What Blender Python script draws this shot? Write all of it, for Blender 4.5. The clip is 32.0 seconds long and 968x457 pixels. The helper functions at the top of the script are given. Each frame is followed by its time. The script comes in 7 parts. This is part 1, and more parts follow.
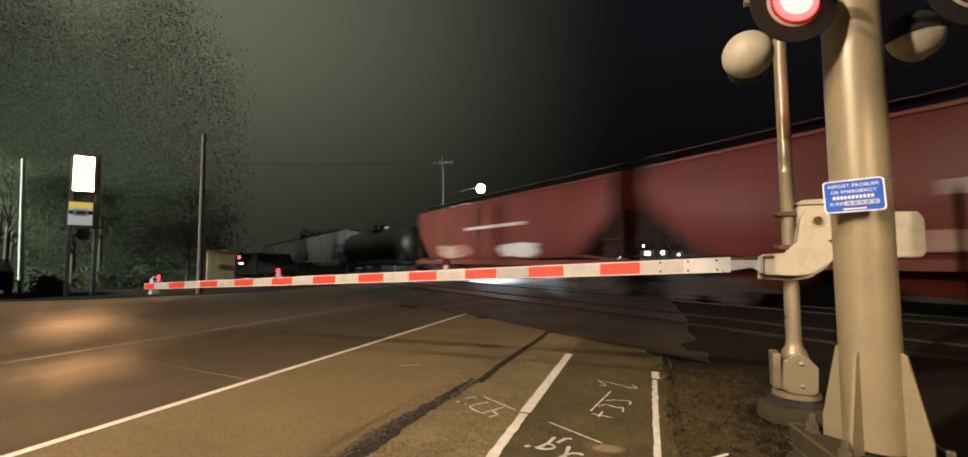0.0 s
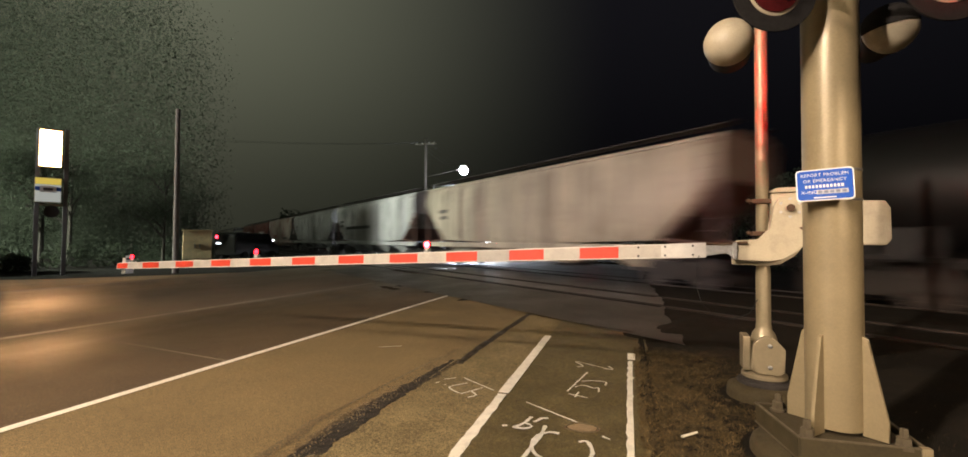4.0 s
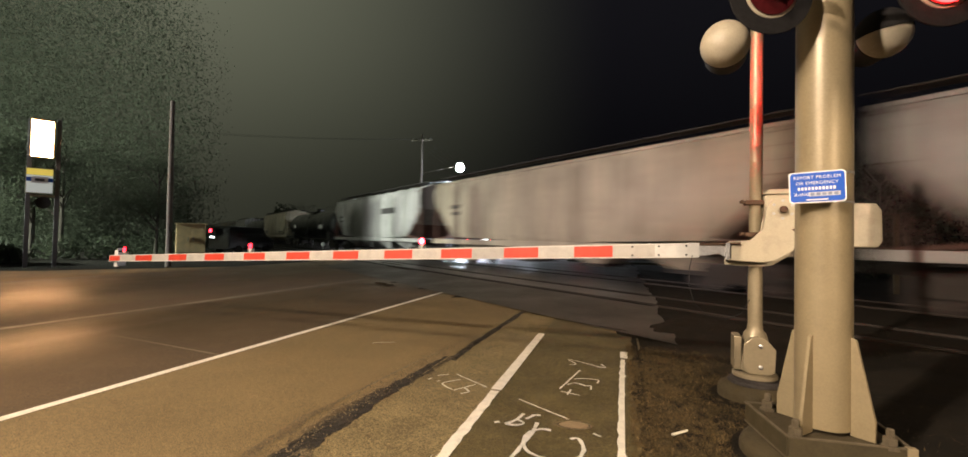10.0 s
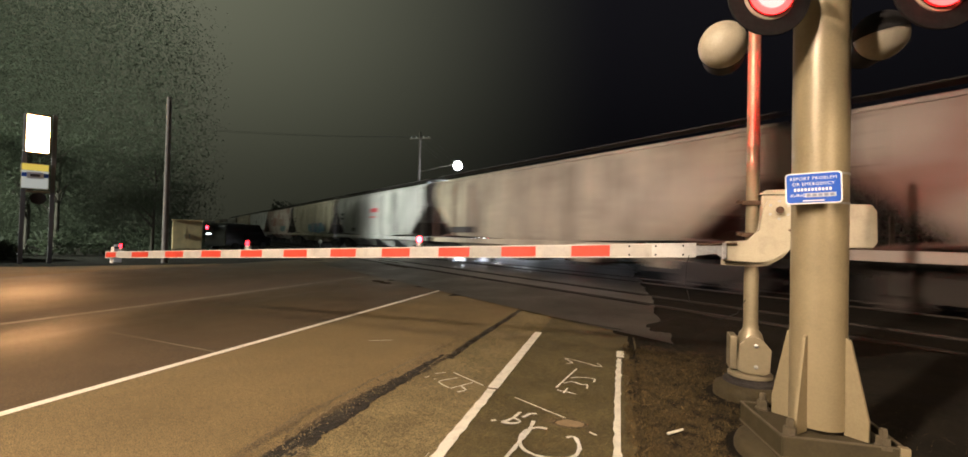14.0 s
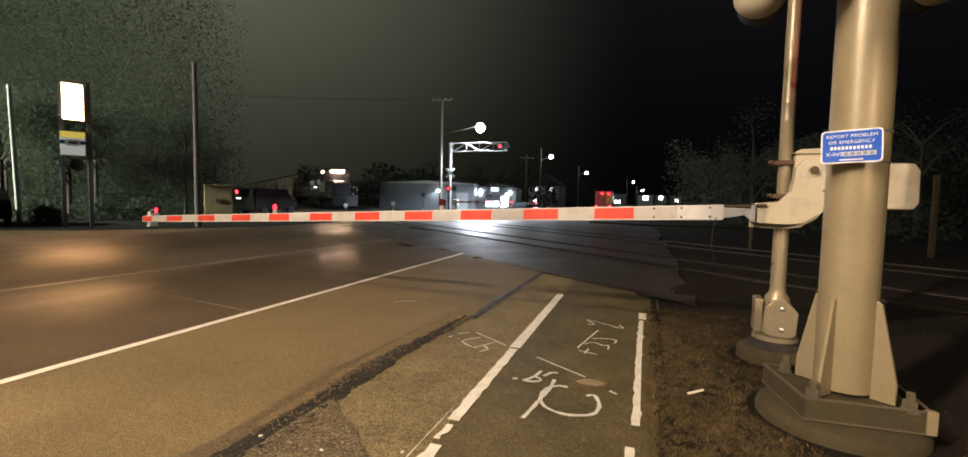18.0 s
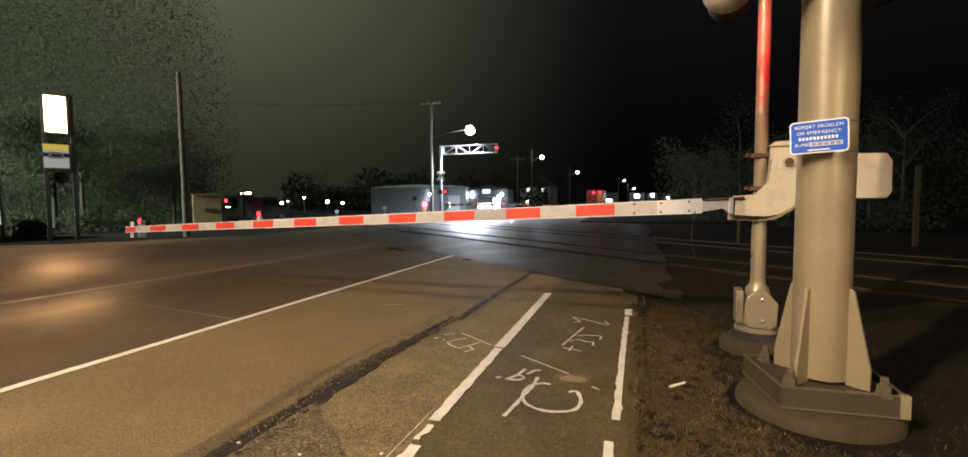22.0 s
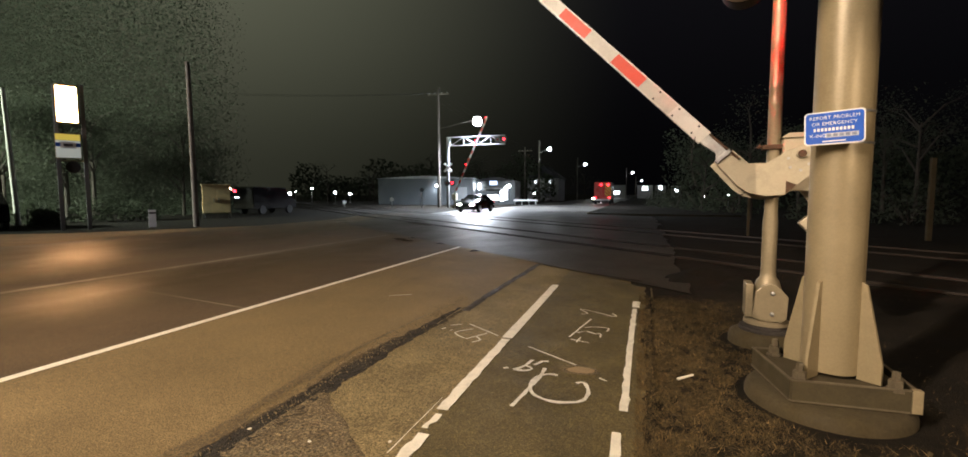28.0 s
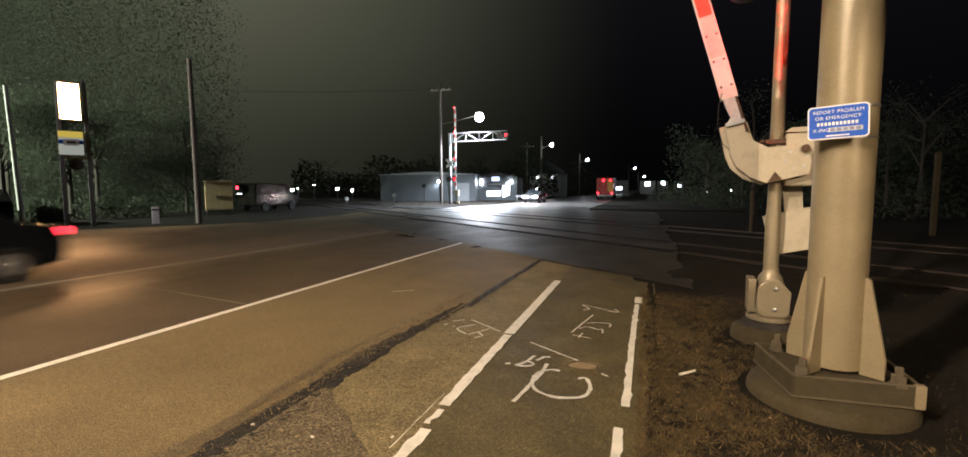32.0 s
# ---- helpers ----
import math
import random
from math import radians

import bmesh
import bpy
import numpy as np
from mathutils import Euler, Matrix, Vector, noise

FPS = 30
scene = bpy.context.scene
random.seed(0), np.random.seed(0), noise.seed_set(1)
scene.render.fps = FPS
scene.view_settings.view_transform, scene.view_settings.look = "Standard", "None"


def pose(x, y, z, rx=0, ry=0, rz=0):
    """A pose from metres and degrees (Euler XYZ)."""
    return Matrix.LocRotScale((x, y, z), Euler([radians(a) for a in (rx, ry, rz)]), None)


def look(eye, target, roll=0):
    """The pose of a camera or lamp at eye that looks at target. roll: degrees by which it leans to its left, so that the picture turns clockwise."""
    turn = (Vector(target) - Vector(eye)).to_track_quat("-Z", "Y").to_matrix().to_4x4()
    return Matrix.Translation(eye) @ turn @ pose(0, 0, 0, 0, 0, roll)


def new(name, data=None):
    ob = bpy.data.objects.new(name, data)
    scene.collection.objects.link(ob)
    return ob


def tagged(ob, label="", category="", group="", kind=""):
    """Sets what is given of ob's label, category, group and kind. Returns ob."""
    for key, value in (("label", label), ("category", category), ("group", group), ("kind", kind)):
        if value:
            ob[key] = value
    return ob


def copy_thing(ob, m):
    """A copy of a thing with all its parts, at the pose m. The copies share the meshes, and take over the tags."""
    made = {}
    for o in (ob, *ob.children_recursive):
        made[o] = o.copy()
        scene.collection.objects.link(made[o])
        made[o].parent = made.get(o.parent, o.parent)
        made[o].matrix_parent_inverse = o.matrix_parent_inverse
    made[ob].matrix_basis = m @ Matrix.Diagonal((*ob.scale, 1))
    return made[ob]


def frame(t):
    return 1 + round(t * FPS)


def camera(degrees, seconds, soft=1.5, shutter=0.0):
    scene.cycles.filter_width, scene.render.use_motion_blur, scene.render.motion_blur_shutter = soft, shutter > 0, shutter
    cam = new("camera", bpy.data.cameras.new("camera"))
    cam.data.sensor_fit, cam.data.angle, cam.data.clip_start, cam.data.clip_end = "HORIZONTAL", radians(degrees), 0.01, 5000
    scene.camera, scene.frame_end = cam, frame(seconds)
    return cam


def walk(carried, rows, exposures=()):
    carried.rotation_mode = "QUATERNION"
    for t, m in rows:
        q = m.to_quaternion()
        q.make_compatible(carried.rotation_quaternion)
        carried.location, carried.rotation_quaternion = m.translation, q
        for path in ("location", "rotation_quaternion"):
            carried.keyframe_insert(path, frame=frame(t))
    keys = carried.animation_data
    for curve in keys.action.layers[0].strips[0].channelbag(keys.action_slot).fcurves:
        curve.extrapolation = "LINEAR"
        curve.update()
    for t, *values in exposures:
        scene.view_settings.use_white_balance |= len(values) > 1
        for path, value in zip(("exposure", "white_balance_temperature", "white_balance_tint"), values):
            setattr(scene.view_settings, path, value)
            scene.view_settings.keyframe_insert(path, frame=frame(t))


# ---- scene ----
# World: y runs along the main road, x to its right side, the camera stands on the verge.
FOV = 92.94
PATH = [
    (0, -0.072, -0.006, 1.497, -19.13, 3.82, -0.23), (0.5, -0.067, -0.010, 1.505, -18.40, 3.24, -0.22),
    (1, -0.061, -0.011, 1.507, -17.83, 3.08, -0.01), (1.5, -0.061, -0.014, 1.507, -17.47, 2.93, 0.11),
    (2, -0.059, -0.012, 1.507, -17.40, 2.86, 0.23), (2.5, -0.061, -0.013, 1.501, -17.23, 2.62, 0.33),
    (3, -0.062, -0.010, 1.498, -17.14, 2.19, 0.34), (3.5, -0.058, -0.005, 1.503, -17.06, 1.64, 0.32),
    (5.5, -0.052, -0.013, 1.507, -16.72, 1.60, 0.55), (6, -0.055, -0.016, 1.502, -16.70, 1.66, 0.71),
    (6.5, -0.055, -0.026, 1.499, -16.72, 1.76, 0.93), (7, -0.057, -0.026, 1.499, -16.76, 1.80, 1.11),
    (7.5, -0.063, -0.029, 1.499, -16.73, 1.78, 1.23), (8, -0.062, -0.023, 1.502, -16.76, 1.60, 1.28),
    (8.5, -0.057, -0.017, 1.502, -16.69, 1.45, 1.33), (9, -0.052, -0.019, 1.503, -16.55, 1.46, 1.23),
    (9.5, -0.050, -0.015, 1.507, -16.49, 1.33, 1.15), (10, -0.050, -0.013, 1.504, -16.39, 1.30, 1.16),
    (10.5, -0.049, -0.016, 1.504, -16.31, 1.25, 1.25), (11, -0.050, -0.014, 1.503, -16.24, 1.08, 1.37),
    (11.5, -0.051, -0.010, 1.502, -16.20, 0.97, 1.41), (12, -0.052, -0.011, 1.505, -16.11, 0.85, 1.35),
    (12.5, -0.047, -0.015, 1.506, -16.04, 0.78, 1.37), (13, -0.047, -0.020, 1.507, -15.96, 0.82, 1.43),
    (13.5, -0.046, -0.021, 1.507, -16.00, 0.95, 1.56), (14, -0.050, -0.019, 1.507, -16.07, 1.11, 1.50),
    (14.5, -0.046, -0.016, 1.511, -16.54, 1.22, 0.72), (16.5, -0.060, -0.012, 1.500, -16.26, -1.98, 1.14),
    (17, -0.058, -0.012, 1.504, -17.16, -2.55, 1.34), (17.5, -0.051, -0.013, 1.507, -18.11, -3.47, 1.41),
    (18, -0.037, -0.012, 1.505, -18.86, -3.56, 1.21), (18.5, -0.019, -0.014, 1.510, -19.32, -3.57, 0.73),
    (19, 0.014, 0.001, 1.508, -19.39, -3.39, 0.38), (19.5, 0.065, 0.011, 1.497, -19.07, -3.17, 0.38),
    (20, 0.083, 0.017, 1.497, -18.78, -3.11, 0.35), (20.5, 0.085, 0.010, 1.488, -18.61, -2.93, 0.35),
    (21, 0.083, 0.013, 1.491, -18.44, -2.95, 0.10), (21.5, 0.079, 0.017, 1.487, -18.23, -3.06, -0.04),
    (22, 0.081, 0.018, 1.485, -18.06, -3.27, -0.37), (22.5, 0.082, 0.020, 1.484, -18.05, -3.44, -0.41),
    (23, 0.082, 0.020, 1.483, -18.08, -3.60, -0.38), (23.5, 0.081, 0.022, 1.485, -18.08, -3.71, -0.41),
    (24, 0.079, 0.024, 1.481, -18.10, -3.78, -0.31), (24.5, 0.075, 0.021, 1.481, -18.22, -3.86, -0.27),
    (25, 0.071, 0.014, 1.480, -18.38, -3.84, -0.18), (25.5, 0.068, 0.006, 1.477, -18.59, -3.87, -0.05),
    (27.5, 0.068, 0.020, 1.478, -18.80, -4.18, -0.18), (28, 0.066, 0.021, 1.477, -18.91, -4.30, -0.08),
    (28.5, 0.067, 0.026, 1.473, -18.95, -4.42, -0.05), (29, 0.066, 0.021, 1.477, -19.02, -4.51, -0.20),
    (29.5, 0.071, 0.027, 1.477, -19.10, -4.60, -0.37), (30, 0.071, 0.033, 1.476, -19.23, -4.69, -0.48),
    (30.5, 0.071, 0.036, 1.475, -19.36, -4.83, -0.45), (31, 0.071, 0.032, 1.475, -19.33, -4.89, -0.41),
    (31.5, 0.067, 0.028, 1.474, -19.26, -4.83, -0.27), (32, 0.069, 0.026, 1.476, -19.19, -4.80, -0.24),
]
cam = camera(FOV, 32.0, soft=1.6, shutter=1.2)
walk(cam, [(t, pose(x, y, z, 90 + pit, 0, -yaw) @ pose(0, 0, 0, 0, 0, rol)) for t, x, y, z, yaw, pit, rol in PATH],
     exposures=[(0.0, 0.12, 6300, 11), (9.0, 0.22, 6300, 11), (14.0, 0.24, 6300, 11), (17.5, 0.03, 6350, 10), (24.0, -0.06, 6350, 10), (32.0, -0.06, 6350, 10)])

# ---- world and large lights ----
HEAD = radians(50.5)                                    # heading of the tracks, left of the road
TN = Vector((math.cos(HEAD), math.sin(HEAD), 0))        # across the tracks
TT = Vector((-math.sin(HEAD), math.cos(HEAD), 0))       # along the tracks, the way the train goes
TRACK_NEAR, TRACK_FAR, RAIL_Z = 9.5, 14.0, 0.1


def smooth(a):
    a = min(1.0, max(0.0, a))
    return a * a * (3 - 2 * a)


def zg(x, y):
    """Height of the ground: a low hump over the tracks."""
    d = x * TN.x + y * TN.y
    return RAIL_Z * smooth((d - 6.3) / 2.4) * (1 - smooth((d - 18) / 8))


world = bpy.data.worlds.new("night_sky")
scene.world = world
world.use_nodes = True
wt = world.node_tree
wbg = wt.nodes["Background"]
geo_n = wt.nodes.new("ShaderNodeTexCoord")
sep_n = wt.nodes.new("ShaderNodeSeparateXYZ")
wt.links.new(geo_n.outputs["Generated"], sep_n.inputs[0])
side_n = wt.nodes.new("ShaderNodeMapRange")
side_n.inputs["From Min"].default_value, side_n.inputs["From Max"].default_value = 0.0, -1.1
side_n.inputs["To Min"].default_value, side_n.inputs["To Max"].default_value = 0.0, 1.0
side_n.interpolation_type = "SMOOTHSTEP"
wt.links.new(sep_n.outputs["X"], side_n.inputs["Value"])
mix_n = wt.nodes.new("ShaderNodeMix")
mix_n.data_type = "RGBA"
mix_n.inputs["A"].default_value = (0.0031, 0.0029, 0.0036, 1)
mix_n.inputs["B"].default_value = (0.098, 0.1, 0.066, 1)
wt.links.new(side_n.outputs["Result"], mix_n.inputs["Factor"])
wt.links.new(mix_n.outputs["Result"], wbg.inputs["Color"])
up_n = wt.nodes.new("ShaderNodeMapRange")            # town haze is thicker higher up, the woods darken the horizon
up_n.interpolation_type = "SMOOTHSTEP"
up_n.inputs["From Min"].default_value, up_n.inputs["From Max"].default_value = 0.0, 0.6
up_n.inputs["To Min"].default_value, up_n.inputs["To Max"].default_value = 0.38, 2.1
wt.links.new(sep_n.outputs["Z"], up_n.inputs["Value"])
wt.links.new(up_n.outputs["Result"], wbg.inputs["Strength"])


def lamp(name, kind, at, power, colour, radius=0.1, target=None, spot=None):
    d = bpy.data.lights.new(name, kind)
    d.energy, d.color = power, colour
    if kind == "AREA":
        d.size = radius
    else:
        d.shadow_soft_size = radius
    if kind == "SPOT":
        d.spot_size, d.spot_blend = radians(spot), 0.6
    ob = new(name, d)
    ob.matrix_world = look(at, target) if target else Matrix.Translation(at)
    return ob


WARM, COOL = (1.0, 0.81, 0.60), (0.82, 0.9, 1.0)
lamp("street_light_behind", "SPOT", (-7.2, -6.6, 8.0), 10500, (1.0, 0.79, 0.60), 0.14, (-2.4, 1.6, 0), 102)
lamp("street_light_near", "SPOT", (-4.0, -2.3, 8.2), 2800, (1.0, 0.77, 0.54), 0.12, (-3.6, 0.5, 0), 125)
cutoff = lamp("street_light_right", "SPOT", (10.5, -19.4, 8.6), 16000, (1.0, 0.74, 0.48), 0.12, (10.5, -19.35, 0), 152.4)
cutoff.data.spot_blend = 0.02                           # a cut-off head: its beam ends sharply above
lamp("street_light_cross", "SPOT", (-16.1, 45.2, 8.35), 58000, COOL, 0.3, (-16.1, 45.1, 0), 152)
lamp("street_light_far", "SPOT", (-15.0, 78.6, 9.0), 16000, COOL, 0.15, (-12.0, 78.6, 0), 160)
# unseen fill light added to brighten the woods and pole on the left
lamp("woods_fill_light", "SPOT", (-40.0, 2.0, 8.0), 62000, (0.9, 1.0, 0.8), 0.5, (-40.0, 20.0, 4), 134)
# unseen fill light added to brighten the side of the train
lamp("train_fill_light", "SPOT", (-31.0, -7.0, 8.0), 21500, (1.0, 0.93, 0.96), 0.4, (-7.5, 22.5, 4.0), 46)


# ---- materials ----
def material(name, colour, rough=0.6, metal=0.0, vary=0.25, scale=3.0, fine=40.0, bump=0.15, bump_scale=None, dark=None,
             stain=0.0, streak=0.0, stain_scale=0.7, spec=0.5, rough_vary=0.1, wet=0.0, per_piece=0.0, island=0.0, speck=0.0):
    m = bpy.data.materials.new(name)
    m.use_nodes = True
    t = m.node_tree
    b = t.nodes["Principled BSDF"]
    b.inputs["Metallic"].default_value = metal
    b.inputs["Specular IOR Level"].default_value = spec
    co = t.nodes.new("ShaderNodeTexCoord")

    def noise_tex(s, detail=6.0, rough_=0.6):
        n = t.nodes.new("ShaderNodeTexNoise")
        n.inputs["Scale"].default_value, n.inputs["Detail"].default_value = s, detail
        n.inputs["Roughness"].default_value = rough_
        t.links.new(co.outputs["Object"], n.inputs["Vector"])
        return n

    def ramp(src, lo, hi, c0, c1):
        r = t.nodes.new("ShaderNodeMapRange")
        r.inputs["From Min"].default_value, r.inputs["From Max"].default_value = lo, hi
        r.inputs["To Min"].default_value, r.inputs["To Max"].default_value = c0, c1
        t.links.new(src, r.inputs["Value"])
        return r.outputs["Result"]

    def mixed(fac, a, bb, blend="MIX"):
        x = t.nodes.new("ShaderNodeMix")
        x.data_type, x.blend_type = "RGBA", blend
        for key, val in (("Factor", fac), ("A", a), ("B", bb)):
            if hasattr(val, "is_linked"):
                t.links.new(val, x.inputs[key])
            else:
                x.inputs[key].default_value = val
        return x.outputs["Result"]

    big, small = noise_tex(scale), noise_tex(fine, 4.0)
    c1 = (*[c * (1 + vary) for c in colour], 1)
    c0 = (*[c * (1 - vary) for c in (dark or colour)], 1)
    col = mixed(ramp(big.outputs["Fac"], 0.3, 0.7, 0, 1), c0, c1)
    col = mixed(0.5, col, mixed(ramp(small.outputs["Fac"], 0.36, 0.64, 0, 1), c0, c1))
    if speck:
        sp = noise_tex(speck, 2.0, 0.5)
        grain = ramp(sp.outputs["Fac"], 0.34, 0.68, 0.35, 1.8)
        col = mixed(1.0, col, grain, "MULTIPLY")
        fl = noise_tex(speck * 0.55, 1.0, 0.4)
        col = mixed(ramp(fl.outputs["Fac"], 0.7, 0.74, 0, 0.75), col, (*[min(0.5, c * 3.2) for c in colour], 1))
    if stain:
        st = noise_tex(stain_scale, 8.0, 0.7)
        col = mixed(ramp(st.outputs["Fac"], 0.48, 0.68, 0, stain), col, (*[c * 0.35 for c in colour], 1))
    if streak:
        mp = t.nodes.new("ShaderNodeMapping")
        mp.inputs["Scale"].default_value = (2.2, 2.2, 0.16)
        t.links.new(co.outputs["Object"], mp.inputs["Vector"])
        sk = noise_tex(1.0, 6.0, 0.65)
        t.links.new(mp.outputs["Vector"], sk.inputs["Vector"])
        col = mixed(ramp(sk.outputs["Fac"], 0.46, 0.72, 0, streak), col, (0.05, 0.04, 0.03, 1))
    if per_piece:
        oi = t.nodes.new("ShaderNodeObjectInfo")
        col = mixed(1.0, col, mixed(oi.outputs["Random"], (*[1 - per_piece] * 3, 1), (*[1 + per_piece] * 3, 1)), "MULTIPLY")
    if island:
        gn = t.nodes.new("ShaderNodeNewGeometry")
        col = mixed(1.0, col, mixed(gn.outputs["Random Per Island"], (*[1 - island] * 3, 1), (*[1 + island] * 3, 1)), "MULTIPLY")
    t.links.new(col, b.inputs["Base Color"])
    rsrc = noise_tex(stain_scale * 1.3, 5.0).outputs["Fac"]
    t.links.new(ramp(rsrc, 0.35, 0.65, max(0.02, rough - rough_vary - wet), min(1.0, rough + rough_vary)), b.inputs["Roughness"])
    if bump:
        bn = t.nodes.new("ShaderNodeBump")
        bn.inputs["Strength"].default_value, bn.inputs["Distance"].default_value = bump, 0.02
        hsrc = noise_tex(bump_scale or fine, 5.0)
        t.links.new(hsrc.outputs["Fac"], bn.inputs["Height"])
        t.links.new(bn.outputs["Normal"], b.inputs["Normal"])
    return m


def glow(name, colour, strength):
    m = bpy.data.materials.new(name)
    m.use_nodes = True
    t = m.node_tree
    b = t.nodes["Principled BSDF"]
    b.inputs["Base Color"].default_value = (*[min(1, c) * 0.6 for c in colour], 1)
    b.inputs["Emission Color"].default_value = (*colour, 1)
    b.inputs["Emission Strength"].default_value = strength
    return m


def glass(name, tint=(0.9, 0.95, 0.95), rough=0.03):
    m = bpy.data.materials.new(name)
    m.use_nodes = True
    b = m.node_tree.nodes["Principled BSDF"]
    b.inputs["Base Color"].default_value = (*tint, 1)
    b.inputs["Roughness"].default_value = rough
    b.inputs["Transmission Weight"].default_value = 1.0
    return m


M_ASPHALT = material("old_asphalt", (0.16, 0.117, 0.057), 0.68, spec=0.28, vary=0.36, scale=0.8, fine=26, bump=0.18, bump_scale=130, stain=0.45,
                     stain_scale=0.3, rough_vary=0.05, wet=0.03, speck=115)
M_TRAVEL = material("polished_lane_asphalt", (0.066, 0.044, 0.022), 0.37, vary=0.3, scale=0.8, fine=30, bump=0.2, bump_scale=130, stain=0.5,
                    stain_scale=0.35, rough_vary=0.06, speck=105)
M_APPROACH = material("dull_patch_asphalt", (0.036, 0.031, 0.024), 0.5, spec=0.6, vary=0.3, scale=0.9, fine=30, bump=0.3, bump_scale=110, stain=0.5,
                      stain_scale=0.5, rough_vary=0.08, speck=70)
M_WETROAD = material("wet_far_asphalt", (0.075, 0.07, 0.063), 0.4, vary=0.3, scale=0.8, fine=30, bump=0.12, bump_scale=120, stain=0.4, stain_scale=0.4,
                     rough_vary=0.07, speck=60)
M_ASPHALT2 = material("bike_lane_asphalt", (0.085, 0.066, 0.026), 0.62, vary=0.4, scale=2.3, fine=32, bump=0.25, bump_scale=150, stain=0.4,
                      stain_scale=0.8, rough_vary=0.08, speck=120)
M_SHOULDER = material("worn_shoulder_asphalt", (0.162, 0.126, 0.062), 0.7, spec=0.3, vary=0.36, scale=2.3, fine=32, bump=0.25, bump_scale=170, stain=0.4,
                      stain_scale=0.8, rough_vary=0.08, speck=110)
M_WETSEAM = material("wet_tar", (0.034, 0.027, 0.017), 0.55, spec=0.25, vary=0.8, scale=9, fine=40, bump=1.0, bump_scale=45, stain=0.4, stain_scale=6, rough_vary=0.1)
M_CROSSING = material("damp_dark_asphalt", (0.052, 0.048, 0.044), 0.38, spec=0.7, vary=0.3, scale=0.9, fine=30, bump=0.12, bump_scale=110, stain=0.5,
                      stain_scale=0.5, rough_vary=0.05, speck=70)
M_TAR = material("gritty_tar", (0.034, 0.024, 0.011), 0.9, spec=0.1, vary=0.7, scale=6, fine=30, bump=1.0, bump_scale=70, stain=0.6, stain_scale=5, speck=55)
M_RUBBER = material("black_rubber", (0.008, 0.008, 0.0085), 0.95, vary=0.3, scale=5, bump=0.3, spec=0.05)
M_ROADPAINT = material("worn_road_paint", (0.72, 0.68, 0.58), 0.55, vary=0.12, scale=6, fine=120, bump=0.3, stain=0.35, stain_scale=9)
M_SPRAY = material("spray_paint", (0.62, 0.6, 0.54), 0.7, vary=0.2, scale=14, fine=150, bump=0.2, stain=0.5, stain_scale=22)
M_FADED = material("faded_road_paint", (0.19, 0.17, 0.13), 0.6, vary=0.35, scale=3, fine=80, bump=0.3, stain=0.7, stain_scale=2)
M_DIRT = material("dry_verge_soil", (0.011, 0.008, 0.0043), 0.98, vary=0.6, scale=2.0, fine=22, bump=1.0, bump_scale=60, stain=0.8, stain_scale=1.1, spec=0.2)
M_STRAW = material("dry_grass", (0.084, 0.057, 0.02), 0.85, vary=0.4, scale=4, fine=20, bump=0.0, island=0.75)
M_STRAW2 = material("pale_straw", (0.21, 0.145, 0.062), 0.8, vary=0.3, scale=4, fine=20, bump=0.0, island=0.6)
M_BALLAST = material("track_ballast", (0.015, 0.013, 0.012), 0.9, vary=0.5, scale=6, fine=28, bump=1.0, bump_scale=22, stain=0.5, stain_scale=2)
M_TIE = material("creosoted_timber", (0.02, 0.017, 0.014), 0.85, vary=0.4, scale=5, fine=40, bump=0.6)
M_RAIL = material("polished_rail_steel", (0.055, 0.046, 0.04), 0.55, metal=0.7, vary=0.2, scale=8, bump=0.05)
M_CONCRETE = material("stained_concrete", (0.046, 0.034, 0.013), 0.9, vary=0.25, scale=5, fine=60, bump=0.5, stain=0.5, stain_scale=3)
M_MAST = material("cream_painted_steel", (0.265, 0.215, 0.128), 0.42, metal=0.12, spec=0.5, vary=0.1, scale=3, fine=60, bump=0.06, stain=0.25, stain_scale=3.5)
M_ALU = material("silver_painted_aluminium", (0.28, 0.235, 0.155), 0.4, metal=0.35, vary=0.1, scale=4, bump=0.05, stain=0.25, stain_scale=4)
M_MECH = material("white_painted_gate_steel", (0.42, 0.37, 0.27), 0.45, vary=0.08, scale=4, fine=70, bump=0.08, stain=0.3, stain_scale=5)
M_GALV = material("galvanised_steel", (0.42, 0.42, 0.42), 0.4, metal=0.8, vary=0.2, scale=9, bump=0.05)
M_RUST = material("rusty_dark_steel", (0.09, 0.05, 0.03), 0.7, metal=0.4, vary=0.4, scale=9, bump=0.3)
M_BLACK = material("matt_black_paint", (0.005, 0.005, 0.0055), 0.55, vary=0.2, scale=5, bump=0.05)
M_ARMW = material("reflective_white_sheet", (0.53, 0.52, 0.5), 0.4, vary=0.07, scale=9, fine=90, bump=0.05, stain=0.22, stain_scale=7)
M_ARMR = material("reflective_red_sheet", (0.52, 0.042, 0.018), 0.55, vary=0.12, scale=9, fine=90, bump=0.05, stain=0.2, stain_scale=7)
M_ARMG = material("dull_white_sheet", (0.40, 0.375, 0.34), 0.45, vary=0.1, scale=9, fine=90, bump=0.05, stain=0.3, stain_scale=7)
M_BLUE = material("blue_sign_sheet", (0.015, 0.09, 0.48), 0.35, vary=0.08, scale=8, bump=0.02)
M_WHITE = material("white_sign_sheet", (0.75, 0.75, 0.74), 0.4, vary=0.06, scale=8, bump=0.02)
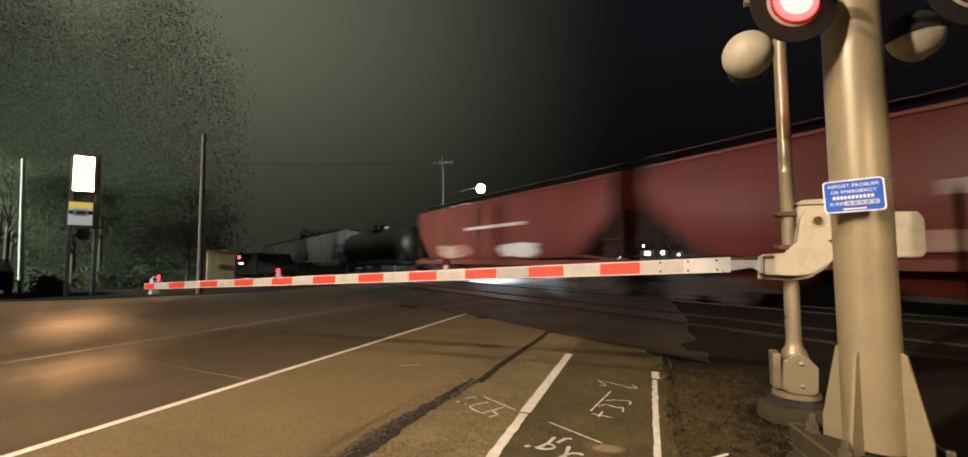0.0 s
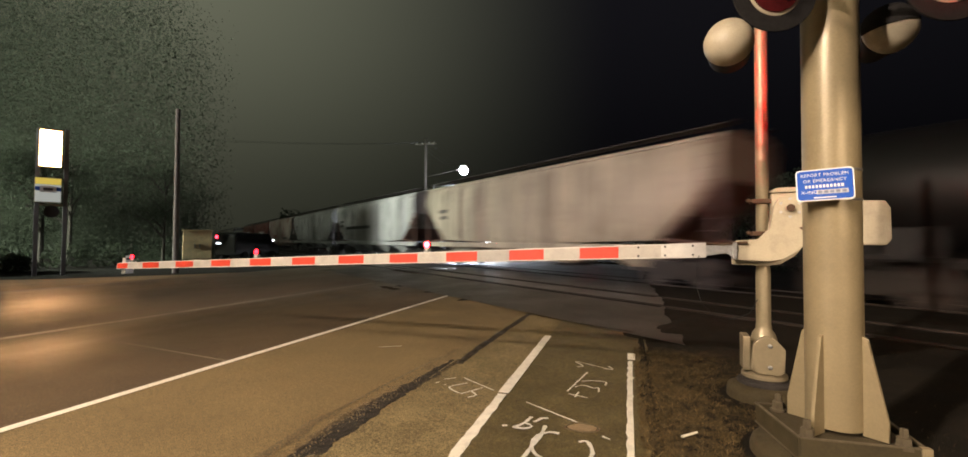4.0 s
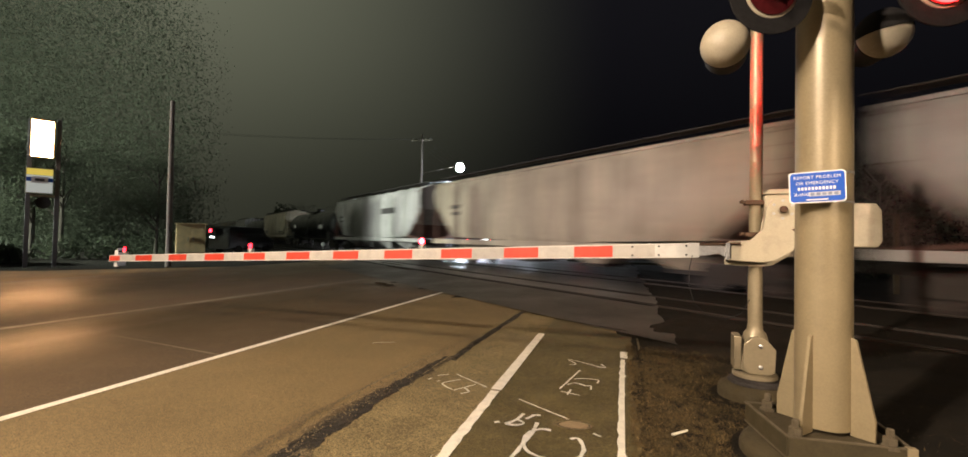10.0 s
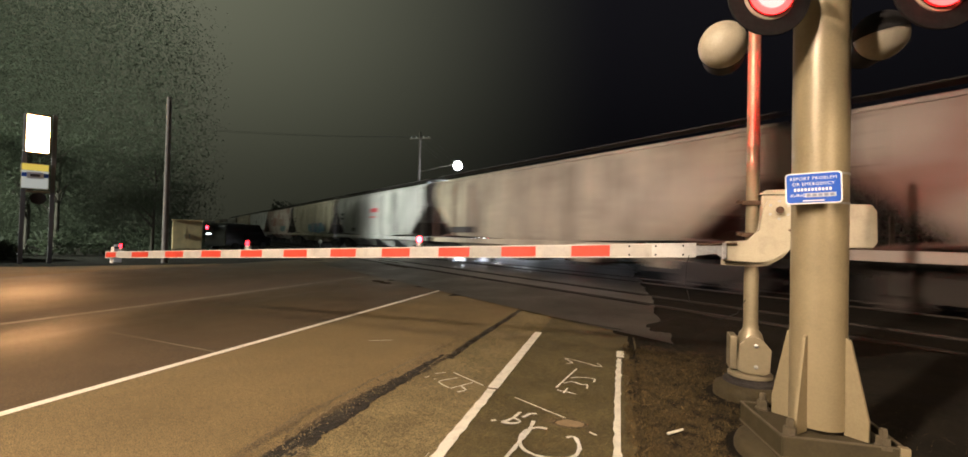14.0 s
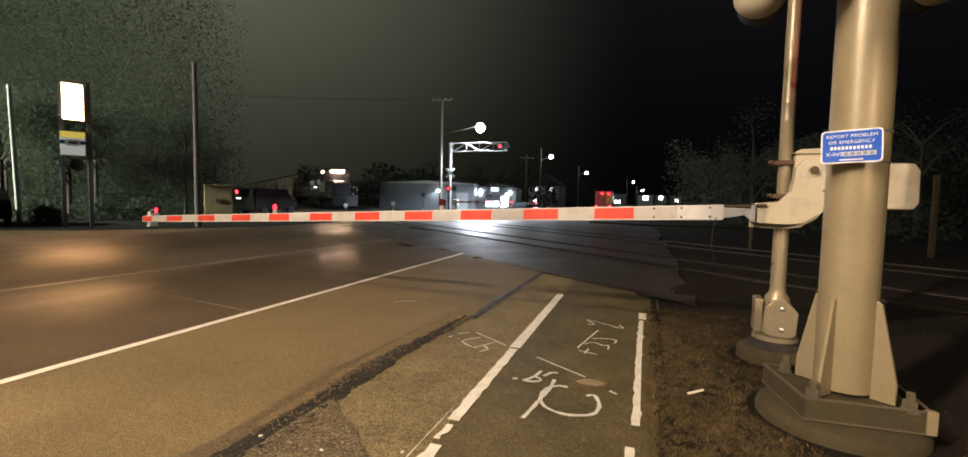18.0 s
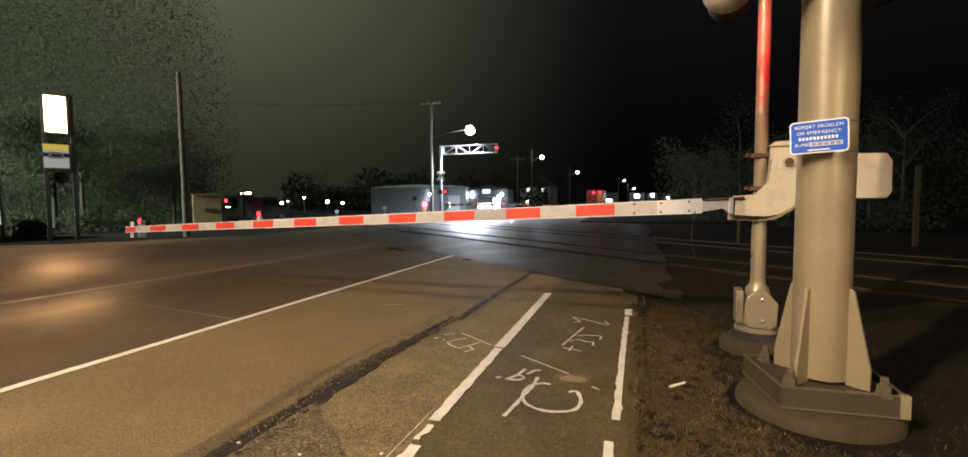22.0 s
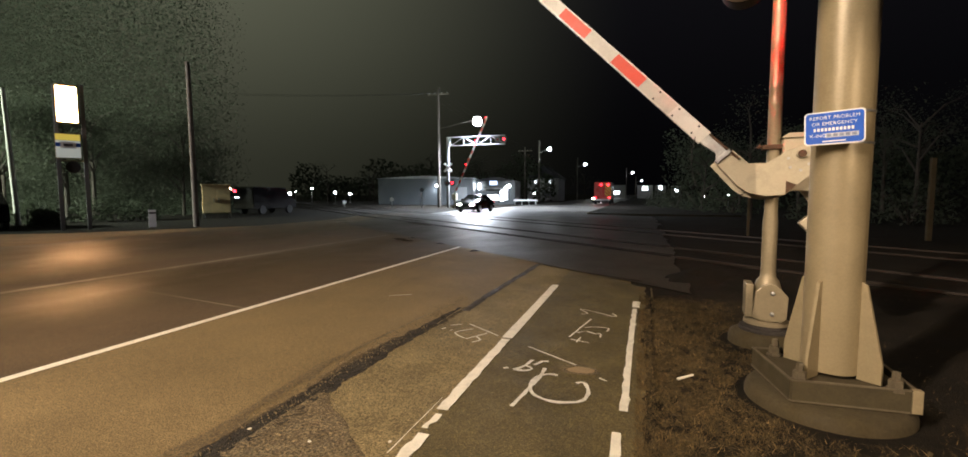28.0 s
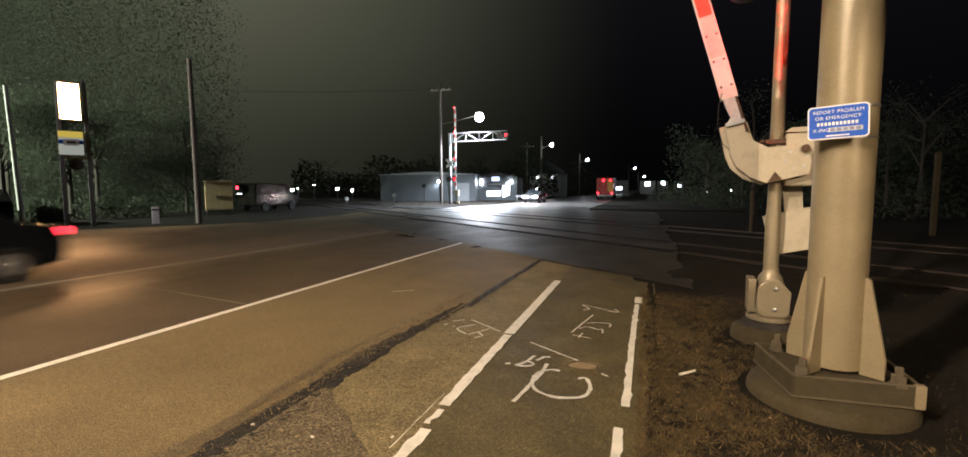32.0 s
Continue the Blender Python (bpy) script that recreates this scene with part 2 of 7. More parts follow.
M_WOOD = material("weathered_pole_wood", (0.13, 0.115, 0.095), 0.9, vary=0.35, scale=6, fine=40, bump=0.6)
M_DISC = material("sooty_black_disc", (0.014, 0.013, 0.013), 0.85, vary=0.3, scale=9, bump=0.1, spec=0.2, stain=0.3, stain_scale=8)
# pole wood made paler: the lamplight on it is put into the colour
M_LITWOOD = material("lamplit_pole_wood", (0.38, 0.38, 0.33), 0.7, vary=0.15, scale=4, bump=0.1)
M_CRUMBLE = material("crumbled_asphalt", (0.122, 0.092, 0.048), 0.8, vary=0.5, scale=5, fine=30, bump=1.0, bump_scale=60, stain=0.6, stain_scale=4, speck=60)
M_BARK = material("dark_bark", (0.035, 0.028, 0.021), 0.95, vary=0.4, scale=5, bump=0.8)
M_LEAF = material("dark_leaves", (0.055, 0.066, 0.042), 0.85, vary=0.2, scale=0.8, fine=6, bump=0.0)
def translucent(m, share):
    """Thin leaves also pass light on to their far side."""
    t = m.node_tree
    b, out = t.nodes["Principled BSDF"], t.nodes["Material Output"]
    tr = t.nodes.new("ShaderNodeBsdfTranslucent")
    t.links.new(b.inputs["Base Color"].links[0].from_socket, tr.inputs["Color"])
    mx = t.nodes.new("ShaderNodeMixShader")
    mx.inputs["Fac"].default_value = share
    t.links.new(b.outputs["BSDF"], mx.inputs[1])
    t.links.new(tr.outputs["BSDF"], mx.inputs[2])
    t.links.new(mx.outputs["Shader"], out.inputs["Surface"])


translucent(M_LEAF, 0.5)
M_WALLM = material("blue_grey_metal_siding", (0.09, 0.1, 0.108), 0.5, metal=0.2, vary=0.15, scale=1.2, bump=0.1, stain=0.3, stain_scale=0.6)
M_ROOF = material("light_metal_roof", (0.24, 0.25, 0.26), 0.45, metal=0.3, vary=0.12, scale=1.2, bump=0.1)
M_PLANK = material("pale_house_siding", (0.45, 0.45, 0.44), 0.7, vary=0.15, scale=1.5, bump=0.1)
M_SHINGLE = material("dark_shingles", (0.05, 0.05, 0.055), 0.9, vary=0.3, scale=3, bump=0.4)
M_TYRE = material("tyre_rubber", (0.018, 0.018, 0.018), 0.8, vary=0.3, scale=8, bump=0.2)
M_CARBLACK = material("black_car_paint", (0.006, 0.0065, 0.008), 0.16, vary=0.2, scale=3, bump=0.0, spec=0.4)
M_CARGREY = material("dark_grey_car_paint", (0.05, 0.052, 0.055), 0.18, metal=0.4, vary=0.2, scale=3, bump=0.0)
# red paint, brightened to hold the glow of the truck's own lamps
M_TRUCKRED = material("red_truck_paint_with_glow", (0.38, 0.022, 0.015), 0.3, vary=0.15, scale=3, bump=0.02, stain=0.3, stain_scale=1.5)
M_YELLOW = material("yellow_sheet", (0.7, 0.48, 0.04), 0.45, vary=0.1, scale=5, bump=0.02)
M_CARGLASS = material("tinted_car_glass", (0.01, 0.012, 0.014), 0.05, vary=0.2, scale=3, bump=0.0, spec=0.8)
M_LENS = material("dark_red_lens", (0.06, 0.008, 0.009), 0.15, vary=0.15, scale=20, bump=0.1)
M_WHEEL = material("railway_wheel_steel", (0.06, 0.05, 0.045), 0.6, metal=0.6, vary=0.3, scale=6, bump=0.2)
M_TRUCKF = material("grimy_cast_steel", (0.035, 0.03, 0.027), 0.8, metal=0.2, vary=0.35, scale=5, bump=0.3)
M_TANK = material("black_tank_paint", (0.009, 0.0085, 0.009), 0.42, vary=0.3, scale=1.2, bump=0.04, stain=0.4, stain_scale=0.8)
M_LOCO = material("black_locomotive_paint", (0.014, 0.013, 0.014), 0.4, vary=0.3, scale=1.5, bump=0.05, stain=0.3)
# cabinet metal with the warm light on it put into its bright tan
M_CABINET = material("warm_lit_cabinet_metal", (0.85, 0.66, 0.4), 0.4, metal=0.1, vary=0.12, scale=2.5, bump=0.05, stain=0.3, stain_scale=2)
G_LAMPW = glow("white_lamp_glow", (0.88, 0.94, 1.0), 400)
G_LAMPF = glow("far_white_lamp_glow", (0.9, 0.95, 1.0), 90)
G_RED = glow("red_lens_glow", (1.0, 0.012, 0.01), 26)
G_REDCORE = glow("red_lens_core", (1.0, 0.03, 0.025), 30)
G_REDBACK = glow("red_rear_lens_glow", (1.0, 0.008, 0.014), 900)
G_REDARM = glow("red_arm_light_glow", (1.0, 0.02, 0.03), 45)
G_REDFAR = glow("red_far_glow", (1.0, 0.014, 0.025), 10)
G_ADWHITE = glow("sign_panel_glow", (1.0, 0.5, 0.2), 85)
G_WINDOW = glow("lit_window_glow", (0.92, 0.96, 1.0), 5)
G_STORE = glow("store_front_glow", (0.88, 0.94, 1.0), 10)
G_HEAD = glow("headlight_glow", (1.0, 0.8, 0.74), 330)
G_TAIL = glow("tail_light_glow", (1.0, 0.03, 0.05), 10)
G_TRAINLAMP = glow("locomotive_lamp_glow", (1.0, 0.62, 0.40), 350)


def car_paint(name, colour, grime=0.5):
    return material(name, colour, 0.5, vary=0.14, scale=0.9, fine=5, bump=0.05, stain=grime, stain_scale=0.55, streak=0.75)


def fade_edges(m, centre, inner, outer, colour):
    """Lets dirt thin out from a line along y towards bare asphalt, with an uneven border."""
    t = m.node_tree
    b = t.nodes["Principled BSDF"]
    old = b.inputs["Base Color"].links[0].from_socket
    co = t.nodes.new("ShaderNodeTexCoord")
    sp = t.nodes.new("ShaderNodeSeparateXYZ")
    t.links.new(co.outputs["Object"], sp.inputs[0])
    nz = t.nodes.new("ShaderNodeTexNoise")
    nz.inputs["Scale"].default_value, nz.inputs["Detail"].default_value = 14.0, 6.0
    t.links.new(co.outputs["Object"], nz.inputs["Vector"])
    chain = sp.outputs["X"]
    for op, val in (("SUBTRACT", centre), ("ABSOLUTE", 0.0)):
        k = t.nodes.new("ShaderNodeMath")
        k.operation = op
        t.links.new(chain, k.inputs[0])
        k.inputs[1].default_value = val
        chain = k.outputs[0]
    k = t.nodes.new("ShaderNodeMath")
    k.operation = "MULTIPLY_ADD"
    k.inputs[1].default_value, k.inputs[2].default_value = 0.22, -0.11
    t.links.new(nz.outputs["Fac"], k.inputs[0])
    k2 = t.nodes.new("ShaderNodeMath")
    t.links.new(chain, k2.inputs[0])
    t.links.new(k.outputs[0], k2.inputs[1])
    r = t.nodes.new("ShaderNodeMapRange")
    r.inputs["From Min"].default_value, r.inputs["From Max"].default_value = inner, outer
    t.links.new(k2.outputs[0], r.inputs["Value"])
    x = t.nodes.new("ShaderNodeMix")
    x.data_type = "RGBA"
    t.links.new(r.outputs["Result"], x.inputs["Factor"])
    t.links.new(old, x.inputs["A"])
    x.inputs["B"].default_value = (*colour, 1)
    t.links.new(x.outputs["Result"], b.inputs["Base Color"])


M_SEAM = material("gritty_seam_dirt", (0.012, 0.009, 0.005), 0.85, vary=0.7, scale=6, fine=30, bump=0.8, bump_scale=70, stain=0.6, stain_scale=5, speck=55)
fade_edges(M_SEAM, -2.185, 0.1, 0.17, (0.09, 0.066, 0.03))
M_GRIT = material("pale_grit", (0.3, 0.26, 0.19), 0.8, vary=0.4, scale=9, bump=0.2)


def wheel_tracks(m):
    """Tyres have polished the lanes along two tracks; the strips between them stay rough."""
    t = m.node_tree
    b = t.nodes["Principled BSDF"]
    old = b.inputs["Roughness"].links[0].from_socket
    co = t.nodes.new("ShaderNodeTexCoord")
    sp = t.nodes.new("ShaderNodeSeparateXYZ")
    t.links.new(co.outputs["Object"], sp.inputs[0])
    mr = t.nodes.new("ShaderNodeMapRange")
    mr.inputs["From Min"].default_value, mr.inputs["From Max"].default_value = -17.0, -4.7
    t.links.new(sp.outputs["X"], mr.inputs["Value"])
    r = t.nodes.new("ShaderNodeValToRGB")
    r.color_ramp.interpolation = "B_SPLINE"
    stops = ((0.0, 0.22), (0.30, 0.0), (0.40, 0.0), (0.56, 0.3), (0.64, 0.3), (0.75, 0.0), (0.79, 0.0), (0.92, 0.3))
    for i, (pos, v) in enumerate(stops):
        e = r.color_ramp.elements[i] if i < 2 else r.color_ramp.elements.new(pos)
        e.position, e.color = pos, (v, v, v, 1)
    t.links.new(mr.outputs["Result"], r.inputs["Fac"])
    k = t.nodes.new("ShaderNodeMath")
    t.links.new(old, k.inputs[0])
    t.links.new(r.outputs["Color"], k.inputs[1])
    t.links.new(k.outputs[0], b.inputs["Roughness"])


wheel_tracks(M_TRAVEL)


# ---- mesh helpers ----
def obj(name, bm, mat, parent=None, label="", smooth_faces=False):
    me = bpy.data.meshes.new(name)
    bmesh.ops.recalc_face_normals(bm, faces=bm.faces[:])
    if smooth_faces:
        for f_ in bm.faces:
            f_.smooth = True
    bm.to_mesh(me)
    bm.free()
    me.materials.append(mat)
    if smooth_faces:
        me.set_sharp_from_angle(angle=radians(40))
    ob = new(name, me)
    if parent is not None:
        ob.parent = parent
    if label:
        ob["label"] = label
    return ob


def part(name, bm, mat, parent, label="", smooth_faces=False, at=None):
    ob = obj(name, bm, mat, parent, label, smooth_faces)
    if at is not None:
        ob.matrix_basis = at
    return ob


def thing(name, m, label, category, group=""):
    ob = new(name)
    ob.empty_display_size = 0.2
    ob.matrix_world = m
    return tagged(ob, label, category, group)


def add_box(bm, x0, x1, y0, y1, z0, z1, m=None, bevel=0.0):
    vs = [bm.verts.new((x, y, z)) for z in (z0, z1) for y in (y0, y1) for x in (x0, x1)]
    fs = [bm.faces.new([vs[i] for i in q]) for q in ((0, 2, 3, 1), (4, 5, 7, 6), (0, 1, 5, 4), (2, 6, 7, 3), (0, 4, 6, 2), (1, 3, 7, 5))]
    if bevel:
        es = list({e for f_ in fs for e in f_.edges})
        r = bmesh.ops.bevel(bm, geom=es, offset=bevel, segments=2, affect="EDGES", profile=0.5)
        vs = list({v for f_ in r["faces"] for v in f_.verts} | {v for v in vs if v.is_valid})
    if m is not None:
        bmesh.ops.transform(bm, matrix=m, verts=[v for v in vs if v.is_valid])
    return vs


def box(x0, x1, y0, y1, z0, z1, bevel=0.0, m=None):
    bm = bmesh.new()
    add_box(bm, x0, x1, y0, y1, z0, z1, m, bevel)
    return bm


def add_tube(bm, a, b, r, r2=None, seg=12, caps=True):
    a, b = Vector(a), Vector(b)
    r2 = r if r2 is None else r2
    ax = (b - a).normalized()
    u = ax.orthogonal().normalized()
    w = ax.cross(u)
    ra, rb = [], []
    for i in range(seg):
        k = 2 * math.pi * i / seg
        d = u * math.cos(k) + w * math.sin(k)
        ra.append(bm.verts.new(a + d * r))
        rb.append(bm.verts.new(b + d * r2))
    for i in range(seg):
        j = (i + 1) % seg
        bm.faces.new((ra[i], ra[j], rb[j], rb[i]))
    if caps:
        bm.faces.new(ra[::-1])
        bm.faces.new(rb)
    return ra + rb


def tube(a, b, r, r2=None, seg=12):
    bm = bmesh.new()
    add_tube(bm, a, b, r, r2, seg)
    return bm


def add_lathe(bm, profile, seg=24, m=None):
    """profile: (radius, height) pairs round the z axis."""
    rings = []
    for r, z in profile:
        rings.append([bm.verts.new((max(r, 1e-4) * math.cos(2 * math.pi * i / seg), max(r, 1e-4) * math.sin(2 * math.pi * i / seg), z)) for i in range(seg)])
    for q0, q1 in zip(rings, rings[1:]):
        for i in range(seg):
            j = (i + 1) % seg
            bm.faces.new((q0[i], q0[j], q1[j], q1[i]))
    bm.faces.new(rings[0][::-1])
    bm.faces.new(rings[-1])
    if m is not None:
        bmesh.ops.transform(bm, matrix=m, verts=[v for q in rings for v in q])


def lathe(profile, seg=24, m=None):
    bm = bmesh.new()
    add_lathe(bm, profile, seg, m)
    return bm


def add_prism(bm, pts, y0, y1, m=None):
    """A polygon in the xz plane, given thickness along y."""
    a = [bm.verts.new((x, y0, z)) for x, z in pts]
    b = [bm.verts.new((x, y1, z)) for x, z in pts]
    n_ = len(pts)
    bm.faces.new(a)
    bm.faces.new(b[::-1])
    for i in range(n_):
        j = (i + 1) % n_
        bm.faces.new((a[i], b[i], b[j], a[j]))
    if m is not None:
        bmesh.ops.transform(bm, matrix=m, verts=a + b)


def prism(pts, y0, y1, m=None, bevel=0.0):
    bm = bmesh.new()
    add_prism(bm, pts, y0, y1, m)
    if bevel:
        bmesh.ops.bevel(bm, geom=bm.edges[:], offset=bevel, segments=2, affect="EDGES", profile=0.5)
    return bm


def loft(sections, closed_ends=True):
    """sections: lists of equally many points, joined in order."""
    bm = bmesh.new()
    rings = [[bm.verts.new(p) for p in s] for s in sections]
    n_ = len(rings[0])
    for a, b in zip(rings, rings[1:]):
        for i in range(n_):
            j = (i + 1) % n_
            bm.faces.new((a[i], a[j], b[j], b[i]))
    if closed_ends:
        bm.faces.new(rings[0][::-1])
        bm.faces.new(rings[-1])
    return bm


def sheet(xs, ys, lift, height=zg, thick=0.0):
    """A grid of ground over xs, ys that follows the height of the ground."""
    bm = bmesh.new()
    g = [[bm.verts.new((x, y, height(x, y) + lift)) for x in xs] for y in ys]
    for r0, r1 in zip(g, g[1:]):
        for i in range(len(xs) - 1):
            bm.faces.new((r0[i], r0[i + 1], r1[i + 1], r1[i]))
    if thick:
        for e_row, flip in ((g[0], 0), (g[-1], 1)):
            low = [bm.verts.new((v.co.x, v.co.y, v.co.z - thick)) for v in e_row]
            for i in range(len(e_row) - 1):
                bm.faces.new((e_row[i], low[i], low[i + 1], e_row[i + 1]))
        for col in (0, -1):
            side = [r[col] for r in g]
            low = [bm.verts.new((v.co.x, v.co.y, v.co.z - thick)) for v in side]
            for i in range(len(side) - 1):
                bm.faces.new((side[i], low[i], low[i + 1], side[i + 1]))
    return bm


def span(a, b, step):
    n_ = max(1, round((b - a) / step))
    return [a + (b - a) * i / n_ for i in range(n_ + 1)]


def structure(ob, label):
    return tagged(ob, label, kind="structure")


def ribbon(pts, width, lift, jag=0.0, step=0.12, seed=1, ragged=(1, 1), freq=4.0, taper=False):
    """A painted stripe along a line on the ground; ragged says how uneven its right and left edges are."""
    bm = bmesh.new()
    rows_, run = [], 0.0
    total = sum((Vector(b) - Vector(a)).length for a, b in zip(pts, pts[1:]))
    for a, b in zip(pts, pts[1:]):
        a, b = Vector((*a, 0)), Vector((*b, 0))
        n_ = max(1, round((b - a).length / step))
        side = (b - a).normalized().cross(Vector((0, 0, 1)))
        for i in range(n_ + 1):
            if rows_ and i == 0:
                continue
            p = a.lerp(b, i / n_)
            d = run + (b - a).length * i / n_
            wd = width * (1 - 0.85 * smooth((d / total - 0.6) / 0.4)) if taper else width
            cut = [jag * k * (0.5 + 0.5 * noise.noise((d * freq, seed * 7.3, e * 3.1)) + 0.25 * noise.noise((d * freq * 4, seed, e))) for e, k in enumerate(ragged)]
            q0, q1 = p + side * (wd / 2 - min(cut[0], wd * 0.42)), p - side * (wd / 2 - min(cut[1], wd * 0.42))
            rows_.append([bm.verts.new((q.x, q.y, zg(q.x, q.y) + lift)) for q in (q0, q1)])
        run += (b - a).length
    for r0, r1 in zip(rows_, rows_[1:]):
        bm.faces.new((r0[0], r0[1], r1[1], r1[0]))
    return bm


def add_path(bm, pts, r, seg=5):
    """One unbroken tube along points."""
    rings = []
    for i, p in enumerate(pts):
        ax = (Vector(pts[min(i + 1, len(pts) - 1)]) - Vector(pts[max(i - 1, 0)])).normalized()
        u = ax.cross(Vector((0.13, 0.21, 1))).normalized()
        w = ax.cross(u)
        rings.append([bm.verts.new(Vector(p) + (u * math.cos(6.2832 * k / seg) + w * math.sin(6.2832 * k / seg)) * r) for k in range(seg)])
    for a, b in zip(rings, rings[1:]):
        for k in range(seg):
            bm.faces.new((a[k], a[(k + 1) % seg], b[(k + 1) % seg], b[k]))


# ---- ground and roads ----
near = lambda a, b, s, c, d: sorted(set([a + (c - a) * i / 8 for i in range(8)] + span(c, d, s) + [d + (b - d) * i / 8 for i in range(1, 9)]))
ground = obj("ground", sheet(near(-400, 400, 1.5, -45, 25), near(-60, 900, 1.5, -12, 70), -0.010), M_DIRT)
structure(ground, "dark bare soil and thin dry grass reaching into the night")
road = obj("road", sheet(span(-17, 0.0, 0.8), span(-30, 30, 0.6), 0.0, thick=0.05), M_ASPHALT)
structure(road, "damp worn brown-grey asphalt road with a white edge line")
road_far = obj("road_far", sheet(span(-14.2, -3.2, 1.0), near(30.0, 600, 2.0, 30.0, 120), 0.0, thick=0.05), M_WETROAD)
structure(road_far, "wet asphalt road beyond the crossing lit by street lamps")
travel = obj("travel_lane", sheet(span(-16.98, -4.73, 0.8), span(-30, 30, 0.6), 0.003), M_TRAVEL)
structure(travel, "damp polished brown-grey travel lanes of the road")


def lane_end(x):
    """Where the bicycle lane's asphalt stops before the crossing."""
    ends = [(-2.1, 9.35), (-1.5, 9.25), (-1.0, 8.92), (-0.35, 8.15), (0.14, 7.5), (0.5, 6.9)]
    for (xa, ya), (xb, yb) in zip(ends, ends[1:]):
        if xa <= x <= xb:
            return ya + (yb - ya) * (x - xa) / (xb - xa)
    return ends[-1][1] if x > 0 else ends[0][1]


def lane_strip(x0, x1):
    bm = bmesh.new()
    xs, n_ = span(x0, x1, 0.1), 150
    rows_ = []
    for i in range(n_ + 1):
        row = []
        for x in xs:
            y = -8 + (lane_end(x) + 0.05 * noise.noise((x * 4, 2.2, 0)) + 8) * i / n_
            q = x
            if x > 0.05:
                q += 0.07 * noise.noise((y * 2.3, 1.7, 0)) + 0.04 * noise.noise((y * 9, 4.1, 0)) + 0.1 * smooth((y - 6.2) / 0.6)
            row.append(bm.verts.new((q, y, zg(q, y) + 0.014)))
        rows_.append(row)
    for r0, r1 in zip(rows_, rows_[1:]):
        for k in range(len(xs) - 1):
            bm.faces.new((r0[k], r0[k + 1], r1[k + 1], r1[k]))
    for side in ([r[0] for r in rows_], [r[-1] for r in rows_], rows_[-1]):
        low = [bm.verts.new((v.co.x, v.co.y, v.co.z - 0.05)) for v in side]
        for k in range(len(side) - 1):
            bm.faces.new((side[k], side[k + 1], low[k + 1], low[k]))
    return bm


structure(obj("lane_shoulder", lane_strip(-2.1, -1.2), M_SHOULDER), "worn pale brown asphalt strip between the gutter seam and the lane line")
structure(obj("bike_lane", lane_strip(-1.2, 0.12), M_ASPHALT2), "rough dark grey asphalt bicycle lane beside the verge")
side_road = obj("side_road", sheet(span(-120, -17.0, 3.0), span(-14, 10.2, 1.0), -0.002, thick=0.05), M_ASPHALT)
structure(side_road, "damp side road joining the main road")


def corner_apron():
    bm = bmesh.new()
    pts = [(-17, 10.1), (-23, 10.1), (-20.6, 11.6), (-19.2, 13.8), (-17.6, 16.2), (-17, 17.2)]
    bm.faces.new([bm.verts.new((x, y, zg(x, y) - 0.006)) for x, y in pts])
    return bm


structure(obj("corner_apron", corner_apron(), M_ASPHALT), "asphalt corner between the side road and the main road")


def crossing_panel(d0, d1):
    """Darker patch of asphalt across both tracks, as wide as the road."""
    bm = bmesh.new()
    rows_ = []
    for d in span(d0, d1, 0.12):
        s0 = (0.75 + 0.25 * noise.noise((d * 0.7, 3.3, 0)) + 0.08 * noise.noise((d * 3.1, 1.3, 0)) - TN.x * d) / TT.x
        s1 = (-16.9 - TN.x * d) / TT.x
        row = []
        for s in span(s0, s1, 1.2)[:17]:
            p = TN * d + TT * s
            row.append(bm.verts.new((p.x, p.y, zg(p.x, p.y) + 0.018)))
        while len(row) < 17:
            p = TN * d + TT * s1
            row.append(bm.verts.new((p.x, p.y, zg(p.x, p.y) + 0.018)))
        rows_.append(row)
    for r0, r1 in zip(rows_, rows_[1:]):
        for i in range(16):
            bm.faces.new((r0[i], r0[i + 1], r1[i + 1], r1[i]))
    return bm


structure(obj("crossing_approach", crossing_panel(6.12, 8.7), M_APPROACH), "dull dark asphalt ramp before the rails")
structure(obj("crossing_surface", crossing_panel(8.7, 24.0), M_CROSSING), "dark damp asphalt between and around the rails of the crossing")


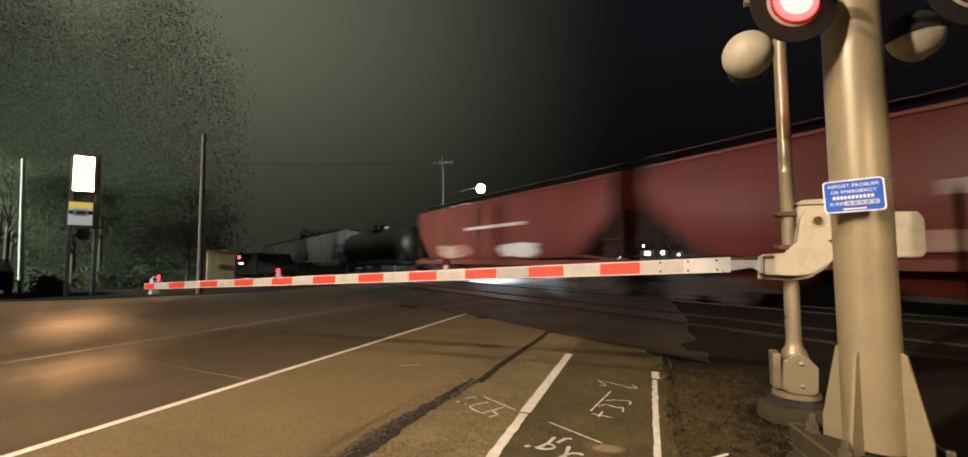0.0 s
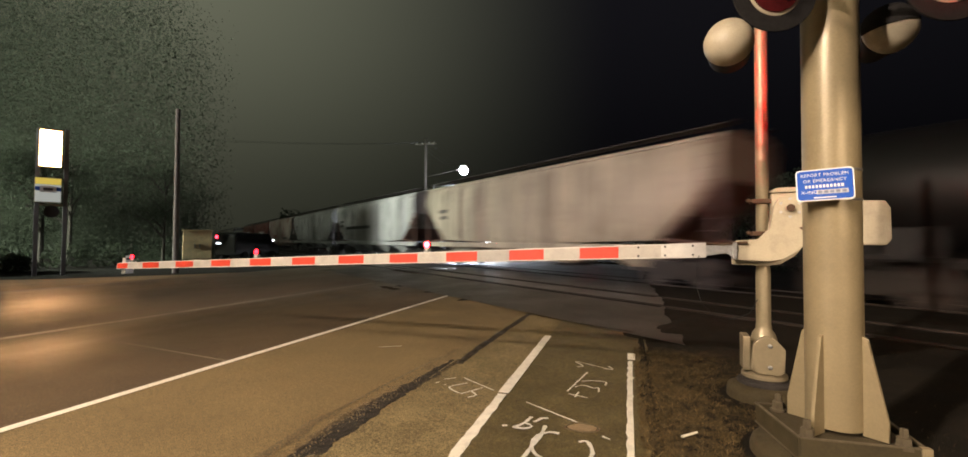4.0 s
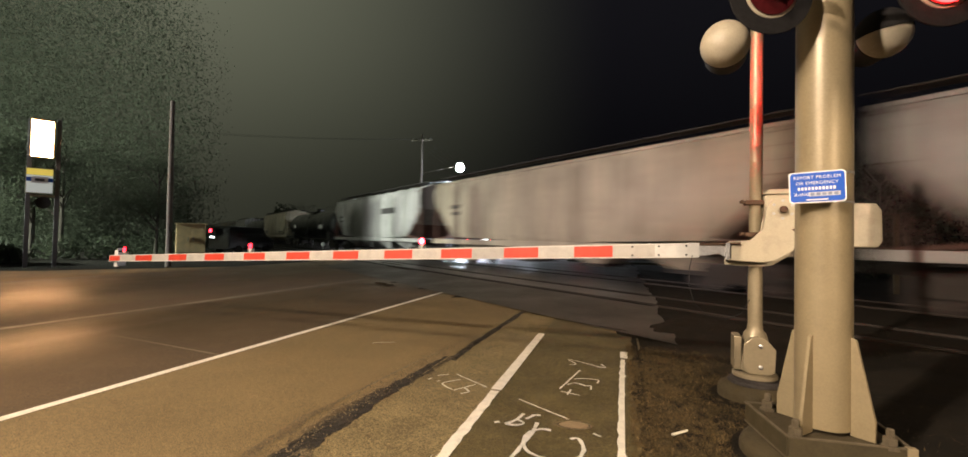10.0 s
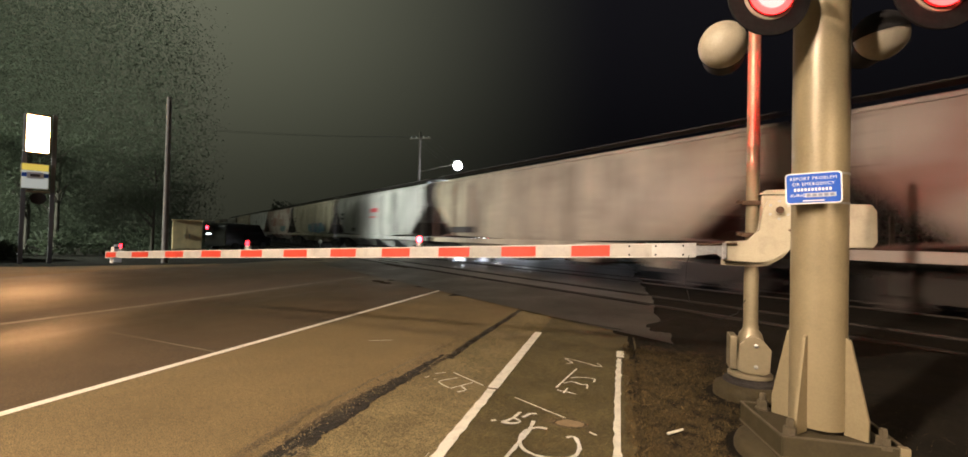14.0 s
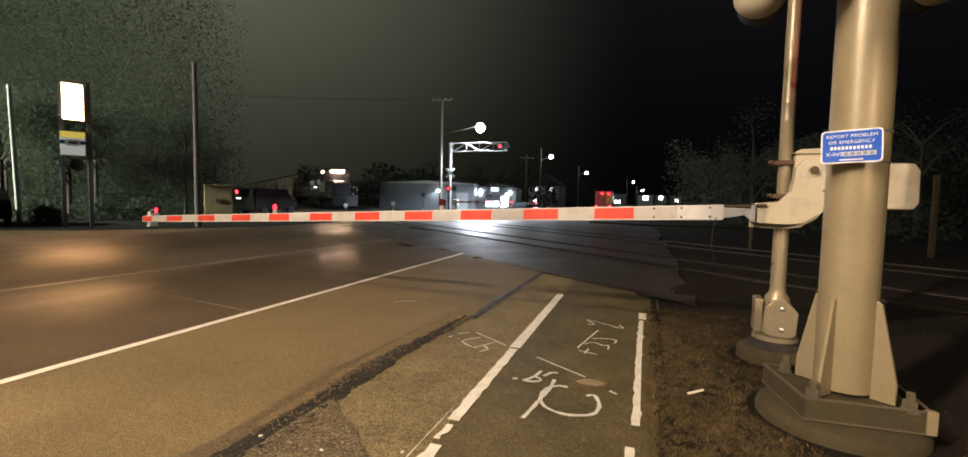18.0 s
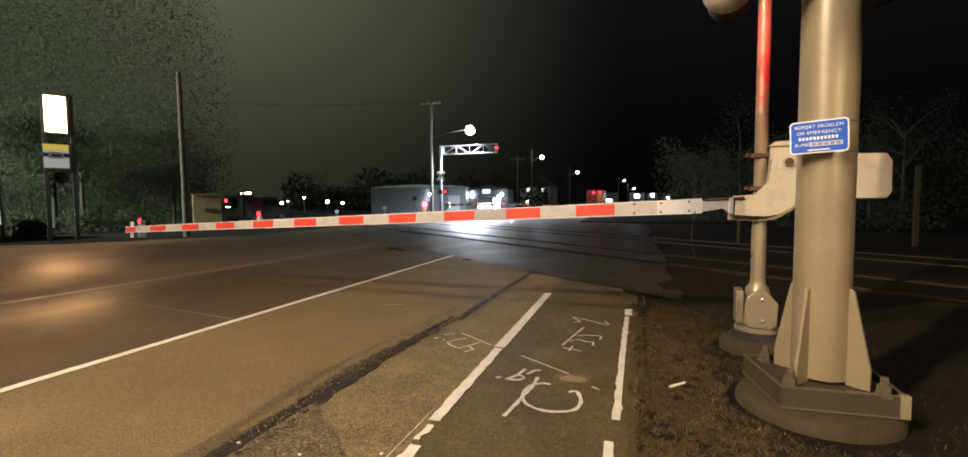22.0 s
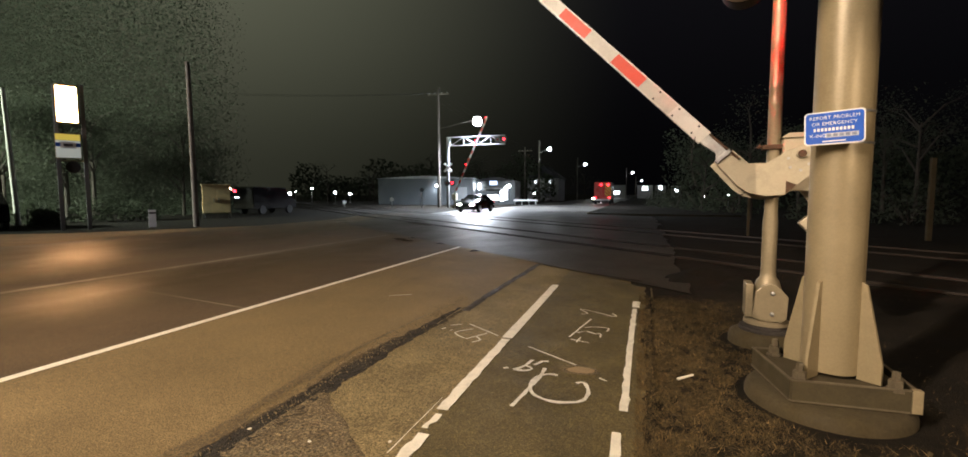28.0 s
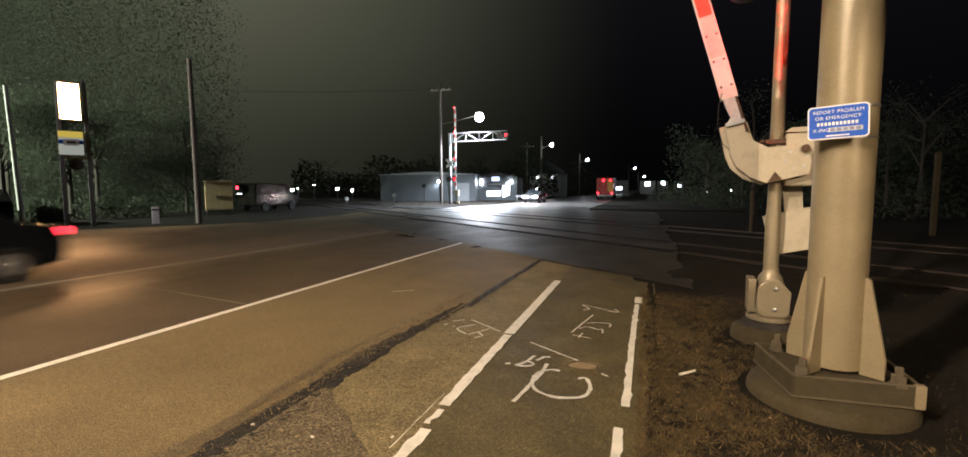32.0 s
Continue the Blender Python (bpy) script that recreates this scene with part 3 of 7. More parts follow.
def rails_and_ties():
    for k, d in enumerate((TRACK_NEAR, TRACK_FAR)):
        s_right = (0.9 - TN.x * d) / TT.x      # right end of the crossing
        s_left = (-16.9 - TN.x * d) / TT.x
        for s0, s1, nm in ((-90, s_right, "right"), (s_left, 330, "left")):
            bed = []
            bm = bmesh.new()
            for s in span(s0, s1, 3.0):
                row = []
                for off, h in ((-2.3, -0.12), (-1.55, 0.02), (-0.75, 0.03), (0.75, 0.03), (1.55, 0.02), (2.3, -0.12)):
                    p = TN * (d + off) + TT * s
                    row.append(bm.verts.new((p.x, p.y, RAIL_Z - 0.10 + h)))
                bed.append(row)
            for r0, r1 in zip(bed, bed[1:]):
                for i in range(5):
                    bm.faces.new((r0[i], r0[i + 1], r1[i + 1], r1[i]))
            tagged(obj("ballast_bed", bm, M_BALLAST), "grey crushed stone ballast under the railway track", "ballast", kind="structure")
        for off in (-0.7175, 0.7175):
            bm = bmesh.new()
            p0, p1 = TN * (d + off) + TT * -90, TN * (d + off) + TT * 330
            mm = Matrix.Translation(p0) @ Matrix.Rotation(math.atan2(TT.y, TT.x), 4, "Z")
            add_prism(bm, [(-0.036, 0.0), (0.036, 0.0), (0.036, -0.03), (0.012, -0.045), (0.012, -0.13), (0.07, -0.15), (-0.07, -0.15), (-0.012, -0.13), (-0.012, -0.045), (-0.036, -0.03)],
                      0, 420, mm @ Matrix.Rotation(radians(-90), 4, "Z") @ Matrix.Translation((0, 0, RAIL_Z + 0.03)))
            tagged(obj("rail", bm, M_RAIL), "worn steel rail with a polished top", "rail", "rails of the crossing", "structure")
            for side in (-0.105, 0.115):
                bm = bmesh.new()
                s_r, s_l = (0.75 - TN.x * (d + off)) / TT.x, (-16.9 - TN.x * (d + off)) / TT.x
                add_box(bm, s_r, s_l, -0.06, 0.06, -0.02, 0.024 + RAIL_Z, Matrix.Translation(TN * (d + off + side)) @ Matrix.Rotation(math.atan2(TT.y, TT.x), 4, "Z"))
                tagged(obj("flangeway_strip", bm, M_RUBBER), "black rubber strip beside a rail in the road", "strip", "strips beside the rails", "structure")


rails_and_ties()


def ties():
    bm = box(-0.115, 0.115, -1.28, 1.28, -0.14, 0.0, 0.012)
    me = obj("railway_tie", bm, M_TIE)
    tagged(me, "dark creosoted timber railway tie bedded in ballast", "railway tie", "ties under the tracks")
    rz = Matrix.Rotation(math.atan2(TT.y, TT.x), 4, "Z")
    first = True
    for d in (TRACK_NEAR, TRACK_FAR):
        s_right = (0.9 - TN.x * d) / TT.x
        s = s_right - 0.45
        for i in range(34):
            p = TN * d + TT * (s - 0.52 * i)
            m = Matrix.Translation((p.x, p.y, RAIL_Z - 0.045)) @ rz
            if first:
                me.matrix_world = m
                first = False
            else:
                copy_thing(me, m)


ties()

M_SEAMDARK = material("darker_asphalt", (0.098, 0.071, 0.035), 0.6, vary=0.4, scale=2, fine=40, bump=0.25, bump_scale=180, stain=0.4, stain_scale=1.5, speck=95)
# ---- road markings ----
MARK = 0.021


def mark(name, pts, width, label, mat=M_ROADPAINT, jag=0.0, lift=MARK, seed=1, ragged=(1, 1), freq=4.0, taper=False, step=0.05):
    return structure(obj(name, ribbon(pts, width, lift, jag, step, seed, ragged, freq, taper), mat), label)


mark("edge_line", [(-4.72, -10), (-4.72, 15.2)], 0.105, "solid white edge line along the lane", lift=0.006)
mark("lane_line", [(-1.195, 4.42), (-1.21, 7.3)], 0.12, "white bicycle lane line with chipped edges", jag=0.012, seed=3)
mark("lane_line", [(-1.18, 2.78), (-1.185, 2.9), (-1.195, 4.38)], 0.12, "white bicycle lane line with chipped edges", jag=0.035, seed=33, freq=7)
mark("lane_line", [(-1.15, -6), (-1.165, 2.46)], 0.135, "white bicycle lane line broken and peeling", jag=0.06, seed=14, freq=6)
mark("lane_line", [(-1.185, 2.52), (-1.19, 2.72)], 0.11, "white bicycle lane line broken and peeling", jag=0.09, seed=15, freq=9)
mark("lane_line", [(-1.262, 2.2), (-1.255, 2.95)], 0.022, "thin peeling strip of white lane paint", jag=0.018, seed=4, freq=7)
mark("verge_line", [(0.03, 6.15), (0.035, 6.5)], 0.105, "worn white line at the edge of the asphalt", jag=0.01, seed=5)
mark("verge_line", [(0.0, 3.15), (0.01, 4.6), (0.03, 6.08)], 0.12, "worn white line at the edge of the asphalt", jag=0.13, seed=6, ragged=(1.1, 0.25), freq=8)
mark("verge_line", [(-0.03, -5), (-0.03, 2.85)], 0.10, "worn white line at the edge of the asphalt", jag=0.07, seed=7, ragged=(1, 0.2), freq=3)


def open_seam():
    """A lumpy trough of tar, soil and grit between the road and the bicycle lane."""
    line = [(-8, -2.2), (1.85, -2.19), (2.2, -2.17), (2.5, -2.15), (2.8, -2.18), (3.2, -2.215), (3.6, -2.215), (4.1, -2.17), (4.7, -2.11), (5.6, -2.06)]
    wide = [(-8, 0.05), (1.85, 0.055), (2.2, 0.1), (2.5, 0.105), (2.72, 0.06), (3.0, 0.085), (3.6, 0.075), (4.3, 0.065), (4.9, 0.05), (5.6, 0.02)]

    def along(table, y):
        for (ya, xa), (yb, xb) in zip(table, table[1:]):
            if ya <= y <= yb:
                return xa + (xb - xa) * (y - ya) / (yb - ya)
        return table[-1][1]

    bm = bmesh.new()
    rows_ = []
    y = 0.3
    while y < 5.5:
        cx = along(line, y) - 0.02
        w = (along(wide, y) + 0.045) * (1 + 0.25 * noise.noise((y * 1.3, 2.2, 0)))
        row = []
        for k in range(11):
            f = k / 10
            e = 0.045 * noise.noise((y * 7, 5.5 * (k > 5), 1)) + 0.03 * noise.noise((y * 23, 5.5 * (k > 5), 4))
            x = cx + (f * 2 - 1) * w + e * abs(f * 2 - 1) * min(1, w / 0.1)
            z = 0.002 + 0.0145 * smooth(f * 1.3 - 0.2) + (0.010 * noise.noise((x * 26, y * 26, 3)) + 0.006 * noise.noise((x * 60, y * 60, 8)) + 0.002) * (1 - (f * 2 - 1) ** 4)
            row.append(bm.verts.new((x, y, zg(x, y) + max(z, 0.0015))))
        rows_.append(row)
        y += 0.022
    for r0, r1 in zip(rows_, rows_[1:]):
        for k in range(10):
            bm.faces.new((r0[k], r0[k + 1], r1[k + 1], r1[k]))
    return bm


structure(obj("joint_seam", open_seam(), M_SEAM), "dark gritty open seam between the road and the bicycle lane")
mark("patch_seam", [(-2.0, 9.45), (-1.05, 8.65), (0.1, 8.0)], 0.07, "dark tar seam at the edge of the newer crossing asphalt", M_TAR, jag=0.03, lift=0.03, seed=9)
mark("faded_line", [(-9.05, 3.0), (-8.85, 7.0), (-8.6, 14.5)], 0.22, "faded pale line in the road", M_FADED, jag=0.05, lift=0.006, seed=10)
mark("transverse_seam", [(-7.6, 4.97), (-4.8, 4.57)], 0.03, "thin pale seam across the lane", M_FADED, lift=0.006, seed=11)
mark("far_stop_line", [(-16.4, 12.3), (-14.2, 14.5)], 0.22, "worn white line at the corner of the side road", M_FADED, lift=0.006, jag=0.05, seed=12)
mark("dash_mark", [(-3.38, 5.82), (-3.1, 5.98)], 0.02, "short white paint tick on the road", M_SPRAY, lift=0.006)


def spray(name, strokes, width, label):
    bm = bmesh.new()
    for i, s in enumerate(strokes):
        if len(s) > 3:                                  # round off the longer strokes
            q = [s[0]] + list(s) + [s[-1]]
            fine = []
            for j in range(1, len(q) - 2):
                for k in range(4):
                    u = k / 4
                    fine.append(tuple(0.5 * (2 * q[j][c] + (q[j + 1][c] - q[j - 1][c]) * u + (2 * q[j - 1][c] - 5 * q[j][c] + 4 * q[j + 1][c] - q[j + 2][c]) * u * u
                                             + (3 * q[j][c] - q[j - 1][c] - 3 * q[j + 1][c] + q[j + 2][c]) * u ** 3) for c in (0, 1)))
            s = fine + [s[-1]]
        b2 = ribbon(s, width, MARK + 0.0006 * i, width * 0.4, 0.03, 20 + i, (1, 1), 14.0)
        me = bpy.data.meshes.new("tmp")
        b2.to_mesh(me)
        b2.free()
        bm.from_mesh(me)
        bpy.data.meshes.remove(me)
    return structure(obj(name, bm, M_SPRAY), label)


spray("survey_mark", [[(-0.6, 5.6), (-0.53, 5.66), (-0.63, 5.85), (-0.21, 5.61), (-0.24, 5.75)],
      [(-0.21, 5.61), (-0.3, 5.61)]], 0.03, "white sprayed survey sign on the asphalt")
spray("survey_mark", [[(-0.46, 5.41), (-0.6, 4.66)],
      [(-0.49, 5.04), (-0.4, 5.09), (-0.25, 5.09), (-0.25, 4.97)],
      [(-0.54, 4.81), (-0.47, 4.9), (-0.36, 4.84), (-0.31, 4.86), (-0.3, 4.73)],
      [(-0.58, 4.58), (-0.39, 4.52)],
      [(-0.49, 4.67), (-0.51, 4.5)]], 0.03, "white sprayed survey characters on the asphalt")
spray("survey_mark", [[(-1.91, 4.65), (-1.81, 4.74)],
      [(-1.95, 4.49), (-1.93, 4.55)],
      [(-1.84, 4.46), (-1.82, 4.49)],
      [(-1.63, 4.6), (-1.76, 4.43), (-1.69, 4.33), (-1.6, 4.27)],
      [(-1.73, 4.76), (-1.3, 4.45)],
      [(-1.58, 4.25), (-1.51, 4.36), (-1.43, 4.5)],
      [(-1.51, 4.36), (-1.42, 4.26), (-1.48, 4.17)]], 0.03, "white sprayed survey characters beside the lane line")
spray("survey_mark", [[(-0.93, 4.23), (-0.43, 3.89)],
      [(-0.22, 3.67), (-0.16, 3.63)]], 0.028, "white sprayed straight line on the asphalt")
spray("survey_mark", [[(-1, 3.63), (-0.96, 3.65)],
      [(-0.91, 3.63), (-0.84, 3.74), (-0.81, 3.89)],
      [(-0.84, 3.74), (-0.77, 3.69), (-0.83, 3.63), (-0.91, 3.63)],
      [(-0.77, 3.78), (-0.72, 3.88), (-0.67, 3.9)]], 0.05, "white sprayed characters on the asphalt")
spray("survey_loop", [[(-0.67, 3.74), (-0.67, 3.54), (-0.7, 3.33), (-0.73, 3.12), (-0.75, 2.98)],
      [(-0.54, 3.62), (-0.63, 3.61), (-0.7, 3.51), (-0.7, 3.33), (-0.63, 3.2), (-0.49, 3.14), (-0.35, 3.18), (-0.28, 3.27), (-0.28, 3.43), (-0.33, 3.54), (-0.38, 3.51)]], 0.05, "white sprayed loop round a brown stain")
mark("wet_seam", [(-1.99, 5.3), (-2.0, 6.3), (-1.98, 7.4), (-1.95, 8.5), (-1.93, 9.4)], 0.17, "wet black tar seam shining in the gutter", M_WETSEAM, jag=0.06, lift=0.0175, seed=31)
mark("pale_seam_edge", [(-1.93, 5.25), (-1.9, 6.0), (-1.87, 7.2), (-1.82, 8.6)], 0.1, "pale worn lip of asphalt along the wet seam", M_SHOULDER, jag=0.06, lift=0.0165, seed=35, freq=5)


def crumbled():
    """Broken, gravelly asphalt inside a curved patch edge beside the seam."""
    edge = [(-3.0, -1.0), (1.5, -1.08), (2.0, -1.27), (2.2, -1.44), (2.42, -1.68), (2.6, -1.94), (2.78, -2.1)]
    bm = bmesh.new()
    rows_ = []
    y = -3.0
    while y < 2.76:
        for (ya, xa), (yb, xb) in zip(edge, edge[1:]):
            if ya <= y <= yb:
                right = xa + (xb - xa) * (y - ya) / (yb - ya)
        right += 0.05 * noise.noise((y * 5, 9.1, 0))
        row = []
        for k in range(25):
            x = -2.16 + (right + 2.16) * k / 24
            z = 0.0185 + 0.005 * noise.noise((x * 14, y * 14, 6)) + 0.004 * noise.noise((x * 45, y * 45, 2)) - 0.004 * (k in (0, 24))
            row.append(bm.verts.new((x, y, max(z, 0.0155))))
        rows_.append(row)
        y += 0.03 if y > 0.8 else 0.2
    for r0, r1 in zip(rows_, rows_[1:]):
        for k in range(24):
            bm.faces.new((r0[k], r0[k + 1], r1[k + 1], r1[k]))
    return bm


structure(obj("broken_asphalt", crumbled(), M_CRUMBLE), "crumbled gravelly brown asphalt beside the gutter seam")
# darker strip left of the gutter seam, tapering towards the crossing
mark("seam_grime", [(-2.36, -8), (-2.42, 2.0), (-2.5, 3.4), (-2.4, 5.0), (-2.2, 6.6)], 0.5, "darker strip of road along the gutter seam", M_SEAMDARK, jag=0.3, lift=0.004, seed=34, freq=0.9, taper=True)
gr = random.Random(21)
gv, gfc = [], []
for i_ in range(1800):
    y_ = gr.uniform(1.2, 6.0)
    x_ = -2.28 + gr.gauss(0, 0.07) + (0.25 * gr.random() if y_ < 2.8 else 0)
    r_ = 0.003 + 0.010 * gr.random() ** 3
    n0_ = len(gv)
    gv += [(x_ - r_, y_, 0.017), (x_ + r_, y_ - r_ * 0.4, 0.017), (x_ + r_ * 0.2, y_ + r_, 0.017), (x_, y_, 0.02 + r_)]
    gfc += [(n0_, n0_ + 1, n0_ + 3), (n0_ + 1, n0_ + 2, n0_ + 3), (n0_ + 2, n0_, n0_ + 3)]
gme = bpy.data.meshes.new("grit")
gme.from_pydata(gv, [], gfc)
gme.materials.append(M_CRUMBLE)
gme2 = bpy.data.meshes.new("pale_grit")
gv2, gf2 = [], []
for i_ in range(260):
    y_ = gr.uniform(1.4, 2.7) if i_ < 190 else gr.uniform(2.0, 7.0)
    x_ = gr.uniform(-2.15, -1.45 - 0.5 * max(0, y_ - 2.0)) if i_ < 190 else gr.uniform(-4.5, -0.1)
    r_ = 0.002 + 0.005 * gr.random() ** 3
    n0_ = len(gv2)
    gv2 += [(x_ - r_, y_, 0.012), (x_ + r_, y_ - r_ * 0.4, 0.012), (x_ + r_ * 0.2, y_ + r_, 0.012), (x_, y_, 0.0175 + r_)]
    gf2 += [(n0_, n0_ + 1, n0_ + 3), (n0_ + 1, n0_ + 2, n0_ + 3), (n0_ + 2, n0_, n0_ + 3)]
gme2.from_pydata(gv2, [], gf2)
gme2.materials.append(M_GRIT)
tagged(new("pale_grit", gme2), "pale grit scattered on the asphalt", "gravel", kind="stuff")
tagged(new("grit", gme), "loose grit and small stones in the gutter seam", "gravel", kind="stuff")
for k_, (x_, y_, l_) in enumerate(((-10.5, 19.6, 2.6), (-7.6, 13.4, 1.2), (-12.5, 22.5, 3.0))):
    mark("damp_patch", [(x_, y_), (x_ + TT.x * -l_, y_ + TT.y * -l_)], 0.5, "dark damp tar patch near the rails", M_TAR, jag=0.2, lift=0.026, seed=40 + k_)


def soft_stain(name, colour, reach):
    """Dust that thins out from the middle to nothing at its uneven rim."""
    m = material(name, colour, 0.85, vary=0.25, scale=12, bump=0.1)
    t = m.node_tree
    b = t.nodes["Principled BSDF"]
    co = t.nodes.new("ShaderNodeTexCoord")
    ln = t.nodes.new("ShaderNodeVectorMath")
    ln.operation = "LENGTH"
    mp = t.nodes.new("ShaderNodeMapping")
    mp.inputs["Scale"].default_value = (1 / reach[0], 1 / reach[1], 1)
    nz = t.nodes.new("ShaderNodeTexNoise")
    nz.inputs["Scale"].default_value, nz.inputs["Detail"].default_value = 9.0, 5.0
    t.links.new(co.outputs["Object"], mp.inputs["Vector"])
    t.links.new(co.outputs["Object"], nz.inputs["Vector"])
    t.links.new(mp.outputs["Vector"], ln.inputs[0])
    k = t.nodes.new("ShaderNodeMath")
    k.operation = "MULTIPLY_ADD"
    k.inputs[1].default_value = 0.7
    t.links.new(nz.outputs["Fac"], k.inputs[0])
    t.links.new(ln.outputs["Value"], k.inputs[2])
    r = t.nodes.new("ShaderNodeMapRange")
    r.interpolation_type = "SMOOTHSTEP"
    for key, v in (("From Min", 0.75), ("From Max", 1.3), ("To Min", 0.85), ("To Max", 0.0)):
        r.inputs[key].default_value = v
    t.links.new(k.outputs[0], r.inputs["Value"])
    t.links.new(r.outputs["Result"], b.inputs["Alpha"])
    return m


spot_bm = bmesh.new()
bmesh.ops.create_circle(spot_bm, cap_ends=True, segments=28, radius=0.24, matrix=Matrix.Diagonal((1.0, 0.7, 1, 1)))
stain_ob = obj("rust_stain", spot_bm, soft_stain("tan_dust", (0.24, 0.175, 0.10), (0.19, 0.13)))
stain_ob.matrix_world = pose(-0.38, 3.77, 0.028)
structure(stain_ob, "soft tan stain of dust on the bicycle lane")

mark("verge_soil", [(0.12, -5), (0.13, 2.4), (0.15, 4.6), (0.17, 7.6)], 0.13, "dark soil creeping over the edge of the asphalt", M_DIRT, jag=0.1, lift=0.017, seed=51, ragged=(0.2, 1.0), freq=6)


def soil_heap(cx, cy, rx, ry, h, turn):
    bm = bmesh.new()
    rows_ = []
    for i in range(13):
        row = []
        for j in range(40):
            a, r = 6.2832 * j / 40, i / 12
            edge = 1 + 0.25 * noise.noise((math.cos(a) * 1.6, math.sin(a) * 1.6, 7.7))
            u, v = rx * r * edge * math.cos(a), ry * r * edge * math.sin(a)
            x, y = cx + u * math.cos(turn) - v * math.sin(turn), cy + u * math.sin(turn) + v * math.cos(turn)
            z = h * (1 - smooth(r)) * (0.75 + 0.5 * noise.noise((x * 3, y * 3, 0))) + 0.02 * noise.noise((x * 11, y * 11, 2)) * (1 - r) - 0.012 * (r > 0.95)
            row.append(bm.verts.new((x, y, zg(x, y) + z)))
        rows_.append(row)
    for r0, r1 in zip(rows_, rows_[1:]):
        for j in range(40):
            bm.faces.new((r0[j], r0[(j + 1) % 40], r1[(j + 1) % 40], r1[j]))
    bmesh.ops.remove_doubles(bm, verts=bm.verts[:], dist=0.0005)
    return bm


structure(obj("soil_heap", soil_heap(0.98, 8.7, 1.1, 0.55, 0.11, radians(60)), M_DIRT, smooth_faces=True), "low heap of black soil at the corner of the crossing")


# ---- signal mast with flashing lights ----
M_SKIRT = material("drab_skirt_paint", (0.048, 0.037, 0.015), 0.7, vary=0.2, scale=6, fine=60, bump=0.15, stain=0.4, stain_scale=4)
M_RIM = material("dull_rim_paint", (0.1, 0.08, 0.05), 0.6, vary=0.25, scale=8, bump=0.1, stain=0.4, stain_scale=6)
MX, MY = 1.35, 3.82
mast = thing("signal_mast", pose(MX, MY, 0, 0, 0, 0), "tall cream steel crossing signal mast with gussets on a concrete base", "signal mast")
part("pole", lathe([(0.171, 0.25), (0.171, 4.0), (0.168, 9.0)], 40), M_MAST, mast, smooth_faces=True)
for ang in (47, 137, 227, 317):
    part("gusset", prism([(0.165, 0.225), (0.305, 0.225), (0.305, 0.36), (0.2, 0.87), (0.165, 0.89)], -0.011, 0.011, pose(0, 0, 0, 0, 0, ang), 0.003), M_MAST, mast)
    p = pose(0, 0, 0, 0, 0, ang) @ Vector((0.375, 0, 0))
    bm = lathe([(0.054, 0.22), (0.054, 0.236), (0.042, 0.24), (0.042, 0.29), (0.024, 0.295), (0.024, 0.34), (0.019, 0.347)], 6, Matrix.Translation(p))
    part("anchor_bolt", bm, M_RIM, mast)
part("base_plate", box(-0.32, 0.35, -0.29, 0.33, 0.19, 0.22, 0.004), M_CONCRETE, mast, "grimy steel base plate")
corner = [(-0.41, 0.32), (-0.315, -0.325), (0.37, -0.285), (0.40, 0.34)]
for k in range(4):
    a, b = Vector((*corner[k], 0)), Vector((*corner[(k + 1) % 4], 0))
    mm = Matrix.Translation(a) @ Matrix.Rotation(math.atan2((b - a).y, (b - a).x), 4, "Z")
    ln = (b - a).length
    brd = part("skirt_board", box(0.004, ln - 0.004, -0.006, 0.006, 0.10, 0.245, 0.0, mm), M_SKIRT, mast, "drab sheet metal skirt of the base plate")
    for zz in (0.243, 0.103):
        part("board_rim", box(0, ln, -0.012, 0.008, zz - 0.005, zz + 0.005, 0.0, mm), M_RIM, brd)
part("end_bracket", box(0.345, 0.40, -0.305, -0.26, 0.1, 0.25, 0.004), M_MAST, mast, "pale bolted end bracket")
found = thing("mast_foundation", pose(MX - 0.02, MY + 0.0, 0), "round weathered concrete foundation under the signal mast", "foundation")
part("concrete_drum", lathe([(0.5, -0.1), (0.5, 0.02), (0.485, 0.06), (0.455, 0.085), (0.0, 0.1)], 48), M_CONCRETE, found, smooth_faces=True)
part("grout_pad", box(-0.31, 0.35, -0.27, 0.32, 0.098, 0.185, 0.01), M_CONCRETE, found)

# sign with rounded corners, bent a little round the mast
SIGN_W, SIGN_H = 0.315, 0.212
ux = Vector((0.30, -0.10, 0)).normalized()
sign = thing("emergency_sign", Matrix(((ux.x, -ux.y, 0, 1.225), (ux.y, ux.x, 0, 3.585), (0, 0, 1, 1.90), (0, 0, 0, 1))) @ pose(0, 0, 0, 0, -2.0, 0),
             "small blue enamel emergency notice with white lettering strapped to the mast", "sign")


def rounded(w, h, r, y0, y1):
    pts = []
    for cx, cz, a0 in ((w / 2 - r, h / 2 - r, 0), (-w / 2 + r, h / 2 - r, 90), (-w / 2 + r, -h / 2 + r, 180), (w / 2 - r, -h / 2 + r, 270)):
        for i in range(6):
            a = radians(a0 + 90 * i / 5)
            pts.append((cx + r * math.cos(a), cz + r * math.sin(a)))
    return prism(pts, y0, y1)


part("rim", rounded(SIGN_W, SIGN_H, 0.024, -0.002, 0.002), M_WHITE, sign, "white rim")
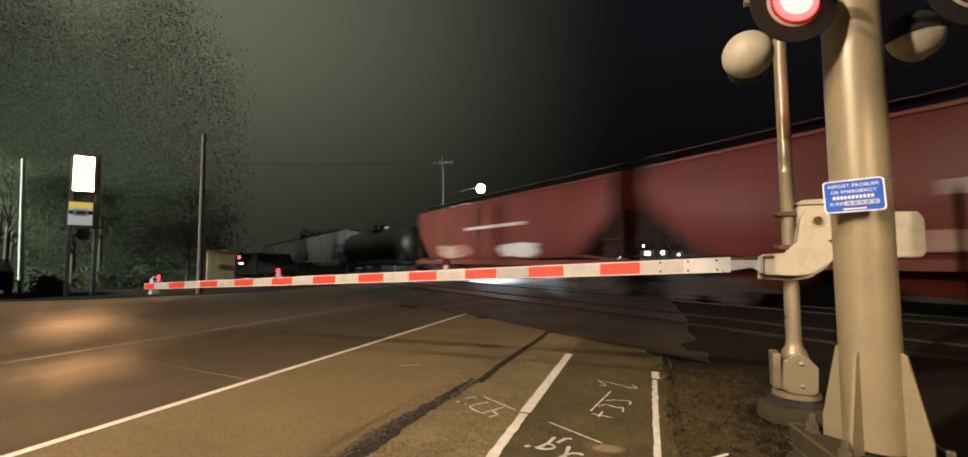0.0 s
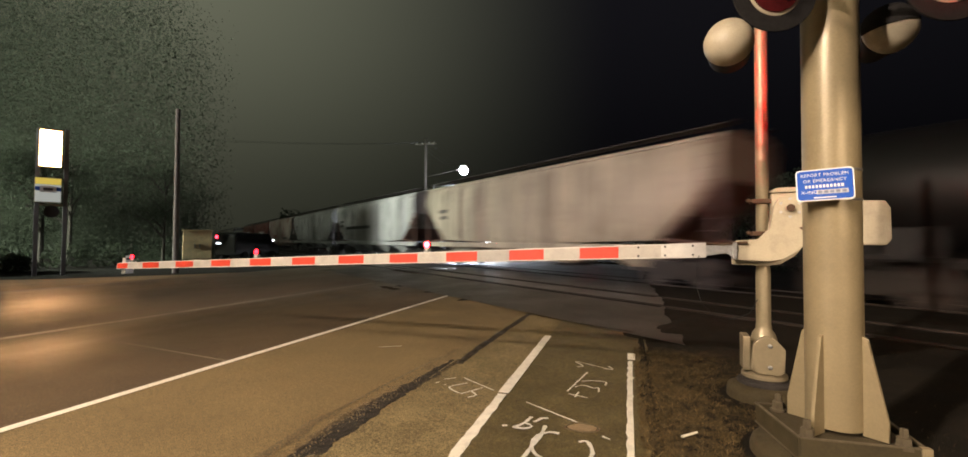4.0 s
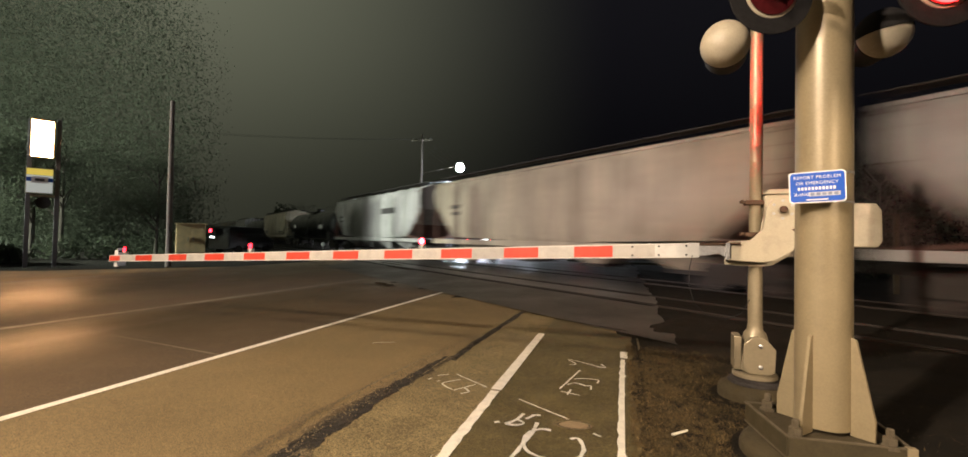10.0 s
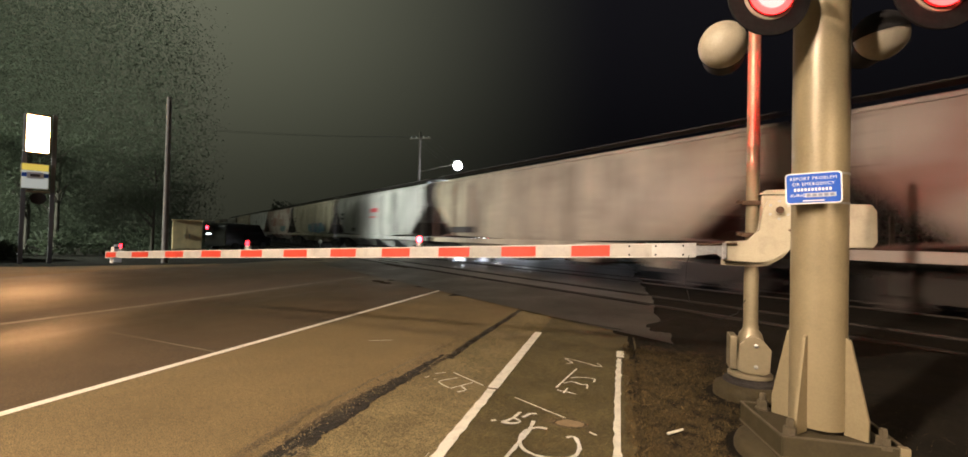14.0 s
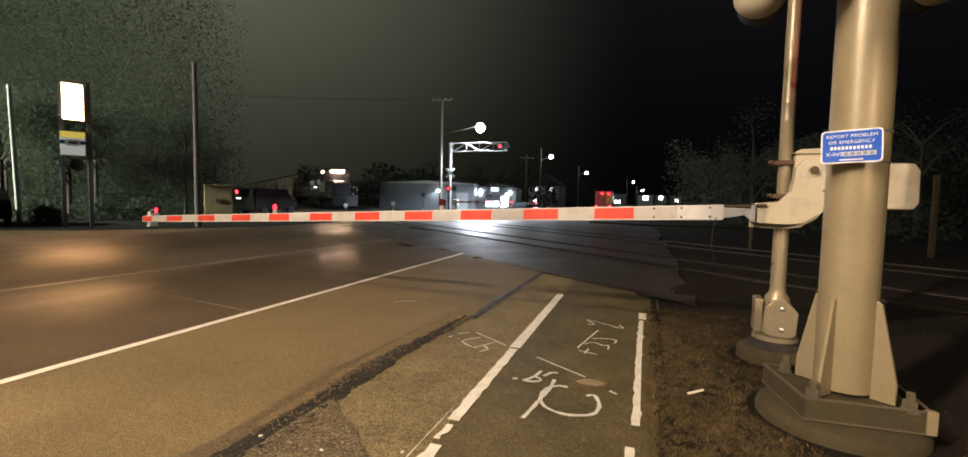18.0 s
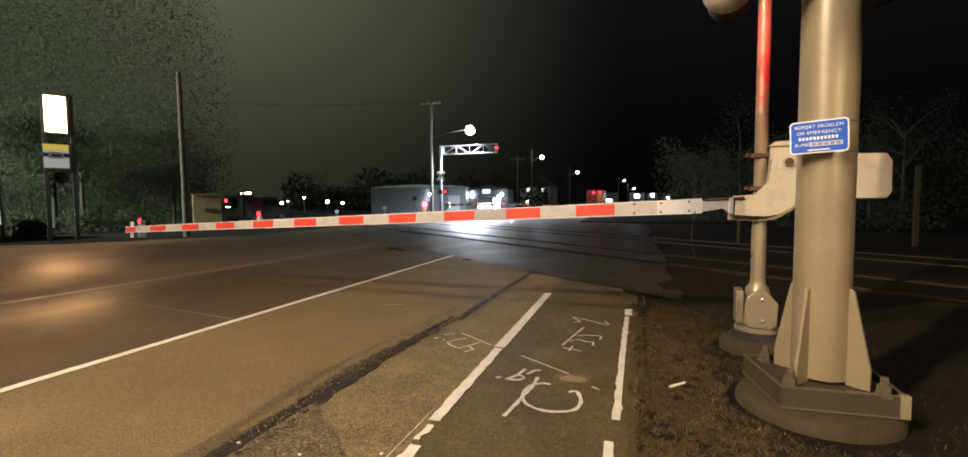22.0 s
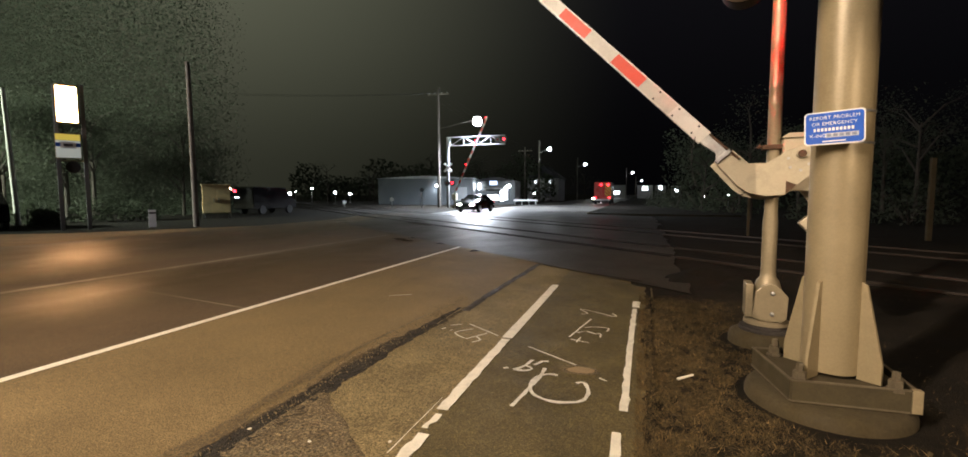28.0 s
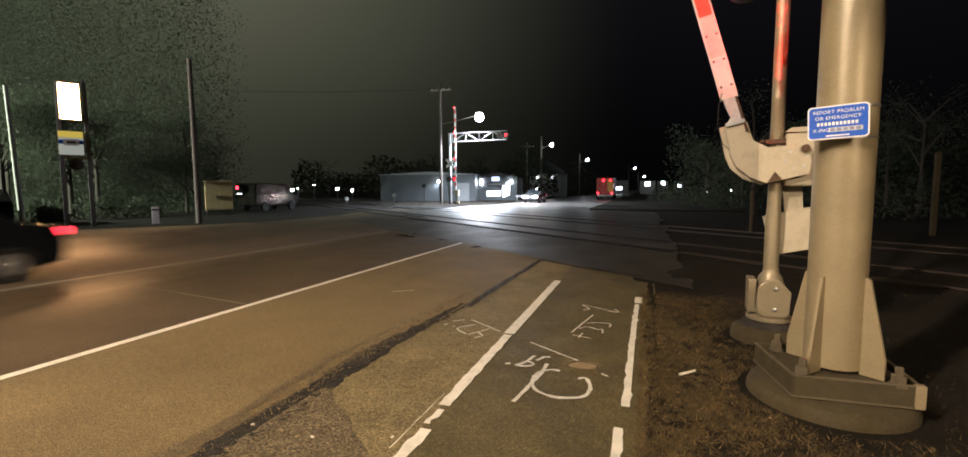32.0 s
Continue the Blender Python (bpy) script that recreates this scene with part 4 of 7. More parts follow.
part("face", rounded(SIGN_W - 0.016, SIGN_H - 0.016, 0.019, -0.0045, -0.0005), M_BLUE, sign, "blue face")


def lettering(text, x, z, size, parent, mat, y=-0.006, align="CENTER", name="lettering", turn=None):
    cu = bpy.data.curves.new(name, "FONT")
    cu.body, cu.size, cu.align_x, cu.align_y, cu.extrude = text, size, align, "CENTER", 0.0006
    cu.space_character = 1.1
    tmp = bpy.data.objects.new("tmp_text", cu)
    scene.collection.objects.link(tmp)
    dg = bpy.context.evaluated_depsgraph_get()
    me = bpy.data.meshes.new_from_object(tmp.evaluated_get(dg))
    bpy.data.objects.remove(tmp)
    me.materials.clear()
    me.materials.append(mat)
    ob = new(name, me)
    ob.parent = parent
    ob.matrix_basis = Matrix.Translation((x, y, z)) @ (turn or pose(0, 0, 0, 90, 0, 0))
    return ob


lettering("REPORT PROBLEM", 0.0, 0.066, 0.0295, sign, M_WHITE)
lettering("OR EMERGENCY", 0.0, 0.028, 0.0295, sign, M_WHITE)
for k in range(11):
    part("number_bar", box(-0.107 + 0.0195 * k, -0.094 + 0.0195 * k, -0.0065, -0.004, -0.019, 0.001), M_WHITE, sign, "small white bar")
M_LABEL = material("grey_white_label", (0.42, 0.44, 0.5), 0.5, bump=0)
lettering("X-ING", -0.085, -0.048, 0.03, sign, M_WHITE)
part("number_label", box(-0.045, 0.125, -0.0065, -0.004, -0.062, -0.034), M_LABEL, sign, "pale number label")
for k in range(5):
    part("number_mark", box(-0.036 + 0.032 * k, -0.014 + 0.032 * k, -0.0075, -0.006, -0.057, -0.039), material("grey_print_%s" % "abcde"[k], (0.2, 0.22, 0.3), 0.5, bump=0), sign, "grey bar")
part("owner_bar", box(-0.06, 0.06, -0.006, -0.004, -0.089, -0.081), M_WHITE, sign, "thin white bar")
for zz in (1.80, 2.005):
    part("strap", lathe([(0.1745, zz), (0.1745, zz + 0.015)], 36), M_GALV, mast, "thin steel strap")


def flasher(name, at, yaw, mother, label, disc=0.275, glowm=None):
    """A round signal head: black disc, hood, lens, white bowl behind. It faces its local -y."""
    head = part(name, lathe([(0.17, 0.0), (0.183, 0.02), (0.183, 0.05), (0.168, 0.115), (0.125, 0.17), (0.055, 0.2), (0.0, 0.207)], 32, pose(0, 0, 0, -90, 0, 0)), M_MECH, mother,
                label, True, pose(*at, 0, 0, yaw))
    part("disc", lathe([(disc, 0.004), (disc + 0.004, 0.01), (disc, 0.018), (0.10, 0.019)], 40, pose(0, 0, 0, -90, 0, 0)), M_DISC, head, "black disc")
    part("lens", lathe([(0.152, -0.012), (0.150, -0.004), (0.152, 0.003)], 32, pose(0, 0, 0, -90, 0, 0)), M_LENS, head, "red lens")
    hood = bmesh.new()
    for i in range(20):
        a0, a1 = radians(10 + 160 * i / 20), radians(10 + 160 * (i + 1) / 20)
        q = [Vector((0.163 * math.cos(a), y, 0.163 * math.sin(a))) for a, y in ((a0, 0.0), (a1, 0.0), (a1, -0.2), (a0, -0.2))]
        hood.faces.new([hood.verts.new(v) for v in q])
    ho = part("hood", hood, M_BLACK, head, "black hood")
    mod = ho.modifiers.new("thick", "SOLIDIFY")
    mod.thickness = 0.004
    bulb = part("bulb", lathe([(0.146, -0.004), (0.14, 0.0), (0.0, 0.001)], 32, pose(0, 0, 0, -90, 0, 0)), glowm or G_RED, head, "red glowing lamp")
    part("bulb_core", lathe([(0.105, -0.012), (0.1, -0.006), (0.0, -0.005)], 28, pose(0, 0, 0, -90, 0, 0)), G_REDCORE, bulb, "white-hot middle of the lamp")
    return head, bulb


FL = [flasher("signal_head", (-0.435, -0.36, 3.20), 14, mast, "round red flashing light with a black disc"),
      flasher("signal_head", (0.43, -0.48, 3.10), 14, mast, "round red flashing light with a black disc"),
      flasher("signal_head", (-0.59, 0.29, 3.12), 168, mast, "white bowl-shaped back of a flashing light", 0.18, G_REDBACK),
      flasher("signal_head", (0.56, 0.5, 3.17), 186, mast, "white bowl-shaped back of a flashing light", 0.18)]
for head_, bulb_ in FL[2:]:
    visor = lathe([(0.158, 0.0), (0.158, -0.22), (0.164, -0.22), (0.166, 0.0)], 32, pose(0, 0, 0, -90, 0, 0))
    bmesh.ops.delete(visor, geom=[f_ for f_ in visor.faces if len(f_.verts) > 4], context="FACES_ONLY")
    part("tunnel_visor", visor, M_BLACK, head_, "black tunnel visor", True)
# thin shell that makes the right bowl darker over its upper half
cap = bmesh.new()
add_lathe(cap, [(0.19, 0.018), (0.19, 0.05), (0.175, 0.118), (0.131, 0.176), (0.06, 0.207), (0.0, 0.214)], 32, pose(0, 0, 0, -90, 0, 0))
bmesh.ops.delete(cap, geom=[f_ for f_ in cap.faces if f_.calc_center_median().z + 0.25 * f_.calc_center_median().x < 0.0 or len(f_.verts) > 4], context="FACES")
part("weather_cap", cap, M_DISC, FL[3][0], "dark shell over the upper half of the bowl", True)
part("crossarm", tube((-0.66, -0.02, 3.42), (0.55, -0.02, 3.36), 0.03), M_ALU, mast, smooth_faces=True)

# ---- gate: stub mast, mechanism and arm ----
GATE = pose(1.26, 5.17, 0, 0, 0, -5.0)
gate = thing("crossing_gate", GATE, "white painted railway crossing gate with a red and white striped arm", "crossing gate")
part("stub_mast", lathe([(0.066, 0.55), (0.066, 1.2), (0.058, 1.3), (0.058, 2.32), (0.0595, 2.325), (0.0595, 2.335), (0.058, 2.34), (0.058, 2.48), (0.0595, 2.485), (0.0595, 2.495), (0.058, 2.5), (0.058, 4.6)], 28),
     M_ALU, gate, smooth_faces=True)
part("junction_base", lathe([(0.2, 0.2), (0.2, 0.23), (0.15, 0.26), (0.14, 0.32), (0.13, 0.5), (0.10, 0.62), (0.07, 0.66), (0.07, 0.7)], 24), M_ALU, gate, smooth_faces=True)
part("anchor_flange", lathe([(0.235, 0.13), (0.24, 0.14), (0.235, 0.165), (0.19, 0.175), (0.19, 0.205), (0.0, 0.21)], 28), M_TRUCKF, gate, "dark grimy flange under the junction base", True)
part("junction_cover", prism([(-0.14, 0.29), (-0.08, 0.255), (0.1, 0.255), (0.14, 0.29), (0.15, 0.5), (0.1, 0.56), (0.06, 0.6), (0.0, 0.62), (-0.06, 0.6), (-0.12, 0.54)], -0.19, -0.14, None, 0.008),
     M_ALU, gate, "domed cover plate")
for zz in (0.33, 0.53):
    part("cover_bolt", lathe([(0.02, 0.0), (0.02, 0.014), (0.012, 0.02)], 10, pose(0.02, -0.188, zz, 90, 0, 0)), M_GALV, gate, smooth_faces=True)
part("junction_box", box(-0.2, -0.13, -0.13, 0.1, 0.27, 0.6, 0.012), M_ALU, gate)
gf = thing("gate_foundation", pose(1.24, 5.17, 0), "round weathered concrete foundation under the gate", "foundation")
part("concrete_drum", lathe([(0.31, -0.1), (0.31, 0.05), (0.295, 0.1), (0.25, 0.13), (0.0, 0.14)], 40), M_CONCRETE, gf, smooth_faces=True)
SX, SZ, AY = 0.195, 1.84, -0.15
part("mechanism_box", box(0.06, 0.52, -0.1, 0.22, 1.5, 2.0, 0.02), M_MECH, gate, "gate mechanism housing")
part("mechanism_lid", prism([(0.04, 2.0), (0.54, 2.0), (0.5, 2.05), (0.1, 2.04)], -0.12, 0.24), M_MECH, gate)
for zz, yy in ((1.92, -0.02), (1.6, -0.02)):
    part("clamp", box(-0.10, 0.09, -0.085, 0.085, zz - 0.022, zz + 0.022, 0.008), M_RUST, gate, "rusty pole clamp")
    part("clamp_bolt", tube((-0.15, -0.07, zz), (-0.06, -0.07, zz), 0.011), M_RUST, gate)
    part("clamp_bolt", tube((-0.13, -0.1, zz + 0.012), (-0.13, 0.02, zz + 0.012), 0.013), M_RUST, gate)
part("shaft_hub", lathe([(0.075, 0.0), (0.075, 0.03), (0.045, 0.035), (0.04, 0.05)], 20, pose(SX, AY - 0.012, SZ, 90, 0, 0)), M_MECH, gate, smooth_faces=True)
part("shaft_end", lathe([(0.034, 0.0), (0.034, 0.02), (0.02, 0.022)], 16, pose(SX, AY - 0.06, SZ, 90, 0, 0)), M_RUST, gate, "rusty shaft end")

# arm assembly; its space has its origin on the shaft, the arm runs to -x
arm = part("gate_arm", prism([(0.16, -0.28), (0.16, 0.06), (0.06, 0.11), (-0.08, 0.10), (-0.13, 0.02), (-0.16, -0.20), (-0.26, -0.305), (-0.45, -0.31), (-0.45, -0.50), (-0.17, -0.51), (-0.06, -0.49), (0.07, -0.40)],
                             -0.035, 0.075, None, 0.006), M_MECH, gate, "white cranked gate bracket", False, pose(SX, AY, SZ))
for a in range(6):
    part("hub_bolt", lathe([(0.014, 0.0), (0.014, 0.012)], 6, pose(0.085 * math.cos(a * 1.047 + 0.5), -0.034, 0.085 * math.sin(a * 1.047 + 0.5), 90, 0, 0)), M_GALV, arm)
part("rear_plate", prism([(0.16, -0.30), (0.16, 0.06), (0.06, 0.11), (-0.08, 0.10), (-0.13, 0.0), (-0.17, -0.24), (-0.28, -0.34), (-0.48, -0.35), (-0.48, -0.54), (-0.17, -0.55), (-0.06, -0.53), (0.07, -0.44)], 0.095, 0.115, None, 0.004),
     M_MECH, arm, "rear plate of the cranked bracket")
for bx_, bz_ in ((-0.41, -0.44), (-0.35, -0.43), (-0.28, -0.42), (-0.1, -0.4)):
    part("spacer_bolt", tube((bx_, 0.06, bz_), (bx_, 0.13, bz_), 0.016), M_GALV, arm)
part("stop_notch", prism([(0.07, -0.19), (0.155, -0.15), (0.155, -0.27)], -0.04, -0.034), M_RUST, arm, "dark rusty slot in the bracket")
DROOP = -0.043


def arm_at(u):
    return -1.556 - u, -0.443 + DROOP * u


def arm_half(u):
    return 0.074 - 0.0021 * (u + 0.83)


def arm_piece(u0, u1, y0, y1, shrink=0.0):
    (x0, z0), (x1, z1) = arm_at(u0), arm_at(u1)
    h0, h1 = arm_half(u0) - shrink, arm_half(u1) - shrink
    return prism([(x1, z1 - h1), (x0, z0 - h0), (x0, z0 + h0), (x1, z1 + h1)], y0, y1)


part("arm_beam", arm_piece(-0.84, 8.42, -0.03, 0.025), M_ARMW, arm, "long white tapered arm")
for k in range(11):
    part("red_stripe", arm_piece(k * 0.8128, min(k * 0.8128 + 0.41, 8.4), -0.0335, 0.0285, 0.012), M_ARMR, arm, "red reflective stripe")
    if k < 10:
        part("white_stripe", arm_piece(k * 0.8128 + 0.41, k * 0.8128 + 0.8128, -0.0325, 0.0275, 0.012), M_ARMG, arm)
part("white_stripe", arm_piece(-0.42, 0.0, -0.0325, 0.0275, 0.012), M_ARMG, arm)
for u in (-0.72, -0.46, -0.2):
    for dz in (-0.045, 0.045):
        x, z = arm_at(u)
        part("arm_bolt", lathe([(0.011, 0.0), (0.011, 0.01)], 8, pose(x, -0.031, z + dz, 90, 0, 0)), M_BLACK, arm)
x, z = arm_at(-0.84)
part("arm_adapter", prism([(x - 0.05, z - 0.06), (x + 0.06, z - 0.05), (x + 0.18, z - 0.02), (x + 0.24, z - 0.075), (x + 0.24, z + 0.06), (x + 0.12, z + 0.05), (x + 0.03, z + 0.07), (x - 0.05, z + 0.06)], -0.02, 0.03, None, 0.004),
     M_GALV, arm, "worn steel breakaway adapter")
part("adapter_arm", tube((x - 0.02, -0.01, z + 0.055), (x + 0.36, -0.06, z + 0.075), 0.012), M_RUST, arm)
part("adapter_plate", box(-0.485, -0.445, -0.06, 0.06, -0.49, -0.33, 0.004), M_GALV, arm)
part("counterweight_arm", prism([(0.1, -0.1), (0.62, -0.16), (0.66, -0.02), (0.1, 0.08)], 0.28, 0.31, None, 0.004), M_MECH, arm)
part("counterweight", prism([(0.46, -0.33), (0.82, -0.33), (0.86, -0.27), (0.86, 0.02), (0.82, 0.09), (0.46, 0.1)], 0.25, 0.34, None, 0.012), M_MECH, arm, "white counterweight plate")
wire = bmesh.new()
add_path(wire, [Vector(p) for p in ((0, 0, 0), (-0.025, 0, -0.12), (-0.03, 0.0, -0.3), (0.02, 0.02, -0.48), (0.14, 0.05, -0.6), (0.3, 0.08, -0.63), (0.45, 0.1, -0.56), (0.52, 0.1, -0.42))], 0.004, 5)
CABLE_AT = Vector((-0.78, -0.04, -0.46))
cable = part("cable", wire, M_BLACK, gate, "thin black cable hanging from the arm", False, pose(SX + CABLE_AT.x, AY + CABLE_AT.y, SZ + CABLE_AT.z))
ARM_LIGHTS = []
for u in (2.32, 5.19, 8.05):
    x, z = arm_at(u)
    zt = z + arm_half(u)
    lt = part("arm_light", lathe([(0.035, 0.0), (0.045, 0.01), (0.045, 0.05), (0.03, 0.06)], 14, pose(x, 0.0, zt)), M_GALV, arm, "small red warning light", True)
    part("lens", lathe([(0.046, -0.016), (0.048, 0.0), (0.046, 0.016)], 16, pose(x, 0, zt + 0.095, -90, 0, 0)), M_LENS, arm, "red lens")
    bulb = part("bulb", lathe([(0.038, -0.02), (0.04, 0.0), (0.038, 0.02)], 16, pose(0, 0, 0, -90, 0, 0)), G_REDARM if u < 4 else G_REDFAR, arm, "red glowing lamp", False, pose(x, 0, zt + 0.095))
    ARM_LIGHTS.append((bulb, x, zt + 0.095))
x, z = arm_at(8.36)
part("tip_plate", box(x - 0.02, x + 0.07, 0.028, 0.034, z - 0.14, z + 0.14, 0.002), M_ARMW, arm)


# ---- the train ----
SPEED, S0 = 23.0, 15.0
TRAIN = []      # (thing, time at which its rear coupling passes s = 15)


def wheelset(truck, x, r=0.45):
    for y in (-0.75, 0.75):
        part("wheel", lathe([(r + 0.03, -0.07), (r + 0.03, -0.045), (r, -0.04), (r - 0.01, 0.06), (0.12, 0.03), (0.1, 0.07)], 20, pose(x, y, r, -90 if y < 0 else 90, 0, 0)), M_WHEEL, truck, smooth_faces=True)


def bogie(car, x, base=1.75):
    t = part("bogie", prism([(x - base / 2 - 0.28, 0.36), (x - base / 2 + 0.2, 0.34), (x - 0.4, 0.24), (x + 0.4, 0.24), (x + base / 2 - 0.2, 0.34), (x + base / 2 + 0.28, 0.36), (x + base / 2 + 0.28, 0.62),
                             (x + 0.35, 0.78), (x - 0.35, 0.78), (x - base / 2 - 0.28, 0.62)], 0.9, 1.02), M_TRUCKF, car, "dark cast bogie frame")
    part("side_frame", prism([(x - base / 2 - 0.28, 0.36), (x - base / 2 + 0.2, 0.34), (x - 0.4, 0.24), (x + 0.4, 0.24), (x + base / 2 - 0.2, 0.34), (x + base / 2 + 0.28, 0.36), (x + base / 2 + 0.28, 0.62),
                              (x + 0.35, 0.78), (x - 0.35, 0.78), (x - base / 2 - 0.28, 0.62)], -1.02, -0.9), M_TRUCKF, t)
    part("bolster", box(x - 0.2, x + 0.2, -1.0, 1.0, 0.5, 0.9, 0.03), M_TRUCKF, t)
    for dx in (-base / 2, base / 2):
        wheelset(t, x + dx)
        part("axle", tube((x + dx, -0.95, 0.45), (x + dx, 0.95, 0.45), 0.08), M_WHEEL, t)


def train_thing(name, label, category, half):
    ob = thing(name, Matrix.Identity(4), label, category, "train of freight cars")
    for sx in (-1, 1):
        part("coupler", box(sx * half - 0.5 if sx > 0 else -half - 0.0, sx * half if sx > 0 else -half + 0.5, -0.14, 0.14, 0.72, 1.0, 0.04), M_TRUCKF, ob)
    return ob


def hopper(paint, length, label, marks=(), end_paint=None, hatches=False, band=None, taper=0.0):
    half = length / 2
    bl = half - 0.55                       # body half length
    car = train_thing("hopper_car", label, "freight car", half)
    secs = []
    for x in (-bl, -bl + 0.35, -bl + 1.0, -bl + 2.1, 0, bl - 2.1, bl - 1.0, bl - 0.35, bl):
        e = (bl - abs(x)) / 2.1
        zb = 1.28 if e >= 1 else 1.45 + (3.15 - 1.45) * (1 - e)
        zb = min(zb, 3.15)
        prof = [(-1.46, zb), (-1.58, zb + 0.3), (-1.61, max(2.6, zb + 0.45)), (-1.57, 4.1), (-1.44, 4.38), (-1.0, 4.58), (0, 4.64)]
        prof = prof + [(-y, z) for y, z in prof[-2::-1]]
        secs.append([(x, y, z) for y, z in prof])
    part("body", loft(secs), paint, car, smooth_faces=True)
    part("roof_edge", box(-bl, bl, -1.5, -1.38, 4.36, 4.47, 0.02), paint, car)
    part("roof_edge", box(-bl, bl, 1.38, 1.5, 4.36, 4.47, 0.02), paint, car)
    if hatches:
        for i in range(8):
            x = -bl + 1.2 + (2 * bl - 2.4) * i / 7
            part("roof_hatch", box(x - 0.62, x + 0.62, -0.55, 0.55, 4.58, 4.78, 0.05), paint, car)
    else:
        part("hatch_cover", loft([[(x, -0.36, 4.58), (x, -0.34, 4.77), (x, 0, 4.83), (x, 0.34, 4.77), (x, 0.36, 4.58)] for x in (-bl + 0.7, 0, bl - 0.7)]), paint, car)
    for sy in (-1, 1):
        part("running_board", box(-bl - 0.1, bl + 0.1, sy * 0.95 - 0.26, sy * 0.95 + 0.26, 4.78, 4.82), M_TRUCKF, car)
        for i in range(7):
            x = -bl + 0.2 + (2 * bl - 0.4) * i / 6
            part("board_post", box(x - 0.02, x + 0.02, sy * 1.1 - 0.02, sy * 1.1 + 0.02, 4.48, 4.78), M_TRUCKF, car)
        part("side_sill", box(-half + 0.35, half - 0.35, sy * 1.5 - 0.06, sy * 1.5 + 0.06, 1.08, 1.32, 0.015), paint, car)
        for i in range(9 if sy > 0 else 0):
            x = -bl + 2.3 + (2 * bl - 4.6) * i / 8
            part("panel_seam", box(x - 0.012, x + 0.012, sy * 1.6 - 0.02, sy * 1.6 + 0.02, 1.4, 4.0), paint, car)
    for i in range(4):
        x = -bl + 3.4 + (2 * bl - 6.8) * i / 3
        w = (2 * bl - 6.8) / 6
        part("outlet_chute", loft([[(x - w, -1.3, 1.3), (x + w, -1.3, 1.3), (x + w, 1.3, 1.3), (x - w, 1.3, 1.3)], [(x - 0.4, -0.55, 0.5), (x + 0.4, -0.55, 0.5), (x + 0.4, 0.55, 0.5), (x - 0.4, 0.55, 0.5)]]), paint, car)
        part("outlet_gate", box(x - 0.45, x + 0.45, -0.75, 0.75, 0.4, 0.52), M_TRUCKF, car)
    ep = end_paint or paint
    for sx in (-1, 1):
        bm = bmesh.new()
        add_box(bm, sx * (half - 0.5) - 0.12, sx * (half - 0.5) + 0.12, -1.5, 1.5, 1.05, 1.3)          # end sill
        add_box(bm, sx * (half - 1.5) - 1.1, sx * (half - 1.5) + 1.1, -0.3, 0.3, 0.75, 1.15)           # centre sill
        part("end_sill", bm, M_TRUCKF, car)
        for sy in (-1, 1):
            bm = bmesh.new()
            add_box(bm, sx * (bl - 0.06) - 0.06, sx * (bl - 0.06) + 0.06, sy * 1.42 - 0.07, sy * 1.42 + 0.07, 1.2, 4.38)
            add_tube(bm, (sx * (bl - 0.1), sy * 1.42, 1.3), (sx * (bl - 1.9), sy * 1.42, 1.5), 0.05)
            add_tube(bm, (sx * (bl - 0.1), sy * 1.42, 3.1), (sx * (bl - 2.0), sy * 1.42, 1.35), 0.05)
            part("corner_post", bm, ep, car)
            bm = bmesh.new()
            for i in range(9):
                z = 1.35 + 0.36 * i
                add_tube(bm, (sx * (bl + 0.03), sy * 1.5, z), (sx * (bl - 0.42), sy * 1.64, z), 0.013, seg=5)
            add_tube(bm, (sx * (bl - 0.42), sy * 1.64, 1.2), (sx * (bl - 0.42), sy * 1.64, 4.56), 0.016, seg=5)
            part("ladder", bm, ep, car)
        part("slope_sheet", loft([[(sx * (bl - 0.3), -1.4, 3.0), (sx * (bl - 0.3), 1.4, 3.0), (sx * (bl - 0.25), 1.4, 3.05), (sx * (bl - 0.25), -1.4, 3.05)],
                                  [(sx * (bl - 2.1), -1.4, 1.35), (sx * (bl - 2.1), 1.4, 1.35), (sx * (bl - 2.05), 1.4, 1.4), (sx * (bl - 2.05), -1.4, 1.4)]]), ep, car, "dull slope sheet of the open end")
        bogie(car, sx * (half - 2.2))
    for x0, x1, z0, z1, mt, lb in marks:
        bm = box(x0, x1, 1.615, 1.632, z0, z1)
        if "graffiti" in lb or "scrawl" in lb or "spots" in lb:
            bm.free()
            cx, cz, rx, rz = (x0 + x1) / 2, (z0 + z1) / 2, (x1 - x0) / 2, (z1 - z0) / 2
            bm = prism([(cx + rx * math.copysign(abs(math.cos(a)) ** 0.5, math.cos(a)) * (1 + 0.22 * noise.noise((a * 2.1, x0, 1))),
                         cz + rz * math.copysign(abs(math.sin(a)) ** 0.5, math.sin(a)) * (1 + 0.5 * noise.noise((a * 3.3, x1, 2)))) for a in [6.2832 * i / 40 for i in range(40)]], 1.615, 1.632)
        part("side_marking", bm, mt, car, lb)
    if band:
        part("side_band", box(-bl + 2.2, bl - 2.2, 1.59, 1.622, 1.36, 2.35), band, car, "darker lower band")
    return car


